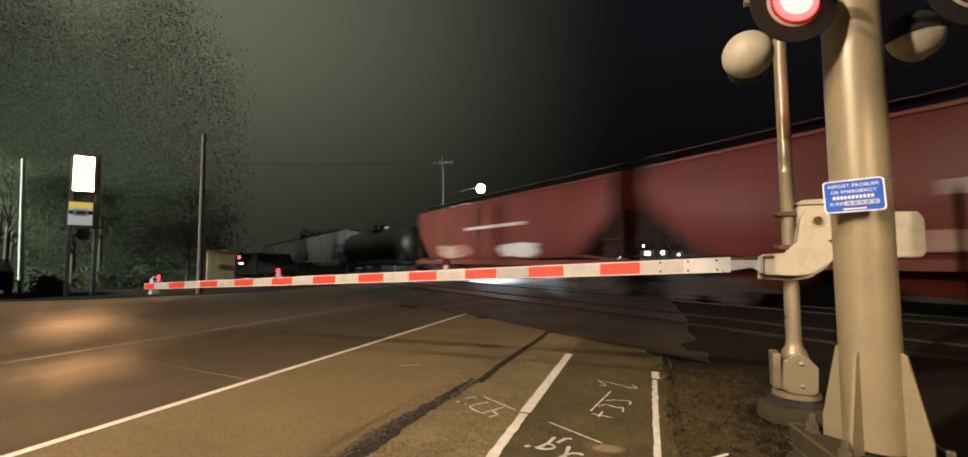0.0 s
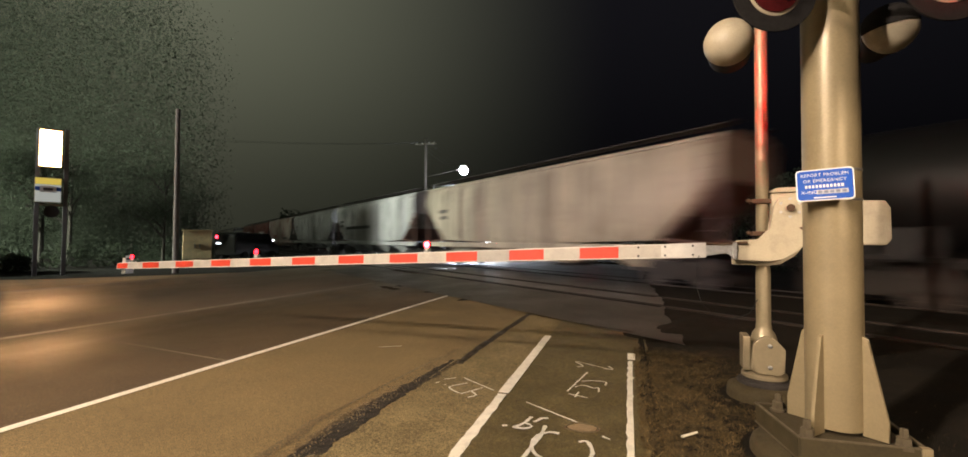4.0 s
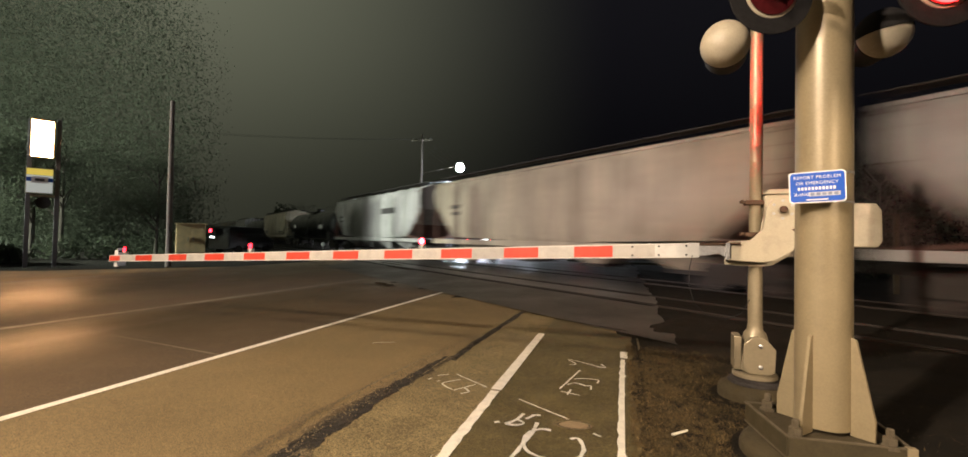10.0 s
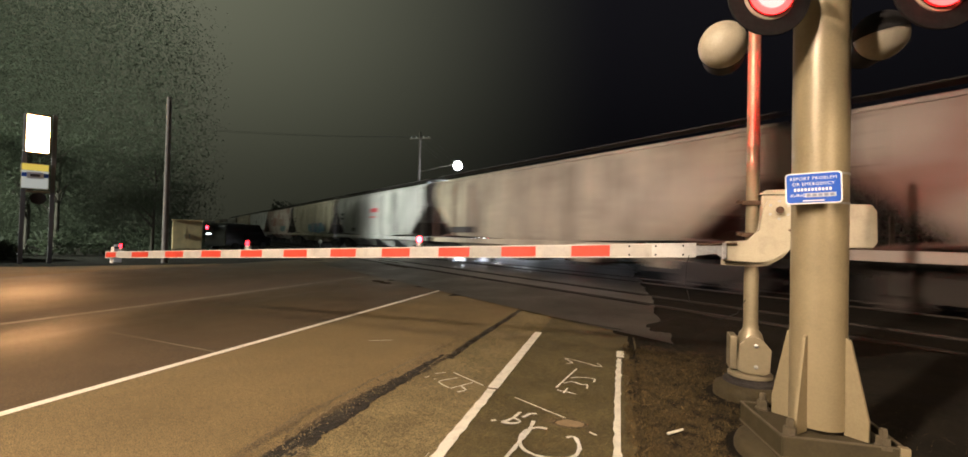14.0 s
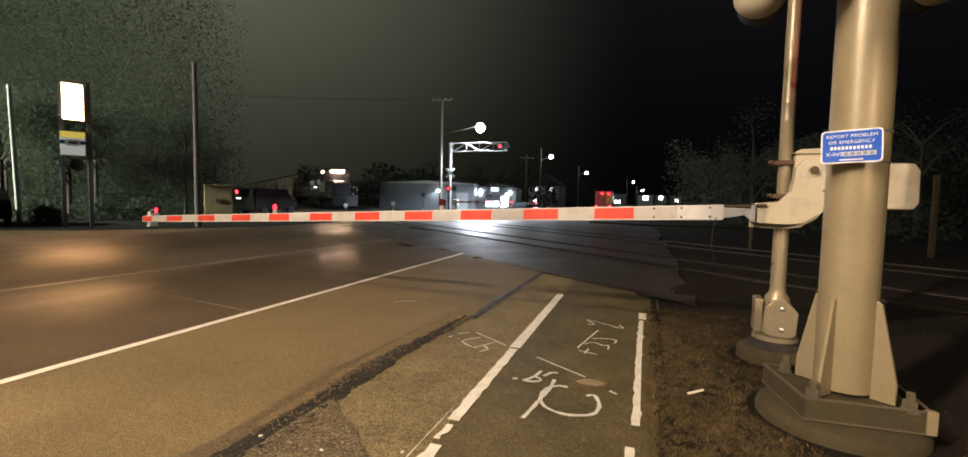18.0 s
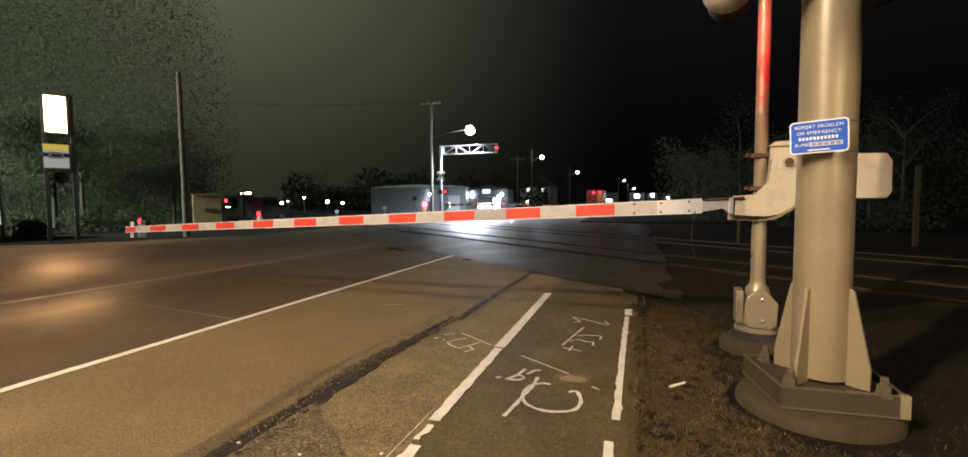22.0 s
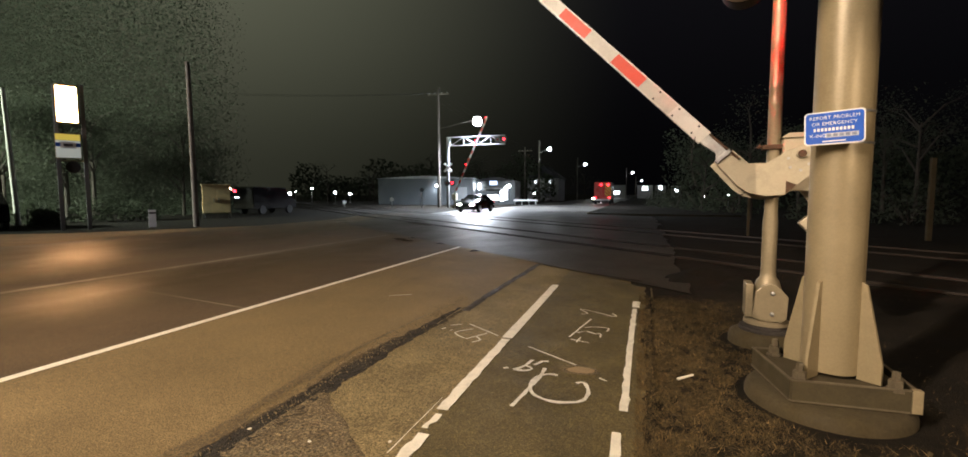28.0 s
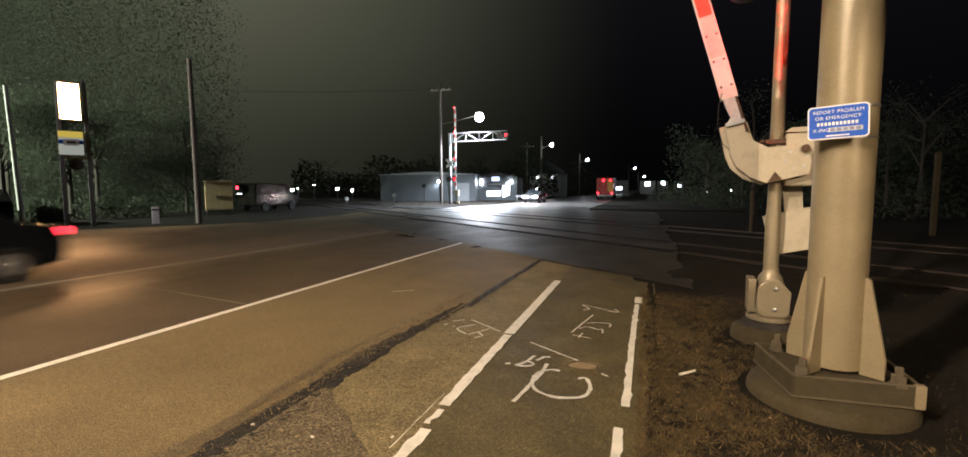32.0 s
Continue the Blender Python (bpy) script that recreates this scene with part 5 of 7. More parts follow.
def tank(length, label, marks=()):
    half = length / 2
    car = train_thing("tank_car", label, "freight car", half)
    bl = half - 0.9
    prof = [(0.0, -bl), (0.7, -bl + 0.08), (1.2, -bl + 0.3), (1.45, -bl + 0.65), (1.5, -bl + 0.95), (1.5, bl - 0.95), (1.45, bl - 0.65), (1.2, bl - 0.3), (0.7, bl - 0.08), (0.0, bl)]
    part("barrel", lathe(prof, 32, pose(0, 0, 2.55, 0, 90, 0)), M_TANK, car, smooth_faces=True)
    part("manway", lathe([(0.4, 0), (0.4, 0.35), (0.36, 0.42), (0, 0.44)], 20, pose(0, 0, 4.0)), M_TANK, car, smooth_faces=True)
    bm = bmesh.new()
    add_box(bm, -1.4, 1.4, -1.0, 1.0, 3.98, 4.02)
    for sx in (-1.4, 1.4):
        for sy in (-1, 1):
            add_tube(bm, (sx, sy, 4.0), (sx, sy, 4.75), 0.02, seg=6)
    for sy in (-1, 1):
        add_tube(bm, (-1.4, sy, 4.75), (1.4, sy, 4.75), 0.02, seg=6)
    part("walkway", bm, M_TRUCKF, car)
    bm = bmesh.new()
    for sx in (-0.22, 0.22):
        add_tube(bm, (sx, 1.58, 1.0), (sx, 1.2, 4.0), 0.02, seg=6)
    for i in range(9):
        add_tube(bm, (-0.22, 1.56 - 0.036 * i, 1.1 + 0.3 * i), (0.22, 1.56 - 0.036 * i, 1.1 + 0.3 * i), 0.014, seg=5)
    part("ladder", bm, M_TRUCKF, car)
    part("underframe", box(-half + 0.5, half - 0.5, -0.3, 0.3, 0.85, 1.15), M_TRUCKF, car)
    for sx in (-1, 1):
        part("saddle", box(sx * (bl - 1.6) - 0.5, sx * (bl - 1.6) + 0.5, -1.3, 1.3, 1.0, 1.75, 0.05), M_TANK, car)
        part("end_platform", box(sx * (half - 0.75) - 0.35, sx * (half - 0.75) + 0.35, -1.45, 1.45, 1.08, 1.16), M_TRUCKF, car)
        bm = bmesh.new()
        for sy in (-1.4, 1.4):
            add_tube(bm, (sx * (half - 0.45), sy, 1.1), (sx * (half - 0.45), sy, 2.2), 0.02, seg=6)
        add_tube(bm, (sx * (half - 0.45), -1.4, 2.2), (sx * (half - 0.45), 1.4, 2.2), 0.02, seg=6)
        part("handrail", bm, M_TRUCKF, car)
        bogie(car, sx * (half - 2.0))
    for x0, x1, z0, z1, mt, lb in marks:
        part("side_marking", box(x0, x1, 1.46, 1.53, z0, z1), mt, car, lb)
    return car


def locomotive(length):
    half = length / 2
    car = train_thing("locomotive", "black diesel locomotive with white trim and a lit roof lamp", "locomotive", half)
    car["group"] = "train of freight cars"
    part("underframe", box(-half + 0.4, half - 0.4, -1.5, 1.5, 1.25, 1.55, 0.03), M_LOCO, car)
    part("long_hood", prism([(-half + 6.4, 1.55), (half - 1.2, 1.55), (half - 1.2, 4.15), (half - 1.5, 4.4), (-half + 6.4, 4.4)], -0.95, 0.95, None, 0.06), M_LOCO, car)
    part("radiator", prism([(half - 6.2, 3.5), (half - 1.6, 3.5), (half - 1.4, 4.2), (half - 1.9, 4.6), (half - 5.9, 4.6)], -1.45, 1.45, None, 0.05), M_LOCO, car, "flared radiator wings")
    part("cab", prism([(-half + 3.9, 1.55), (-half + 6.4, 1.55), (-half + 6.4, 4.45), (-half + 6.0, 4.6), (-half + 4.3, 4.6), (-half + 3.9, 4.4)], -1.5, 1.5, None, 0.06), M_LOCO, car)
    part("nose", prism([(-half + 1.4, 1.55), (-half + 3.9, 1.55), (-half + 3.9, 3.35), (-half + 1.9, 3.2), (-half + 1.4, 2.9)], -1.0, 1.0, None, 0.1), M_LOCO, car)
    for y in (-1.52, 1.5):
        for x in (-half + 4.2, -half + 5.3):
            part("cab_window", box(x, x + 0.85, y, y + 0.02, 3.35, 4.05), M_CARGLASS, car)
    for i in range(5):
        part("trim_stripe", box(-half + 3.95, -half + 6.3, 1.51, 1.53, 2.0 + 0.24 * i, 2.12 + 0.24 * i), M_WHITE, car, "white stripe")
    part("number_panel", box(-half + 8.6, -half + 10.3, 0.96, 0.985, 2.9, 3.55), M_WHITE, car, "white marking on the hood")
    part("number_panel", box(-half + 12.2, -half + 15.0, 0.96, 0.985, 2.9, 3.5), M_WHITE, car, "white marking on the hood")
    for i in range(8):
        part("hood_door", box(-half + 7 + i * 1.25, -half + 8.1 + i * 1.25, 0.955, 0.975, 1.75, 3.3), M_LOCO, car)
    part("fuel_tank", box(-2.6, 2.6, -1.3, 1.3, 0.4, 1.25, 0.1), M_LOCO, car)
    part("step_stripe", box(-half + 0.5, -half + 1.8, 1.5, 1.53, 1.3, 1.5), M_WHITE, car, "white step edge")
    bm = bmesh.new()
    for x in span(-half + 0.6, half - 0.6, 1.6):
        for y in (-1.46, 1.46):
            add_tube(bm, (x, y, 1.55), (x, y, 2.6), 0.02, seg=6)
    for y in (-1.46, 1.46):
        add_tube(bm, (-half + 0.6, y, 2.6), (half - 0.6, y, 2.6), 0.02, seg=6)
    part("handrail", bm, M_WHITE, car)
    part("roof_lamp", box(-half + 3.7, -half + 3.92, -0.7, 0.7, 4.3, 4.55, 0.02), G_TRAINLAMP, car, "bright warm white lamp")
    part("roof_lamp", box(-half + 4.5, -half + 5.0, 1.5, 1.56, 4.24, 4.42, 0.02), G_TRAINLAMP, car, "bright warm white lamp")
    part("marker_lamp", lathe([(0.07, 0), (0.06, 0.05)], 12, pose(-half + 1.9, 0.9, 4.2, -90, 0, 0)), G_REDFAR, car, "red marker lamp")
    part("marker_bracket", tube((-half + 1.9, 0.9, 3.0), (-half + 1.9, 0.9, 4.2), 0.02), M_LOCO, car)
    part("door_lamp", lathe([(0.09, 0), (0.08, 0.04)], 12, pose(-half + 11.3, 1.0, 2.6, -90, 0, 0)), G_LAMPF, car, "small white lamp")
    for sx in (-1, 1):
        bogie(car, sx * (half - 4.2), 3.4)
        part("pilot", box(sx * (half - 0.35) - 0.1, sx * (half - 0.35) + 0.1, -1.45, 1.45, 0.3, 1.3, 0.03), M_LOCO, car)
    return car


P_RED = car_paint("oxide_red_paint", (0.17, 0.028, 0.019), 0.4)
P_CREAM = car_paint("stained_cream_paint", (0.46, 0.39, 0.29), 0.6)
P_GREY = car_paint("grey_freight_paint", (0.33, 0.32, 0.31), 0.45)
P_LGREY = car_paint("light_grey_freight_paint", (0.45, 0.44, 0.43), 0.35)
P_WHITE = car_paint("white_freight_paint", (0.55, 0.53, 0.53), 0.25)
P_TAN = car_paint("tan_freight_paint", (0.45, 0.385, 0.29), 0.35)
P_BROWN = car_paint("grimy_brown_paint", (0.13, 0.06, 0.045), 0.4)
P_BAND = car_paint("dull_grey_band", (0.2, 0.2, 0.21), 0.3)
P_DARKEND = car_paint("dark_end_paint", (0.06, 0.05, 0.045), 0.3)


def graffiti(name, c0, c1, c2, scale):
    m = bpy.data.materials.new(name)
    m.use_nodes = True
    t = m.node_tree
    b = t.nodes["Principled BSDF"]
    b.inputs["Roughness"].default_value = 0.55
    co = t.nodes.new("ShaderNodeTexCoord")
    n_ = t.nodes.new("ShaderNodeTexNoise")
    n_.inputs["Scale"].default_value = scale
    t.links.new(co.outputs["Object"], n_.inputs["Vector"])
    r = t.nodes.new("ShaderNodeValToRGB")
    for i, (pos, c) in enumerate(((0.38, c0), (0.5, c1), (0.62, c2))):
        e = r.color_ramp.elements[i] if i < 2 else r.color_ramp.elements.new(pos)
        e.position, e.color = pos, (*c, 1)
    t.links.new(n_.outputs["Fac"], r.inputs["Fac"])
    t.links.new(r.outputs["Color"], b.inputs["Base Color"])
    return m


P_SPOT = graffiti("patchy_faded_paint", (0.52, 0.45, 0.40), (0.45, 0.36, 0.32), (0.33, 0.18, 0.15), 0.6)
GR_GREEN = graffiti("green_blue_spray", (0.06, 0.1, 0.22), (0.1, 0.22, 0.2), (0.22, 0.14, 0.2), 1.1)
GR_RED = graffiti("red_orange_spray", (0.3, 0.11, 0.085), (0.44, 0.35, 0.3), (0.34, 0.19, 0.14), 0.9)
GR_TEAL = graffiti("teal_spray", (0.1, 0.2, 0.21), (0.18, 0.27, 0.27), (0.09, 0.14, 0.18), 1.3)
PRINT_D = material("dark_stencil_print", (0.05, 0.045, 0.045), 0.6, vary=0.3, scale=3, bump=0)
PRINT_W = material("white_stencil_print", (0.6, 0.58, 0.55), 0.6, vary=0.2, scale=3, bump=0)
PRINT_R = material("red_emblem_print", (0.45, 0.04, 0.05), 0.5, vary=0.2, scale=3, bump=0)

HL = 18.2
SMALL = [(6.4, 7.2, 2.95, 3.15, PRINT_D, "dark stencilled line"), (6.4, 7.1, 2.6, 2.78, PRINT_D, "dark stencilled line")]
# rear times of the couplings, front of the train first
TRAIN_LIST = [
    (-4.0, hopper(P_GREY, HL, "grey covered hopper car")),
    (-3.2, hopper(P_TAN, HL, "tan covered hopper car")),
    (-2.4, hopper(P_GREY, HL, "grey covered hopper car")),
    (-1.6, hopper(P_LGREY, HL, "light grey covered hopper car with a dark end", end_paint=P_DARKEND)),
    (-0.65, tank(20.5, "black tank car with a glossy barrel")),
    (0.18, hopper(P_RED, 18.6, "oxide red covered hopper car with faded lettering", [(-3.5, 2.0, 2.95, 3.1, PRINT_W, "faded white lettering bar"), (-4.5, -1.5, 1.5, 2.1, PRINT_W, "pale scrawl"), (1.5, 5.5, 1.5, 2.2, GR_RED, "pale scrawl")], P_BROWN)),
    (0.97, hopper(P_RED, HL, "oxide red covered hopper car with white lettering", [(-4.5, 1.0, 2.6, 2.9, PRINT_W, "white lettering bar"), (-5.2, -2.0, 1.5, 1.95, PRINT_W, "pale scrawl"), (0.5, 3.5, 1.5, 1.9, GR_RED, "pale scrawl")], P_DARKEND)),
    (1.84, hopper(P_SPOT, 19.2, "patchy cream covered hopper car with rust stains", [(1.5, 4.5, 1.6, 2.2, GR_RED, "reddish scrawl"), (-6.5, -3.5, 1.55, 1.8, PRINT_D, "dark lettering bar")], P_DARKEND)),
    (2.69, hopper(P_GREY, 19.2, "grey weathered covered hopper car", SMALL, P_DARKEND)),
    (3.52, hopper(P_LGREY, HL, "light grey covered hopper car with a dark name bar", [(-0.5, 5.5, 2.35, 2.6, PRINT_D, "dark name bar"), *SMALL], P_BROWN)),
    (4.38, hopper(P_TAN, 19.2, "tan covered hopper car", SMALL, P_BROWN)),
    (5.25, tank(19.2, "black tank car with white lettering", [(3.0, 4.6, 2.2, 2.8, PRINT_W, "white lettering block")])),
    (6.00, hopper(P_WHITE, 17.6, "white covered hopper car with a grey lower band", [], P_BROWN, band=P_BAND)),
    (7.00, tank(22.2, "long black tank car with white markings", [(5.2, 6.6, 2.0, 2.5, PRINT_W, "white lettering block"), (-5.0, -3.6, 2.2, 2.6, PRINT_W, "white lettering block"), (-8.3, -7.4, 1.8, 2.4, PRINT_W, "white placard")])),
    (7.83, hopper(P_TAN, 18.6, "pale tan covered hopper car", [(4.5, 7.0, 1.6, 2.0, PRINT_D, "dark lettering bar"), (-7.0, -4.0, 1.7, 1.9, PRINT_D, "dark lettering bar")], P_TAN)),
    (8.75, tank(20.8, "black tank car with white markings", [(-6.5, -5.2, 2.1, 2.5, PRINT_W, "white lettering block"), (5.6, 6.6, 2.2, 2.7, PRINT_W, "white lettering block")])),
    (9.58, hopper(P_LGREY, 18.6, "light grey covered hopper car with square roof hatches", [(-5.0, -2.6, 3.0, 3.4, PRINT_D, "dark emblem bar"), *SMALL], P_BROWN, hatches=True)),
    (10.48, hopper(P_TAN, 19.6, "pale cream covered hopper car with reddish ends", SMALL, P_BROWN)),
    (11.26, hopper(P_LGREY, 17.9, "light grey covered hopper car with a round dark emblem", [(0.3, 1.2, 2.75, 3.25, PRINT_D, "dark emblem"), (0.3, 1.2, 2.15, 2.65, PRINT_D, "dark emblem")], P_BROWN)),
    (12.03, hopper(P_SPOT, 17.9, "faded covered hopper car with red and teal graffiti", [(-3.0, 4.6, 2.2, 3.3, GR_RED, "red and orange graffiti"), (-5.5, -2.2, 1.5, 2.2, GR_TEAL, "teal graffiti")], P_DARKEND)),
    (12.82, hopper(P_TAN, HL, "cream covered hopper car with green and blue graffiti", [(-6.0, 0.6, 1.45, 2.35, GR_GREEN, "green and blue graffiti"), *SMALL], P_DARKEND)),
    (13.60, hopper(P_LGREY, HL, "light grey covered hopper car with a red emblem", [(-1.3, 0.1, 3.02, 3.3, PRINT_R, "red emblem"), (-0.9, 0.3, 2.62, 2.72, PRINT_R, "red emblem"), (3.4, 4.2, 1.6, 1.9, PRINT_D, "dark lettering bar"), *SMALL], P_DARKEND)),
    (14.44, hopper(P_CREAM, 18.6, "stained tan covered hopper car", [(4.5, 6.8, 1.6, 1.9, PRINT_D, "dark lettering bar")], P_BROWN)),
    (15.32, hopper(P_SPOT, 19.6, "rust-spotted covered hopper car", [(-3.5, 3.5, 2.2, 3.2, GR_RED, "red and brown spots")], P_BROWN)),
    (16.37, locomotive(23.4)),
]
prev_t = -4.8
for t_rear, car in TRAIN_LIST:
    mid = 0.5 * (t_rear + prev_t)
    TRAIN.append((car, mid))
    prev_t = t_rear


# ---- far side of the crossing ----
def red_lamp(parent, at, yaw=0, r=0.15):
    h = part("signal_head", lathe([(r * 0.9, 0.0), (r, 0.05), (r * 0.6, 0.16), (0.0, 0.2)], 20, pose(0, 0, 0, -90, 0, 0)), M_BLACK, parent, "black flashing light", True, pose(*at, 0, 0, yaw))
    part("disc", lathe([(2 * r, 0.01), (2 * r, 0.025)], 28, pose(0, 0, 0, -90, 0, 0)), M_BLACK, h)
    part("lens", lathe([(r * 0.85, -0.02), (r * 0.85, 0.0)], 20, pose(0, 0, 0, -90, 0, 0)), M_LENS, h, "red lens")
    bulb = part("bulb", lathe([(r * 0.8, -0.01), (r * 0.8, 0.01)], 20, pose(0, 0, 0, -90, 0, 0)), G_REDFAR, h, "red glowing lamp")
    return h, bulb


M_DULLGALV = material("weathered_galvanised_steel", (0.15, 0.15, 0.15), 0.6, metal=0.3, vary=0.2, scale=6, bump=0.05)
canti = thing("cantilever_signal", pose(-18.95, 44.1, 0), "galvanised cantilever crossing signal with red lights beside the far lane", "signal mast")
part("pole", lathe([(0.16, 0), (0.15, 7.3)], 20), M_DULLGALV, canti, smooth_faces=True)
for zz in (7.25, 6.4):
    part("boom", tube((0, 0, zz), (6.1, 0, zz), 0.06), M_DULLGALV, canti)
bm = bmesh.new()
for i in range(5):
    x = 0.3 + 1.45 * i
    add_tube(bm, (x, 0, 6.4), (x, 0, 7.25), 0.035, seg=8)
    if i < 4:
        add_tube(bm, (x, 0, 7.25 if i % 2 else 6.4), (x + 1.45, 0, 6.4 if i % 2 else 7.25), 0.035, seg=8)
part("truss", bm, M_DULLGALV, canti)
FAR_FL = [red_lamp(canti, at) for at in ((5.4, -0.15, 6.85), (6.05, -0.15, 6.85), (0.0, -0.35, 2.6), (0.6, -0.3, 2.6))]
bm = bmesh.new()
for a in (45, -45):
    add_box(bm, -0.6, 0.6, -0.02, 0.02, -0.11, 0.11, pose(0.1, -0.25, 4.2, 0, a, 0))
part("crossbuck", bm, M_WHITE, canti, "white crossed boards")
far_gate = thing("far_crossing_gate", pose(-18.2, 44.0, 0), "red and white crossing gate on the far side of the tracks", "crossing gate")
part("stand", lathe([(0.3, 0), (0.3, 0.3), (0.1, 0.32), (0.08, 1.5)], 16), M_ALU, far_gate)
part("mechanism_box", box(-0.25, 0.25, -0.2, 0.2, 0.9, 1.5, 0.03), M_MECH, far_gate)
far_arm = part("gate_arm", box(0.2, 8.6, -0.02, 0.02, -0.085, 0.085), M_ARMW, far_gate, "white arm", False, pose(0, -0.25, 1.25))
for k in range(10):
    part("red_stripe", box(0.6 + 0.81 * k, 1.0 + 0.81 * k, -0.024, 0.024, -0.08, 0.08), M_ARMR, far_arm, "red stripe")
for x in (3.5, 6.0, 8.5):
    part("arm_light", lathe([(0.06, -0.04), (0.06, 0.04)], 12, pose(x, 0, 0.12, -90, 0, 0)), G_REDFAR, far_arm, "small red light")


def street_lamp(at, arm_to, label, glowm, wood=True, r=0.16, head_z=None):
    ob = thing("street_lamp", pose(*at), label, "street lamp", "street lamps along the road")
    hz_ = arm_to[2]
    part("pole", lathe([(0.15, 0), (0.11, hz_ + 1.5)], 14), M_WOOD if wood else M_GALV, ob, smooth_faces=True)
    part("bracket", tube((0, 0, hz_ - 0.6), (arm_to[0], arm_to[1], hz_ + 0.1), 0.035), M_GALV, ob)
    part("lamp_head", box(arm_to[0] - 0.4, arm_to[0] + 0.25, arm_to[1] - 0.16, arm_to[1] + 0.16, hz_ + 0.06, hz_ + 0.2, 0.04), M_GALV, ob)
    part("lamp_glass", lathe([(r * 0.3, -r * 0.95), (r * 0.7, -r * 0.7), (r * 0.95, -r * 0.3), (r, 0.0), (r * 0.95, r * 0.3), (r * 0.7, r * 0.7), (r * 0.3, r * 0.95)], 20, pose(arm_to[0], arm_to[1], hz_)), glowm, ob, "glowing lamp glass", True)
    return ob


street_lamp((-16.8, 78.6, 0), (1.8, 0, 9.1), "street lamp glowing white far along the road", G_LAMPF, r=0.3)
street_lamp((-14.3, 109.3, 0), (1.8, 0, 8.3), "street lamp glowing white far along the road", G_LAMPF, r=0.28)
street_lamp((-4.6, 150, 0), (1.8, 0, 8.0), "street lamp glowing white far along the road", G_LAMPF, r=0.25)
street_lamp((-1.8, 150, 0), (1.8, 0, 5.4), "street lamp glowing white far along the road", G_LAMPF, r=0.25)
street_lamp((11.6, -20.6, 0), (-1.1, 1.2, 9.2), "street lamp with an orange glass at the roadside", glow("amber_glass_glow", (1.0, 0.6, 0.34), 30), r=0.16)
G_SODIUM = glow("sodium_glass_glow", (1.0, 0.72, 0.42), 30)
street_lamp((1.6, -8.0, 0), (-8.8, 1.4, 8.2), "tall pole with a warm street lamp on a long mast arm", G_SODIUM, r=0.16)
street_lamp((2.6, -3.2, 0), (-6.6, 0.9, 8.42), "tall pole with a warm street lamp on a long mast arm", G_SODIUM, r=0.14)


def utility_pole(at, h, label, r=0.14, lean=(0, 0), arms=True, mat=M_WOOD):
    ob = thing("utility_pole", pose(*at, lean[0], lean[1], 0), label, "utility pole", "utility poles")
    part("pole", lathe([(r, 0), (r * 0.72, h)], 14), mat, ob, smooth_faces=True)
    if arms:
        part("crossarm", box(-1.2, 1.2, -0.06, 0.06, h - 0.7, h - 0.58), M_WOOD, ob)
        for x in (-1.0, -0.4, 0.4, 1.0):
            part("insulator", lathe([(0.04, 0), (0.06, 0.06), (0.03, 0.14)], 10, pose(x, 0, h - 0.58)), M_GALV, ob)
    return ob


up = utility_pole((-20.3, 44.8, 0), 12.5, "tall wooden utility pole with a crossarm and a bright street lamp", 0.17, mat=M_BARK)
part("lamp_bracket", tube((0, 0, 8.3), (4.2, 0.4, 9.15), 0.03), M_BARK, up)
part("lamp_head", box(3.8, 4.5, 0.24, 0.56, 9.28, 9.42, 0.04), M_GALV, up)
R_ = 0.42
part("lamp_glass", lathe([(R_ * math.sin(a), -R_ * math.cos(a)) for a in [0.3 + 2.54 * i / 9 for i in range(10)]], 24, pose(4.2, 0.4, 8.9)), G_LAMPW, up, "glowing lamp glass", True)
utility_pole((-19.27, 15.69, 0), 7.39, "plain weathered wooden pole beside the cabinet", 0.13, (0, -0.6), False)
utility_pole((-28.2, 13.6, 0), 6.5, "wooden pole behind the parked car, lamplight painted into its pale colour", 0.12, (0, -3.6), False, M_LITWOOD)
utility_pole((-17.9, 72.9, 0), 9.0, "thin utility pole far along the road", 0.13)


def wire_span(a, b, sag):
    bm = bmesh.new()
    pts = []
    for i in range(13):
        k = i / 12
        p = Vector(a).lerp(Vector(b), k)
        p.z -= sag * 4 * k * (1 - k)
        pts.append(p)
    add_path(bm, pts, 0.005, 4)
    return tagged(obj("overhead_wire", bm, M_BLACK), "thin black overhead wire between poles", "wire", "overhead wires")


for dx in (-1.0, -0.4, 0.4, 1.0):
    wire_span((-20.3 + dx, 44.8, 12.0), (-17.9 + dx, 72.9, 8.5), 0.6)
    wire_span((-20.3 + dx, 44.8, 12.0), (-52 + dx, 18, 10.5), 0.9)

# ---- left corner: sign on two posts, cabinet, bollard ----
ad = thing("pylon_sign", pose(-22.2, 12.62, 0, 0, 0, 61), "two-post roadside sign with a glaring panel over a yellow one", "sign")
for x in (-0.42, 0.42):
    part("post", box(x - 0.07, x + 0.07, -0.07, 0.07, 0, 4.5 + (1.5 if x > 0 else 1.4), 0.01), M_DULLGALV, ad)
part("panel_frame", box(-0.42, 0.29, -0.16, 0.1, 4.38, 5.92, 0.02), M_ALU, ad)
part("lit_panel", box(-0.38, 0.25, -0.175, -0.15, 4.42, 5.84), G_ADWHITE, ad, "glaring white lit panel")
G_ADDIM = glow("dim_panel_glow", (0.75, 0.78, 0.7), 0.35)
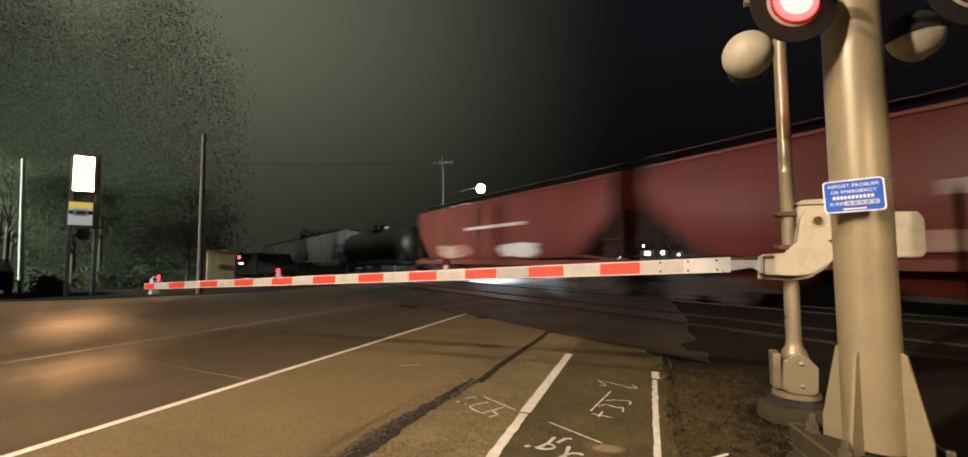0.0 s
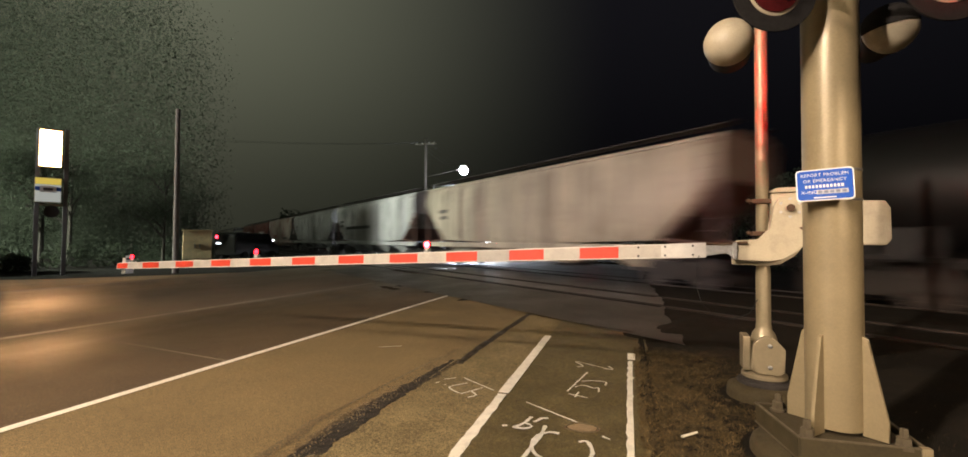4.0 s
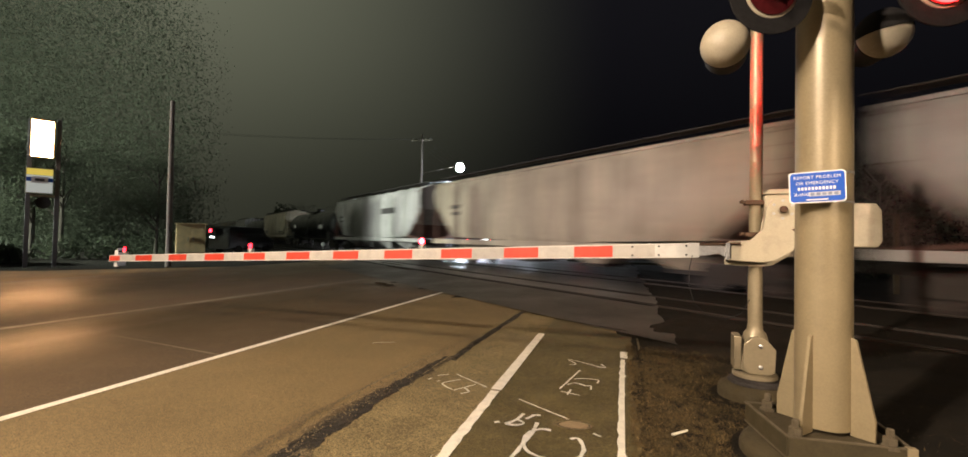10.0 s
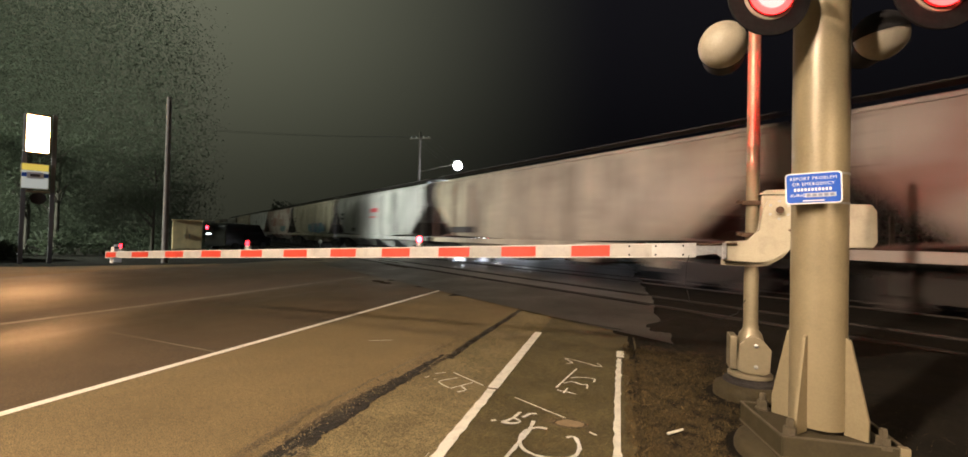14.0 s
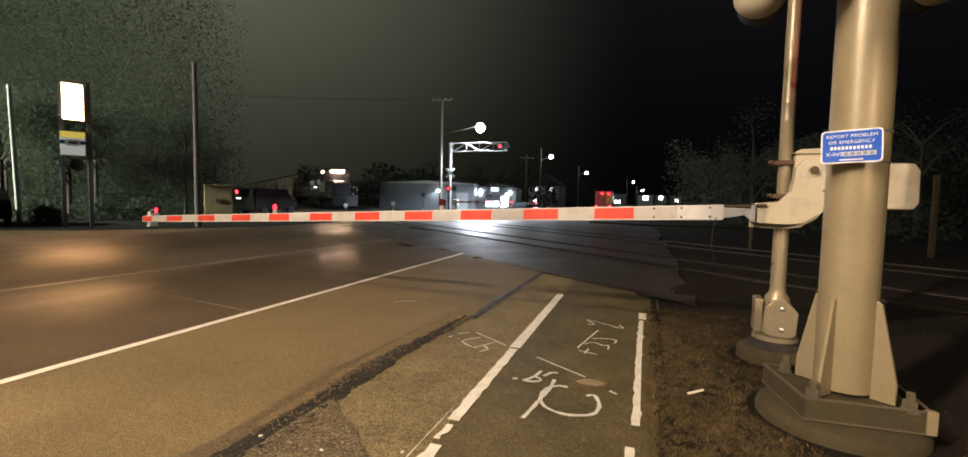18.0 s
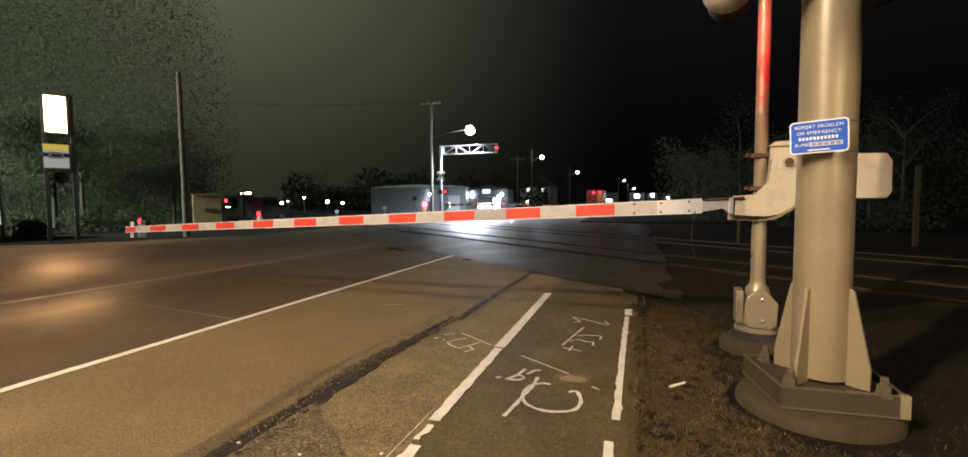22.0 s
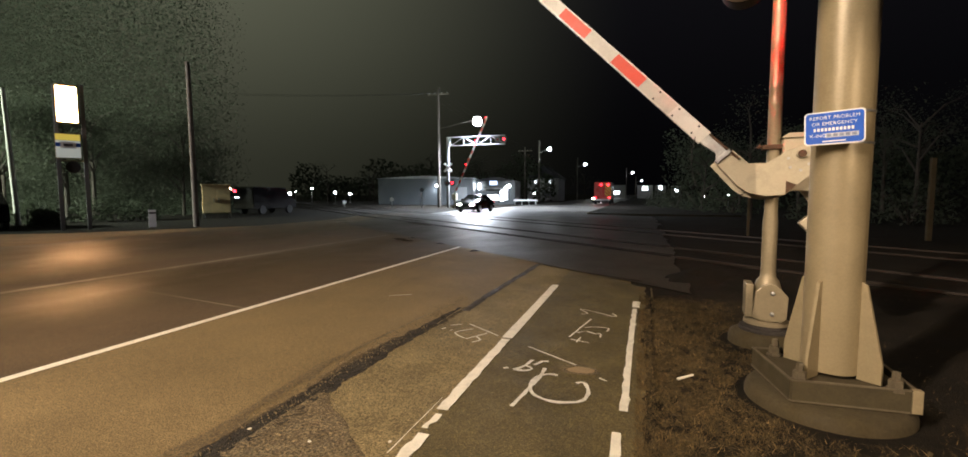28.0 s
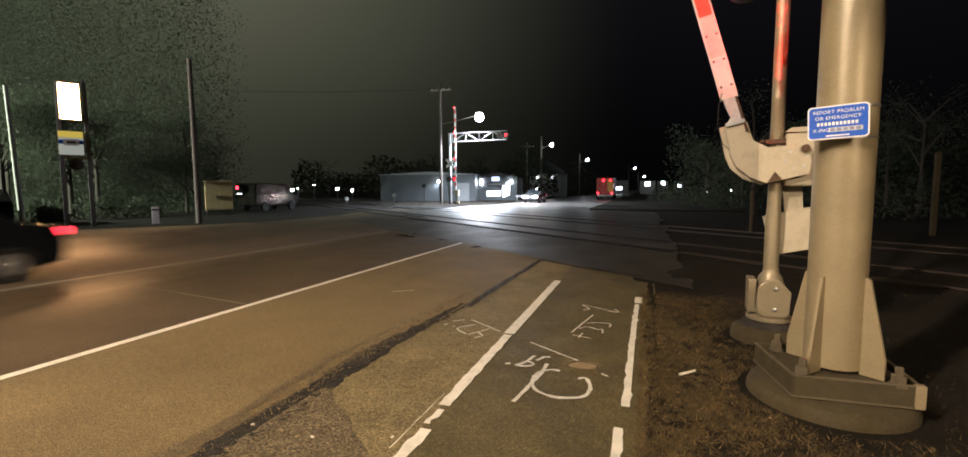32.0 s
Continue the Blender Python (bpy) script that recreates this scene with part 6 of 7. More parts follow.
G_ADYEL = glow("yellow_panel_glow", (0.9, 0.7, 0.12), 0.5)
part("lower_panel", box(-0.5, 0.3, -0.12, 0.06, 2.95, 3.95, 0.01), M_ALU, ad)
part("yellow_strip", box(-0.48, 0.28, -0.135, -0.11, 3.68, 3.93), G_ADYEL, ad, "yellow lit strip")
part("white_field", box(-0.48, 0.28, -0.132, -0.11, 2.98, 3.67), G_ADDIM, ad, "pale lit field")
part("blue_bar", box(-0.48, 0.28, -0.138, -0.128, 3.42, 3.58), M_BLUE, ad, "blue bar")
part("print_plate", box(-0.34, 0.14, -0.145, -0.13, 3.36, 3.62), M_WHITE, ad, "white plate")
part("print_bar", box(-0.24, 0.04, -0.15, -0.14, 3.44, 3.54), PRINT_D, ad, "dark bar")
part("bracket_scroll", lathe([(0.2, -0.02), (0.24, -0.02), (0.24, 0.02), (0.2, 0.02)], 20, pose(0.02, -0.02, 2.6, 90, 0, 0)), M_TRUCKF, ad)
part("cross_rail", box(-0.4, 0.4, -0.04, 0.04, 2.82, 2.9), M_ALU, ad)
cab = thing("signal_cabinet", pose(-25.15, 21.9, 0, 0, 0, 49), "warm-lit metal railway signal cabinet with double doors", "cabinet")
part("body", box(-0.76, 0.76, -0.5, 0.5, 0.3, 2.05, 0.02), M_CABINET, cab)
part("roof", box(-0.82, 0.82, -0.58, 0.56, 2.03, 2.1, 0.015), M_CABINET, cab)
for x in (-0.73, 0.02):
    d_ = part("door", box(x, x + 0.71, -0.525, -0.5, 0.36, 1.98, 0.006), M_CABINET, cab)
    part("handle", box(x + (0.58 if x < 0 else 0.08), x + (0.62 if x < 0 else 0.12), -0.56, -0.525, 1.0, 1.25), M_GALV, d_)
for x in (-0.7, 0.7):
    part("leg", box(x - 0.06, x + 0.06, -0.4, 0.4, 0, 0.3), M_GALV, cab)
boll = thing("marker_post", pose(-20.9, 14.85, 0, 0, 0, 55), "white flat marker post beside the road", "marker post")
part("plate", box(-0.14, 0.14, -0.03, 0.03, 0, 0.78, 0.015), M_WHITE, boll)
part("band", box(-0.13, 0.13, -0.034, -0.03, 0.6, 0.68), PRINT_D, boll, "grey band")
tail = thing("parked_van", pose(-27.2, 28.1, 0, 0, 0, 95), "dark parked vehicle behind the cabinet with one red tail light lit", "car")
part("body", prism([(-2.4, 0.4), (2.4, 0.4), (2.45, 1.0), (1.7, 1.15), (1.1, 2.0), (-2.2, 2.05), (-2.4, 1.9)], -0.85, 0.85, None, 0.06), M_CARBLACK, tail)
part("tail_lamp", box(-2.47, -2.4, 0.6, 0.76, 1.6, 1.82, 0.02), G_TAIL, tail, "red tail light")
part("plate_lamp", box(-2.46, -2.4, 0.35, 0.7, 1.22, 1.3), G_WINDOW, tail, "small white lamp")
for x in (-1.5, 1.5):
    for y in (-0.8, 0.8):
        part("wheel", lathe([(0.33, -0.1), (0.34, 0.0), (0.33, 0.1)], 18, pose(x, y, 0.34, 90, 0, 0)), M_TYRE, tail)


# ---- vehicles ----
def sedan(paint, label, name="sedan", lens=1.0):
    car = thing(name, Matrix.Identity(4), label, "car")
    prof = [(-2.3, 0.45), (-2.33, 0.75), (-2.25, 0.98), (-1.75, 1.04), (-1.1, 1.40), (-0.5, 1.47), (0.25, 1.44), (1.05, 1.05), (1.75, 0.95), (2.2, 0.8), (2.33, 0.55), (2.25, 0.3), (1.9, 0.22), (-1.9, 0.22), (-2.25, 0.3)]
    secs = []
    for y, shrink, drop in ((-0.9, 0.06, 0.14), (-0.86, 0.0, 0.03), (-0.62, 0.0, 0.0), (0.62, 0.0, 0.0), (0.86, 0.0, 0.03), (0.9, 0.06, 0.14)):
        secs.append([(x * (1 - shrink * 0.3), y if z < 1.06 else y * 0.76, z - (drop if z > 0.9 else 0) + (drop * 0.5 if z < 0.3 else 0)) for x, z in prof])
    part("body", loft(secs), paint, car, smooth_faces=True)
    for sy in (-1, 1):
        part("side_window", prism([(-1.45, 1.07), (0.85, 1.07), (0.2, 1.37), (-0.5, 1.4), (-1.0, 1.34)], -0.004, 0.004, Matrix.Translation((0, sy * 0.785, 0)) @ Matrix.Translation((0, 0, 1.05)) @ Matrix.Rotation(radians(sy * 22), 4, "X") @ Matrix.Translation((0, 0, -1.05))), M_CARGLASS, car)
        for x in (-1.42, 1.42):
            w = part("wheel", lathe([(0.2, -0.1), (0.31, -0.1), (0.33, -0.07), (0.33, 0.07), (0.31, 0.1), (0.2, 0.1)], 24, pose(0, 0, 0, 90, 0, 0)), M_TYRE, car, "", True, pose(x, sy * 0.8, 0.33))
            part("rim", lathe([(0.21, -0.09), (0.19, -0.105), (0.05, -0.1), (0.04, -0.11)], 16, pose(0, 0, 0, 90 if sy < 0 else -90, 0, 0) @ pose(0, 0, 0, 180, 0, 0)), M_GALV, w)
        part("headlight", box(2.12, 2.3, sy * 0.55 - 0.11 * lens, sy * 0.55 + 0.11 * lens, 0.64 - 0.06 * lens, 0.64 + 0.06 * lens, 0.03), G_HEAD, car, "lit headlight")
        part("tail_light", box(-2.34, -2.2, sy * 0.68 - 0.2, sy * 0.68 + 0.2, 0.78, 0.93, 0.02), G_TAIL, car, "lit red tail light")
        part("mirror", box(0.62, 0.8, sy * 0.98 - 0.09, sy * 0.98 + 0.09, 1.0, 1.13, 0.03), paint, car)
    part("windscreen", prism([(0.3, 1.415), (1.0, 1.075), (1.02, 1.085), (0.32, 1.43)], -0.6, 0.6), M_CARGLASS, car)
    part("rear_window", prism([(-1.15, 1.375), (-1.65, 1.06), (-1.67, 1.07), (-1.17, 1.39)], -0.6, 0.6), M_CARGLASS, car)
    part("bumper", box(2.2, 2.36, -0.75, 0.75, 0.28, 0.48, 0.04), paint, car)
    part("plate", box(-2.36, -2.33, -0.26, 0.26, 0.55, 0.68), M_WHITE, car, "blank plate")
    part("light_strip", box(-2.345, -2.3, -0.48, 0.48, 0.86, 0.9), G_TAIL, car, "thin red light strip")
    return car


sedan_near = sedan(M_CARBLACK, "black sedan with lit headlights crossing the tracks", lens=1.3)
sedan_near.scale = (0.92, 0.92, 0.92)
sedan_far = sedan(M_CARGREY, "dark grey car with lit headlights far along the road", lens=2.0)
truck = thing("box_truck", pose(-5.2, 70.0, 0, 0, 0, 90), "red truck with red lamps and yellow chevrons on the road", "truck")
part("box", box(-3.0, 3.0, -1.15, 1.15, 0.75, 3.1, 0.05), M_TRUCKRED, truck)
part("cab", prism([(3.1, 0.6), (4.9, 0.6), (4.9, 1.5), (4.5, 2.6), (3.1, 2.6)], -1.1, 1.1, None, 0.05), M_TRUCKRED, truck)
part("bumper", box(-3.15, -3.0, -1.1, 1.1, 0.5, 0.72, 0.02), M_GALV, truck)
for y in (-0.75, 0.2):
    part("warning_lamp", lathe([(0.17, 0.0), (0.13, 0.08)], 16, pose(-3.0, y, 2.75, 0, -90, 0)), G_REDFAR, truck, "glowing red lamp")
for y in (-0.95, 0.95):
    part("tail_lamp", box(-3.06, -3.0, y - 0.12, y + 0.12, 0.85, 1.05), G_TAIL, truck, "red tail light")
for i in range(4):
    part("chevron", box(-3.03, -3.0, -0.6, 0.6, -0.07, 0.07, 0.0, pose(0, -0.75, 1.15 + 0.45 * i, 45, 0, 0)), M_YELLOW, truck, "yellow chevron stripe")
for x in (-2.0, 3.8):
    for y in (-1.0, 1.0):
        part("wheel", lathe([(0.3, -0.14), (0.48, -0.14), (0.5, 0), (0.48, 0.14), (0.3, 0.14)], 20, pose(x, y, 0.5, 90, 0, 0)), M_TYRE, truck)
parked = thing("parked_car", pose(-27.4, 11.6, 0, 0, 0, 165), "black parked car beside the roadside sign", "car")
for nm_, bm_, mt_ in (("body", prism([(-2.3, 0.3), (2.3, 0.3), (2.35, 0.9), (1.4, 1.0), (0.7, 1.55), (-1.2, 1.6), (-2.2, 1.05)], -0.85, 0.85, None, 0.08), M_CARBLACK),
                      ("window", prism([(-1.4, 1.05), (1.0, 1.05), (0.6, 1.42), (-1.0, 1.48)], -0.87, 0.87), M_CARGLASS)):
    part(nm_, bm_, mt_, parked)
for x in (-1.45, 1.45):
    for y in (-0.8, 0.8):
        part("wheel", lathe([(0.2, -0.1), (0.33, -0.1), (0.34, 0), (0.33, 0.1), (0.2, 0.1)], 20, pose(x, y, 0.34, 90, 0, 0)), M_TYRE, parked)


# ---- far buildings ----
wh = thing("warehouse", pose(-25.3, 57.2, 0, 0, 0, 14), "long low blue-grey metal warehouse beyond the crossing", "building")
part("wall", box(-9.0, 4.0, 0.0, 14, 0, 3.55), M_WALLM, wh)
part("roof", prism([(-9.2, 3.55), (4.2, 3.55), (4.2, 3.62), (-2.5, 3.95), (-9.2, 3.62)], -0.25, 14.2), M_ROOF, wh)
bm = bmesh.new()
for i in range(42):
    x = -8.9 + 0.305 * i
    add_box(bm, x - 0.03, x + 0.03, -0.04, 0.0, 0.1, 3.5)
part("siding_ribs", bm, M_WALLM, wh)
part("door", box(1.6, 3.2, -0.06, 0.02, 0, 2.4), M_ROOF, wh, "pale roller door")
part("wall_lamp", box(-1.0, -0.75, -0.45, 0.0, 2.5, 2.7, 0.04), G_LAMPF, wh, "white wall lamp")
lamp("warehouse_lamp", "SPOT", (-26.1, 56.2, 2.45), 260, COOL, 0.1, (-27.3, 57.0, 1.2), 80)
store = thing("corner_store", pose(-19.5, 62.0, 0, 0, 0, 8), "small shop with a bright lit front far beyond the crossing", "building")
part("wall", box(-2.8, 2.8, 0, 7, 0, 3.3), M_WALLM, store)
part("roof", prism([(-3.1, 3.3), (3.1, 3.3), (0, 3.9)], -0.4, 7.2), M_SHINGLE, store)
for x0, x1, z0, z1 in ((-1.45, -0.9, 0.6, 1.3), (-0.8, -0.25, 0.6, 1.3), (-0.15, 0.4, 0.6, 1.35), (0.75, 1.25, 0.5, 2.0), (1.32, 1.75, 0.7, 2.5)):
    w_ = part("window", box(x0, x1, -0.06, -0.01, z0, z1), G_STORE, store, "lit shop window")
    part("frame", box(x0 - 0.05, x1 + 0.05, -0.04, 0.0, z0 - 0.05, z1 + 0.05), M_BLACK, w_)
part("sign_panel", box(-0.75, 0.3, -0.12, -0.02, 2.75, 3.28), glow("pale_blue_panel_glow", (0.6, 0.75, 1.0), 2.2), store, "lit pale blue sign panel")
part("wall_lamp", box(-2.35, -2.1, -0.25, 0.0, 2.2, 2.9, 0.05), G_LAMPF, store, "bright white wall lamp")
part("wall_lamp", box(1.85, 2.1, -0.25, 0.0, 2.4, 2.75, 0.05), G_LAMPF, store, "bright white wall lamp")
part("awning", prism([(-1.0, 2.55), (-0.1, 2.2), (-0.1, 2.1), (-1.0, 2.45)], -0.6, 2.0, pose(0, 0, 0, 0, 0, 90) @ pose(-0.1, -0.7, -0.1)), M_BLACK, store, "dark awning over the shop window")
guard = thing("guard_rail", pose(-14.9, 61.0, 0, 0, 0, 6), "low pale guard rail beside the far road", "guard rail")
part("rail", box(-1.6, 1.6, -0.04, 0.04, 0.5, 0.72, 0.02), M_WHITE, guard)
for x in (-1.4, -0.47, 0.47, 1.4):
    part("post", box(x - 0.05, x + 0.05, 0.04, 0.14, 0, 0.7), M_GALV, guard)
house = thing("house", pose(-19.2, 93.5, 0), "pale two-storey house with small lit windows far along the road", "building")
part("wall", box(-3.2, 3.2, 0, 8, 0, 4.6), M_PLANK, house)
part("roof", prism([(-3.6, 4.6), (3.6, 4.6), (0, 7.2)], -0.4, 8.4), M_SHINGLE, house)
for x in (-1.7, 1.2):
    w_ = part("window", box(x, x + 0.5, -0.06, -0.01, 3.6, 4.2), G_WINDOW, house, "lit window")
    part("frame", box(x - 0.07, x + 0.57, -0.04, 0, 3.53, 4.27), M_WHITE, w_)
w_ = part("window", box(-2.1, -1.5, -0.06, -0.01, 1.4, 2.3), G_WINDOW, house, "lit window")
for i, (x, y, s, z, hh) in enumerate(((-7.5, 150, 1.9, 1.4, 0.8), (1.0, 160, 1.6, 2.6, 1.2), (6.0, 168, 1.1, 2.8, 1.3), (-11.0, 140, 1.4, 0.9, 0.6), (11.5, 175, 1.0, 2.2, 0.9))):
    b_ = thing("roadside_shop", pose(x, y, 0), "low shop with a lit front far down the road", "building", "shops far down the road")
    part("wall", box(-s * 1.5, s * 1.5, 0, 6, 0, 4.2), M_PLANK, b_)
    part("lit_front", box(-s * 0.5, s * 0.5, -0.06, -0.01, z, z + hh), G_STORE, b_, "lit white front")
for i, (x, y, z, s) in enumerate(((-60.6, 68, 1.4, 0.75), (-55.7, 68, 2.4, 0.32), (-50.8, 68, 1.6, 0.7), (-47.7, 68, 1.4, 0.5), (9.6, 60, 1.3, 0.4), (7.0, 60, 1.0, 0.25), (-64.5, 74, 1.9, 0.25), (-41.5, 76, 1.6, 0.25))):
    b_ = thing("yard_lamp", pose(x, y, 0), "small white yard light among the dark trees", "lamp", "yard lights")
    part("post", lathe([(0.05, 0), (0.05, z)], 8), M_GALV, b_)
    part("lamp_glass", box(-s / 3, s / 3, -0.1, 0.1, z, z + s * 0.5, 0.03), G_LAMPF, b_, "white lamp")

for x, y, h_, lb in ((-24.2, 41.7, 1.05, "white round-topped marker beside the far track"), (-21.4, 42.9, 2.0, "small sign post beside the far road"), (-29.8, 41.5, 0.7, "low pale marker beside the far track")):
    b_ = thing("marker_sign", pose(x, y, 0, 0, 0, 25), lb, "sign")
    part("post", box(-0.05, 0.05, -0.03, 0.03, 0, h_), M_GALV, b_)
    part("plate", lathe([(0.22, -0.01), (0.22, 0.01)], 18, pose(0, -0.04, h_ - 0.1, 90, 0, 0)), M_WHITE if h_ < 1.5 else M_BLACK, b_)
island = obj("traffic_island", sheet(span(-3.4, 6.0, 1.0), span(32.5, 90, 2.0), 0.13, lambda x, y: zg(x, y), 0.3), M_DIRT)
structure(island, "raised grass strip beside the far road")
kerb = bmesh.new()
for y in span(33, 89, 1.0)[:-1]:
    add_box(kerb, -3.56, -3.4, y + 0.01, y + 0.99, -0.1, 0.16, None, 0.015)
structure(obj("kerb", kerb, M_CONCRETE), "pale concrete kerb of the far road")
pst = thing("steel_post", pose(8.02, 16.9, 0), "dull grey post standing in the dark verge", "post")
part("post", box(-0.06, 0.06, -0.06, 0.06, 0, 2.5, 0.01), M_CONCRETE, pst)
pst2 = thing("steel_post", pose(3.37, 17.0, 0), "small grey post behind the gate", "post")
part("post", box(-0.04, 0.04, -0.04, 0.04, 0, 1.4, 0.01), M_CONCRETE, pst2)


# ---- trees and verge ----
def tree(at, h, spread, seed, leaves=900, label="dark leafy tree at the edge of the light"):
    rnd = random.Random(seed)
    if abs(at[0] * TN.x + at[1] * TN.y - 11.75) < 9:       # keep the tracks clear
        return None
    ob = thing("tree", pose(*at, 0, 0, rnd.uniform(0, 360)), label, "tree", "trees in the dark")
    bm = bmesh.new()
    tips = []
    top = Vector((rnd.uniform(-0.3, 0.3), rnd.uniform(-0.3, 0.3), h * 0.75))
    add_tube(bm, (0, 0, -0.1), top * 0.5, 0.035 * h * 0.5, 0.024 * h * 0.5, 10)
    add_tube(bm, top * 0.5, top, 0.024 * h * 0.5, 0.01 * h * 0.5, 8)
    for i in range(11):
        k = rnd.uniform(0.3, 0.98)
        a = rnd.uniform(0, 6.28)
        base = top * k
        out = Vector((math.cos(a), math.sin(a), rnd.uniform(0.3, 0.9))) * spread * rnd.uniform(0.6, 1.0) * (1.15 - 0.5 * k)
        mid = base + out * 0.55 + Vector((0, 0, 0.1 * h * rnd.random()))
        end = base + out
        add_tube(bm, base, mid, 0.06, 0.035, 6)
        add_tube(bm, mid, end, 0.035, 0.012, 5)
        tips += [mid, end, base.lerp(end, 0.8)]
        for j in range(3):
            tw = end + Vector((rnd.uniform(-1, 1), rnd.uniform(-1, 1), rnd.uniform(-0.2, 1))) * spread * 0.3
            add_tube(bm, mid.lerp(end, rnd.random()), tw, 0.018, 0.006, 4)
            tips.append(tw)
    part("trunk", bm, M_BARK, ob)
    verts, faces = [], []
    for i in range(leaves):
        c = rnd.choice(tips) + Vector((rnd.gauss(0, 1), rnd.gauss(0, 1), rnd.gauss(0, 0.8))) * spread * 0.17
        s = rnd.uniform(0.03, 0.08)
        a, b = Vector((rnd.gauss(0, 1), rnd.gauss(0, 1), rnd.gauss(0, 1))).normalized(), Vector((rnd.gauss(0, 1), rnd.gauss(0, 1), rnd.gauss(0, 1))).normalized()
        n0 = len(verts)
        verts += [c - a * s, c + b * s * 0.6, c + a * s, c - b * s * 0.6]
        faces.append((n0, n0 + 1, n0 + 2, n0 + 3))
    me = bpy.data.meshes.new("crown")
    me.from_pydata(verts, [], faces)
    me.materials.append(M_LEAF)
    c_ = new("crown", me)
    c_.parent = ob
    return ob


def woods(name, n_, region, label, seed, small=0.15, large=0.55):
    rnd = random.Random(seed)
    verts, faces = [], []
    for i in range(n_):
        c = region(rnd)
        if abs(c.x * TN.x + c.y * TN.y - 11.75) < 8:
            continue
        s = rnd.uniform(small, large)
        a, b = Vector((rnd.gauss(0, 1), rnd.gauss(0, 1), rnd.gauss(0, 1))).normalized(), Vector((rnd.gauss(0, 1), rnd.gauss(0, 1), rnd.gauss(0, 1))).normalized()
        n0 = len(verts)
        verts += [c - a * s, c + b * s * 0.7, c + a * s, c - b * s * 0.7]
        faces.append((n0, n0 + 1, n0 + 2, n0 + 3))
    me = bpy.data.meshes.new(name)
    me.from_pydata(verts, [], faces)
    me.materials.append(M_LEAF)
    return tagged(new(name, me), label, "trees", kind="stuff")


def wood_left(rnd):
    k = rnd.random()
    k = k ** 0.75
    x, y = -30.0 - 43 * k, 27 - 3 * k + rnd.gauss(0, 1.6)
    top = 25.0 + 3.0 * math.sin(x * 0.31) + 1.5 * math.sin(x * 0.83 + 1) - 9 * smooth((x + 40) / 9) + rnd.gauss(0, 2.0)
    return Vector((x, y, top * rnd.random() ** 1.6))


def wood_far(rnd):
    x = rnd.uniform(-110, -16)
    top = 6.0 + 2.0 * math.sin(x * 0.21) + 1.8 * math.sin(x * 0.57 + 2)
    return Vector((x, 92 + rnd.uniform(-6, 6), top * rnd.random() ** 0.7))


def wood_right(rnd):
    k = rnd.random()
    x, y = 4 + 50 * k + rnd.uniform(-2, 2), 58 - 30 * k + rnd.uniform(-4, 4)
    return Vector((x, y, (6.5 + 2 * math.sin(x * 0.5)) * rnd.random() ** 0.7))


woods("woods_left", 420000, wood_left, "dense dark woods behind the roadside sign", 51, 0.04, 0.1)
woods("woods_far", 12000, wood_far, "dark woods beyond the far buildings", 52)
woods("woods_right", 30000, wood_right, "dark woods along the tracks", 53, 0.08, 0.25)
rt = random.Random(5)
spots = [(-31.5, 17.5), (-35, 21), (-33, 15.2), (-30, 23.5), (-38, 17), (-43, 20)]
for i, (x, y) in enumerate(spots):
    tree((x, y, 0), rt.uniform(6.5, 9), rt.uniform(2.0, 3.0), 100 + i, 9000)
for i, (x, y) in enumerate(((-60, 78), (-54, 84), (-48, 76), (-44, 84), (-38, 80), (-33, 74), (-29, 82), (-24, 84), (-66, 70), (-72, 62), (-22, 100), (-30, 98), (-12, 105), (-62, 60), (-56, 66))):
    tree((x, y, 0), rt.uniform(7, 11), rt.uniform(2.4, 3.8), 200 + i, 1400)
for i, (x, y) in enumerate(((6, 30), (10, 36), (14, 31), (5, 44), (9, 50), (17, 42), (22, 34), (27, 30), (7, 62), (12, 70), (8, 85), (20, 55), (31, 40), (36, 33))):
    tree((x, y, 0), rt.uniform(6, 9), rt.uniform(2.4, 3.6), 300 + i, 2600)


def shrub(at, r, seed):
    rnd = random.Random(seed)
    ob = thing("shrub", pose(*at), "dense dark shrub beside the far road", "shrub", "shrubs beside the road")
    bm = bmesh.new()
    for i in range(9):
        a = rnd.uniform(0, 6.28)
        add_tube(bm, (0, 0, 0), (r * 0.7 * math.cos(a), r * 0.7 * math.sin(a), r * rnd.uniform(0.7, 1.3)), 0.03, 0.01, 5)
    part("stem", bm, M_BARK, ob)
    verts, faces = [], []
    for i in range(700):
        a, b = Vector((rnd.gauss(0, 1), rnd.gauss(0, 1), rnd.gauss(0, 1))).normalized(), Vector((rnd.gauss(0, 1), rnd.gauss(0, 1), rnd.gauss(0, 1))).normalized()
        c = Vector((rnd.gauss(0, 1), rnd.gauss(0, 1), rnd.gauss(0, 1))).normalized() * r * rnd.uniform(0.5, 1.05)
        c.z = abs(c.z) * 1.2 + 0.05
        s = rnd.uniform(0.05, 0.13)
        n0 = len(verts)
        verts += [c - a * s, c + b * s * 0.6, c + a * s, c - b * s * 0.6]
        faces.append((n0, n0 + 1, n0 + 2, n0 + 3))
    me = bpy.data.meshes.new("foliage")
    me.from_pydata(verts, [], faces)
    me.materials.append(M_LEAF)
    c_ = new("foliage", me)
    c_.parent = ob


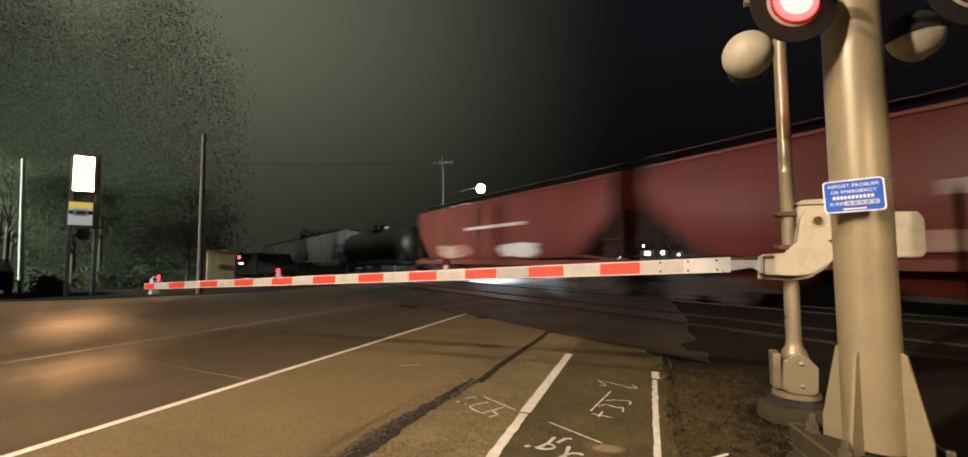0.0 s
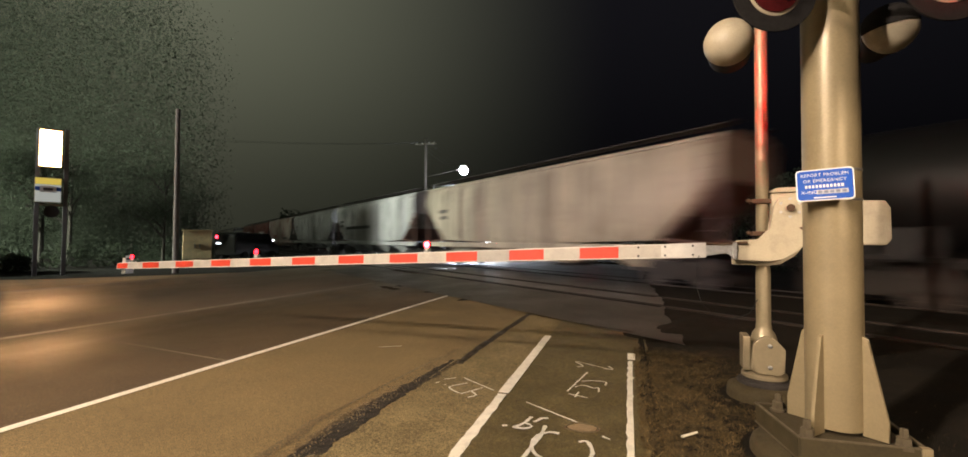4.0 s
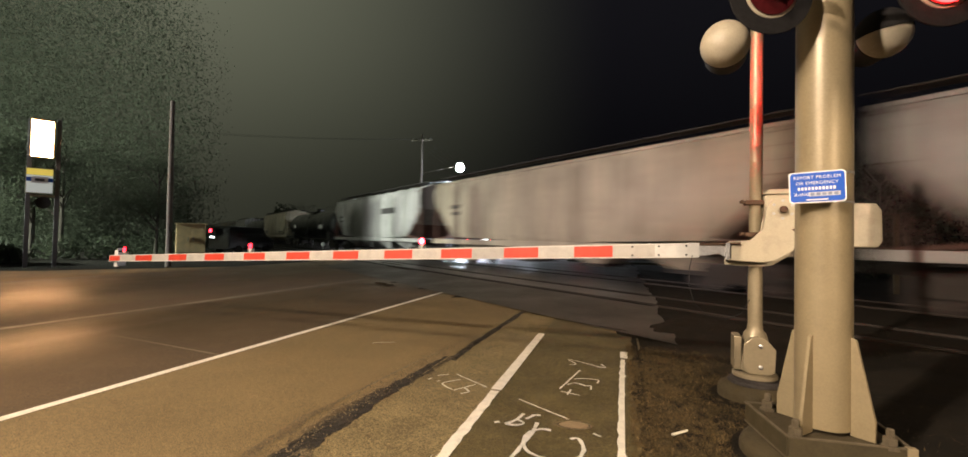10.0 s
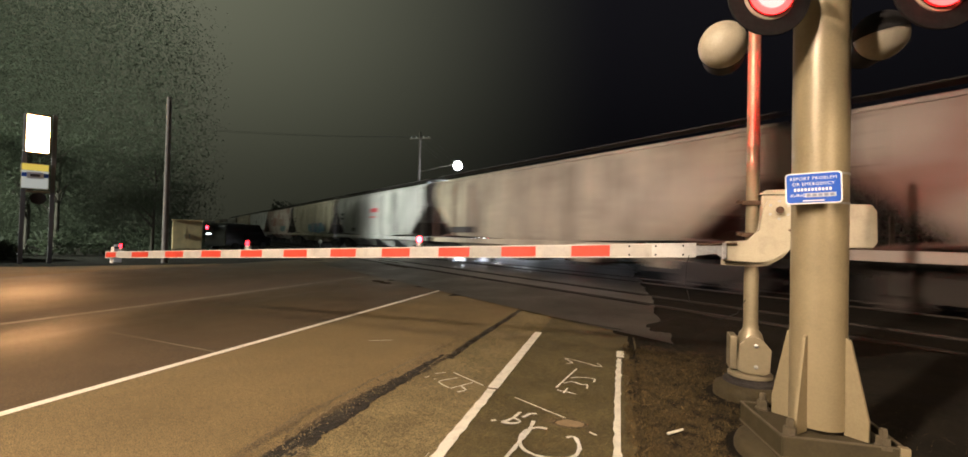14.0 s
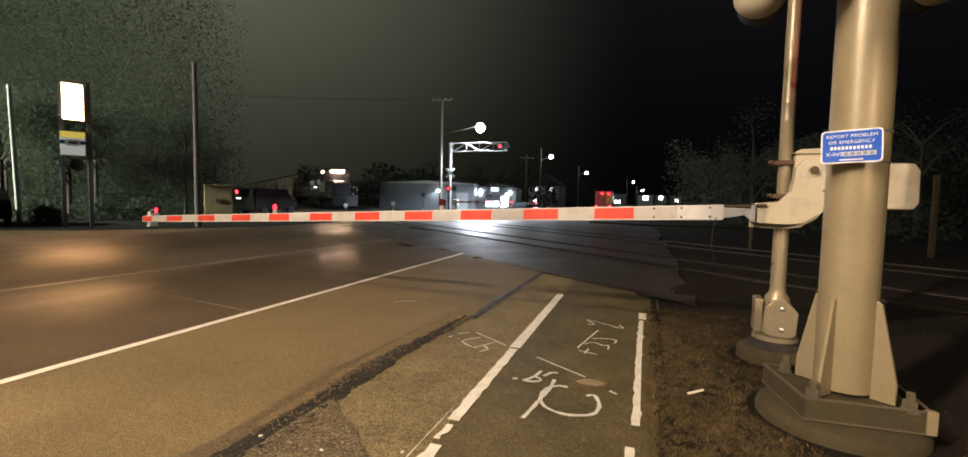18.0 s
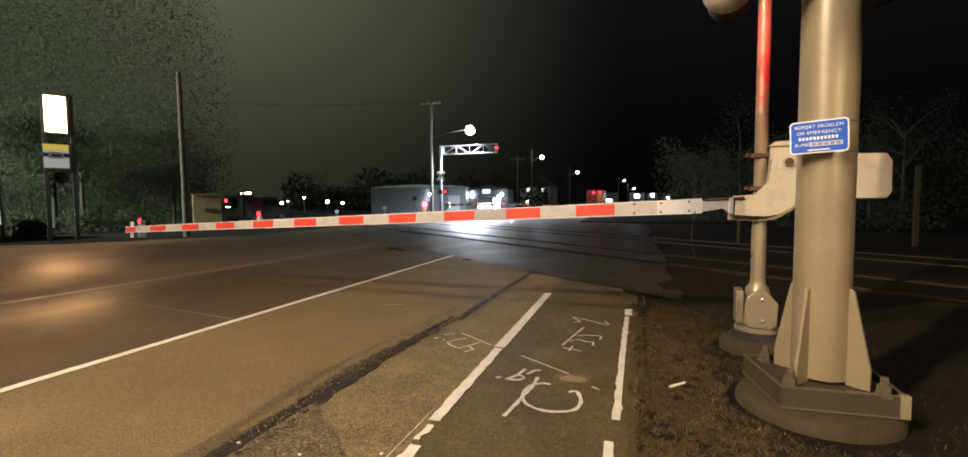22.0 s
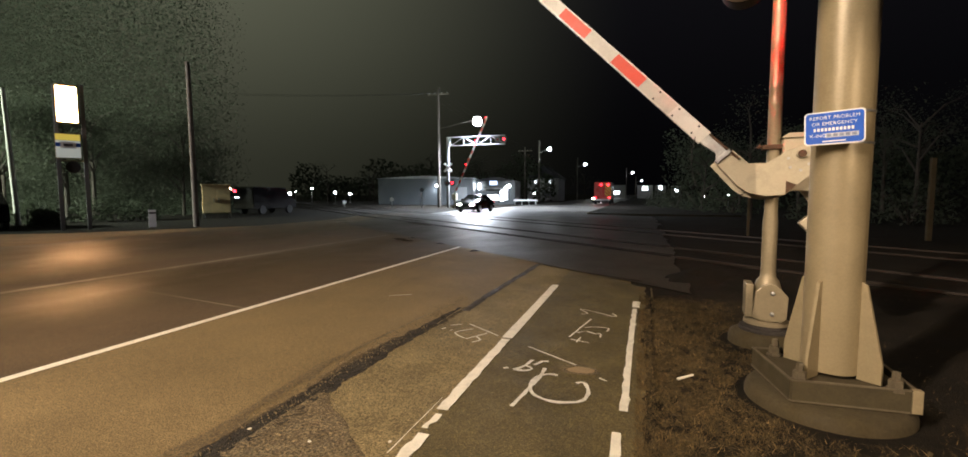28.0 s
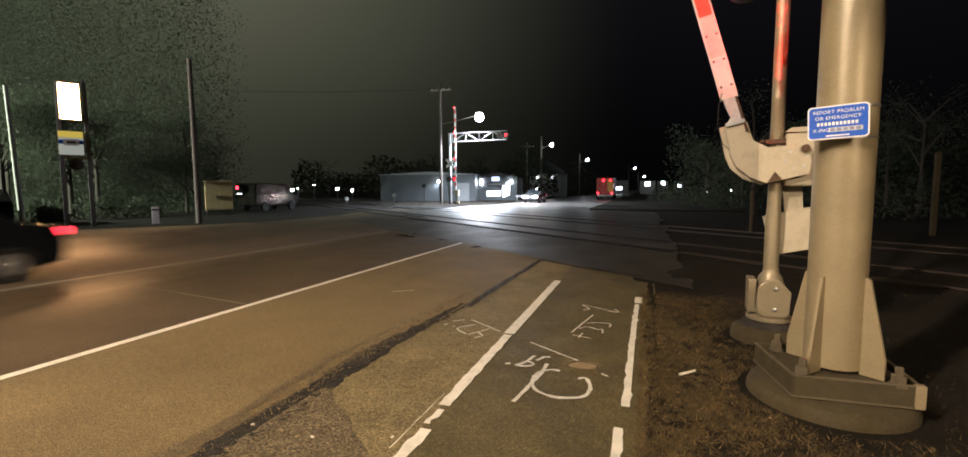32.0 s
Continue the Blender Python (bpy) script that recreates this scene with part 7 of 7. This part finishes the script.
for i, (x, y, r) in enumerate(((1.8, 52, 1.6), (3.2, 47, 1.8), (4.5, 41, 1.5), (6.0, 36, 1.9), (9, 29, 1.6), (12, 27, 1.8), (-26.0, 13.6, 0.7), (-28.0, 16.6, 1.1), (-29.5, 14.6, 1.0), (-27.5, 18.8, 1.0))):
    shrub((x, y, 0), r, 400 + i)


def blades(name, n_, region, hmin, hmax, mat, label, seed):
    rnd = random.Random(seed)
    verts, faces = [], []
    while len(faces) < n_:
        x, y = region(rnd)
        if (x - MX) ** 2 + (y - MY) ** 2 < 0.58 ** 2 or (x - 1.24) ** 2 + (y - 5.17) ** 2 < 0.38 ** 2:
            continue
        if 0.6 * noise.noise((x * 3, y * 3, seed)) + 0.6 * noise.noise((x * 11, y * 11, seed)) < rnd.uniform(-0.45, 0.55):
            continue
        z = zg(x, y) - 0.011 if x > 0.2 else zg(x, y) + 0.013
        a = rnd.uniform(0, 6.28)
        h, lean, w = rnd.uniform(hmin, hmax), rnd.uniform(1.0, 6.5), rnd.uniform(0.0008, 0.0026) * (1.4 if seed == 14 else 1)
        d = Vector((math.cos(a), math.sin(a), 0))
        s = Vector((-d.y, d.x, 0)) * w
        p0 = Vector((x, y, z))
        p1 = p0 + d * h * lean * 0.45 + Vector((0, 0, h))
        n0 = len(verts)
        verts += [p0 - s, p0 + s, p1]
        faces.append((n0, n0 + 1, n0 + 2))
    me = bpy.data.meshes.new(name)
    me.from_pydata(verts, [], faces)
    me.materials.append(mat)
    return tagged(new(name, me), label, "grass", kind="stuff")


def verge(rnd):
    return 0.06 + abs(rnd.gauss(0, 0.65)), rnd.uniform(-0.5, 6.8 + rnd.gauss(0, 0.2))


def verge_far(rnd):
    return rnd.uniform(0.8, 9.0), rnd.uniform(1.0, 9.0)


blades("pale_straw", 5500, verge, 0.008, 0.026, M_STRAW2, "loose pale straw lying on the verge soil", 14)
blades("dry_grass", 120000, verge, 0.006, 0.03, M_STRAW, "short dry straw-coloured grass on the verge", 11)
blades("thin_grass", 5000, verge_far, 0.01, 0.05, M_STRAW, "thin dry grass fading into the dark", 12)
rg = random.Random(77)
for i in range(40):
    x, y = 0.15 + abs(rg.gauss(0, 0.6)), rg.uniform(2.2, 6.5)
    if (x - MX) ** 2 + (y - MY) ** 2 < 0.4:
        continue
    bm = bmesh.new()
    s = rg.uniform(0.015, 0.04)
    bm.faces.new([bm.verts.new(v) for v in ((-s, 0, 0.004), (0, -s * 0.5, 0.0), (s, 0, 0.008), (0, s * 0.5, 0.012))])
    lf = obj("fallen_leaf", bm, M_STRAW)
    lf.matrix_world = pose(x, y, 0.0, rg.uniform(-15, 15), rg.uniform(-15, 15), rg.uniform(0, 360))
    tagged(lf, "dry brown fallen leaf on the verge", "leaf", "fallen leaves")
stick = obj("pale_stick", tube((0.37, 3.9, 0.0), (0.49, 3.98, 0.02), 0.012, 0.008), M_ROADPAINT)
tagged(stick, "pale splinter of wood lying on the soil", "stick")
for i, (x, y) in enumerate(((-1.75, 2.15), (-2.2, 2.15), (-1.3, 2.3))):
    bm = bmesh.new()
    bmesh.ops.create_icosphere(bm, subdivisions=1, radius=0.011, matrix=Matrix.Diagonal((1.3, 0.9, 0.6, 1)))
    pb = obj("pebble", bm, M_ROADPAINT)
    pb.matrix_world = pose(x, y, 0.028, 0, 0, 40 * i)
    tagged(pb, "pale pebble in the gutter seam", "pebble", "pebbles in the seam")


# ---- motion ----
def motions():
    turn = math.degrees(math.atan2(TT.y, TT.x))
    for car, mid in TRAIN:
        rows_ = []
        for t in (0, 4, 8, 12, 16, 20, 24, 28, 32):
            p = TN * TRACK_FAR + TT * (S0 + SPEED * (t - mid))
            rows_.append((t, pose(p.x, p.y, RAIL_Z + 0.03, 0, 0, turn)))
        walk(car, rows_)
    angles = [(0, 0), (22.0, 0), (22.25, 2), (22.5, 6), (23, 10), (23.5, 13.9), (24, 18), (24.5, 22.2), (25, 26), (25.5, 29.5), (27.5, 44), (28, 47.4), (29, 54.3), (30, 61.6), (31, 68.6), (32, 76.5)]

    def arm_pose(a):                                    # the shaft leans a little, and sits a hand's width off the bolt circle
        return pose(SX, AY, SZ, -3.2, 0, 0) @ pose(-0.09, 0, -0.01) @ pose(0, 0, 0, 0, a, 0) @ pose(0.09, 0, 0.01)

    walk(arm, [(t, arm_pose(a)) for t, a in angles])
    rows_ = []
    for t, a in angles:                                 # the cable hangs plumb while its end follows the arm
        rows_.append((t, pose(*(arm_pose(a) @ CABLE_AT))))
    walk(cable, rows_)
    far_angles = [(0, 0), (22.0, 0), (23, 12), (24.5, 31), (25, 36.5), (27.5, 60), (29, 76), (31, 90), (32, 90)]
    walk(far_arm, [(t, pose(0, -0.25, 1.25, 0, -a, 0)) for t, a in far_angles])
    front = [(0, -11.3, 42.0), (24.0, -11.35, 41.8), (25.5, -11.6, 40.3), (27.5, -12.05, 34.3), (28.0, -12.1, 31.4), (28.5, -12.15, 28.3), (29.0, -12.1, 25.05), (29.5, -12.05, 21.6),
             (30.0, -11.9, 17.8), (30.5, -11.5, 13.55), (31.0, -10.95, 9.5), (31.5, -10.45, 5.4), (32.0, -10.1, 1.0)]
    rows_ = []
    for i, (t, x, y) in enumerate(front):
        a, b = front[max(i - 1, 1)], front[min(i + 1, len(front) - 1)]
        h = math.atan2(b[2] - a[2], b[1] - a[1]) if i > 1 else radians(-92)
        rows_.append((t, pose(x - 2.1 * math.cos(h), y - 2.1 * math.sin(h), zg(x, y), 0, 0, math.degrees(h))))
    walk(sedan_near, rows_)
    walk(sedan_far, [(0, pose(-6.5, 82, 0, 0, 0, -95)), (27.5, pose(-6.5, 82, 0, 0, 0, -95)), (29, pose(-8.2, 78, 0, 0, 0, -108)), (30, pose(-10.2, 73.5, 0, 0, 0, -108)), (31, pose(-11.7, 65.5, 0, 0, 0, -95)), (32, pose(-11.8, 52, 0, 0, 0, -90))])
    for (head, bulb), phase in zip(FL + FAR_FL, (0.0, 0.75, 0.75, 0.0, 0.0, 0.75, 0.0, 0.75)):
        lit, dark = pose(0, -0.017 if (head, bulb) in FL else -0.032, 0), pose(0, 0.09, 0)
        rows_ = [(0, lit if phase == 0 else dark)]
        t = 0.5
        on = phase == 0
        while t < 32.1:
            d = 0.0 if on else -0.09                    # one lamp comes on just before the other goes out
            rows_ += [(t + d, lit if on else dark), (t + d + 0.07, dark if on else lit)]
            on = not on
            t += 0.75
        last = rows_[-1][1]
        rows_ = [r for r in rows_ if r[0] < 31.9]
        rows_ += [(31.92, rows_[-1][1]), (32, last)]
        walk(bulb, rows_)
        steps = [(t, m == lit) for t, m in rows_]
        if phase and bulb == FL[1][1]:                  # the inner light on the arm flashes in step
            inner, bx, bz = ARM_LIGHTS[0]
            walk(inner, [(t, pose(bx, 0, bz if on_ else bz - 0.165)) for t, on_ in steps])


motions()
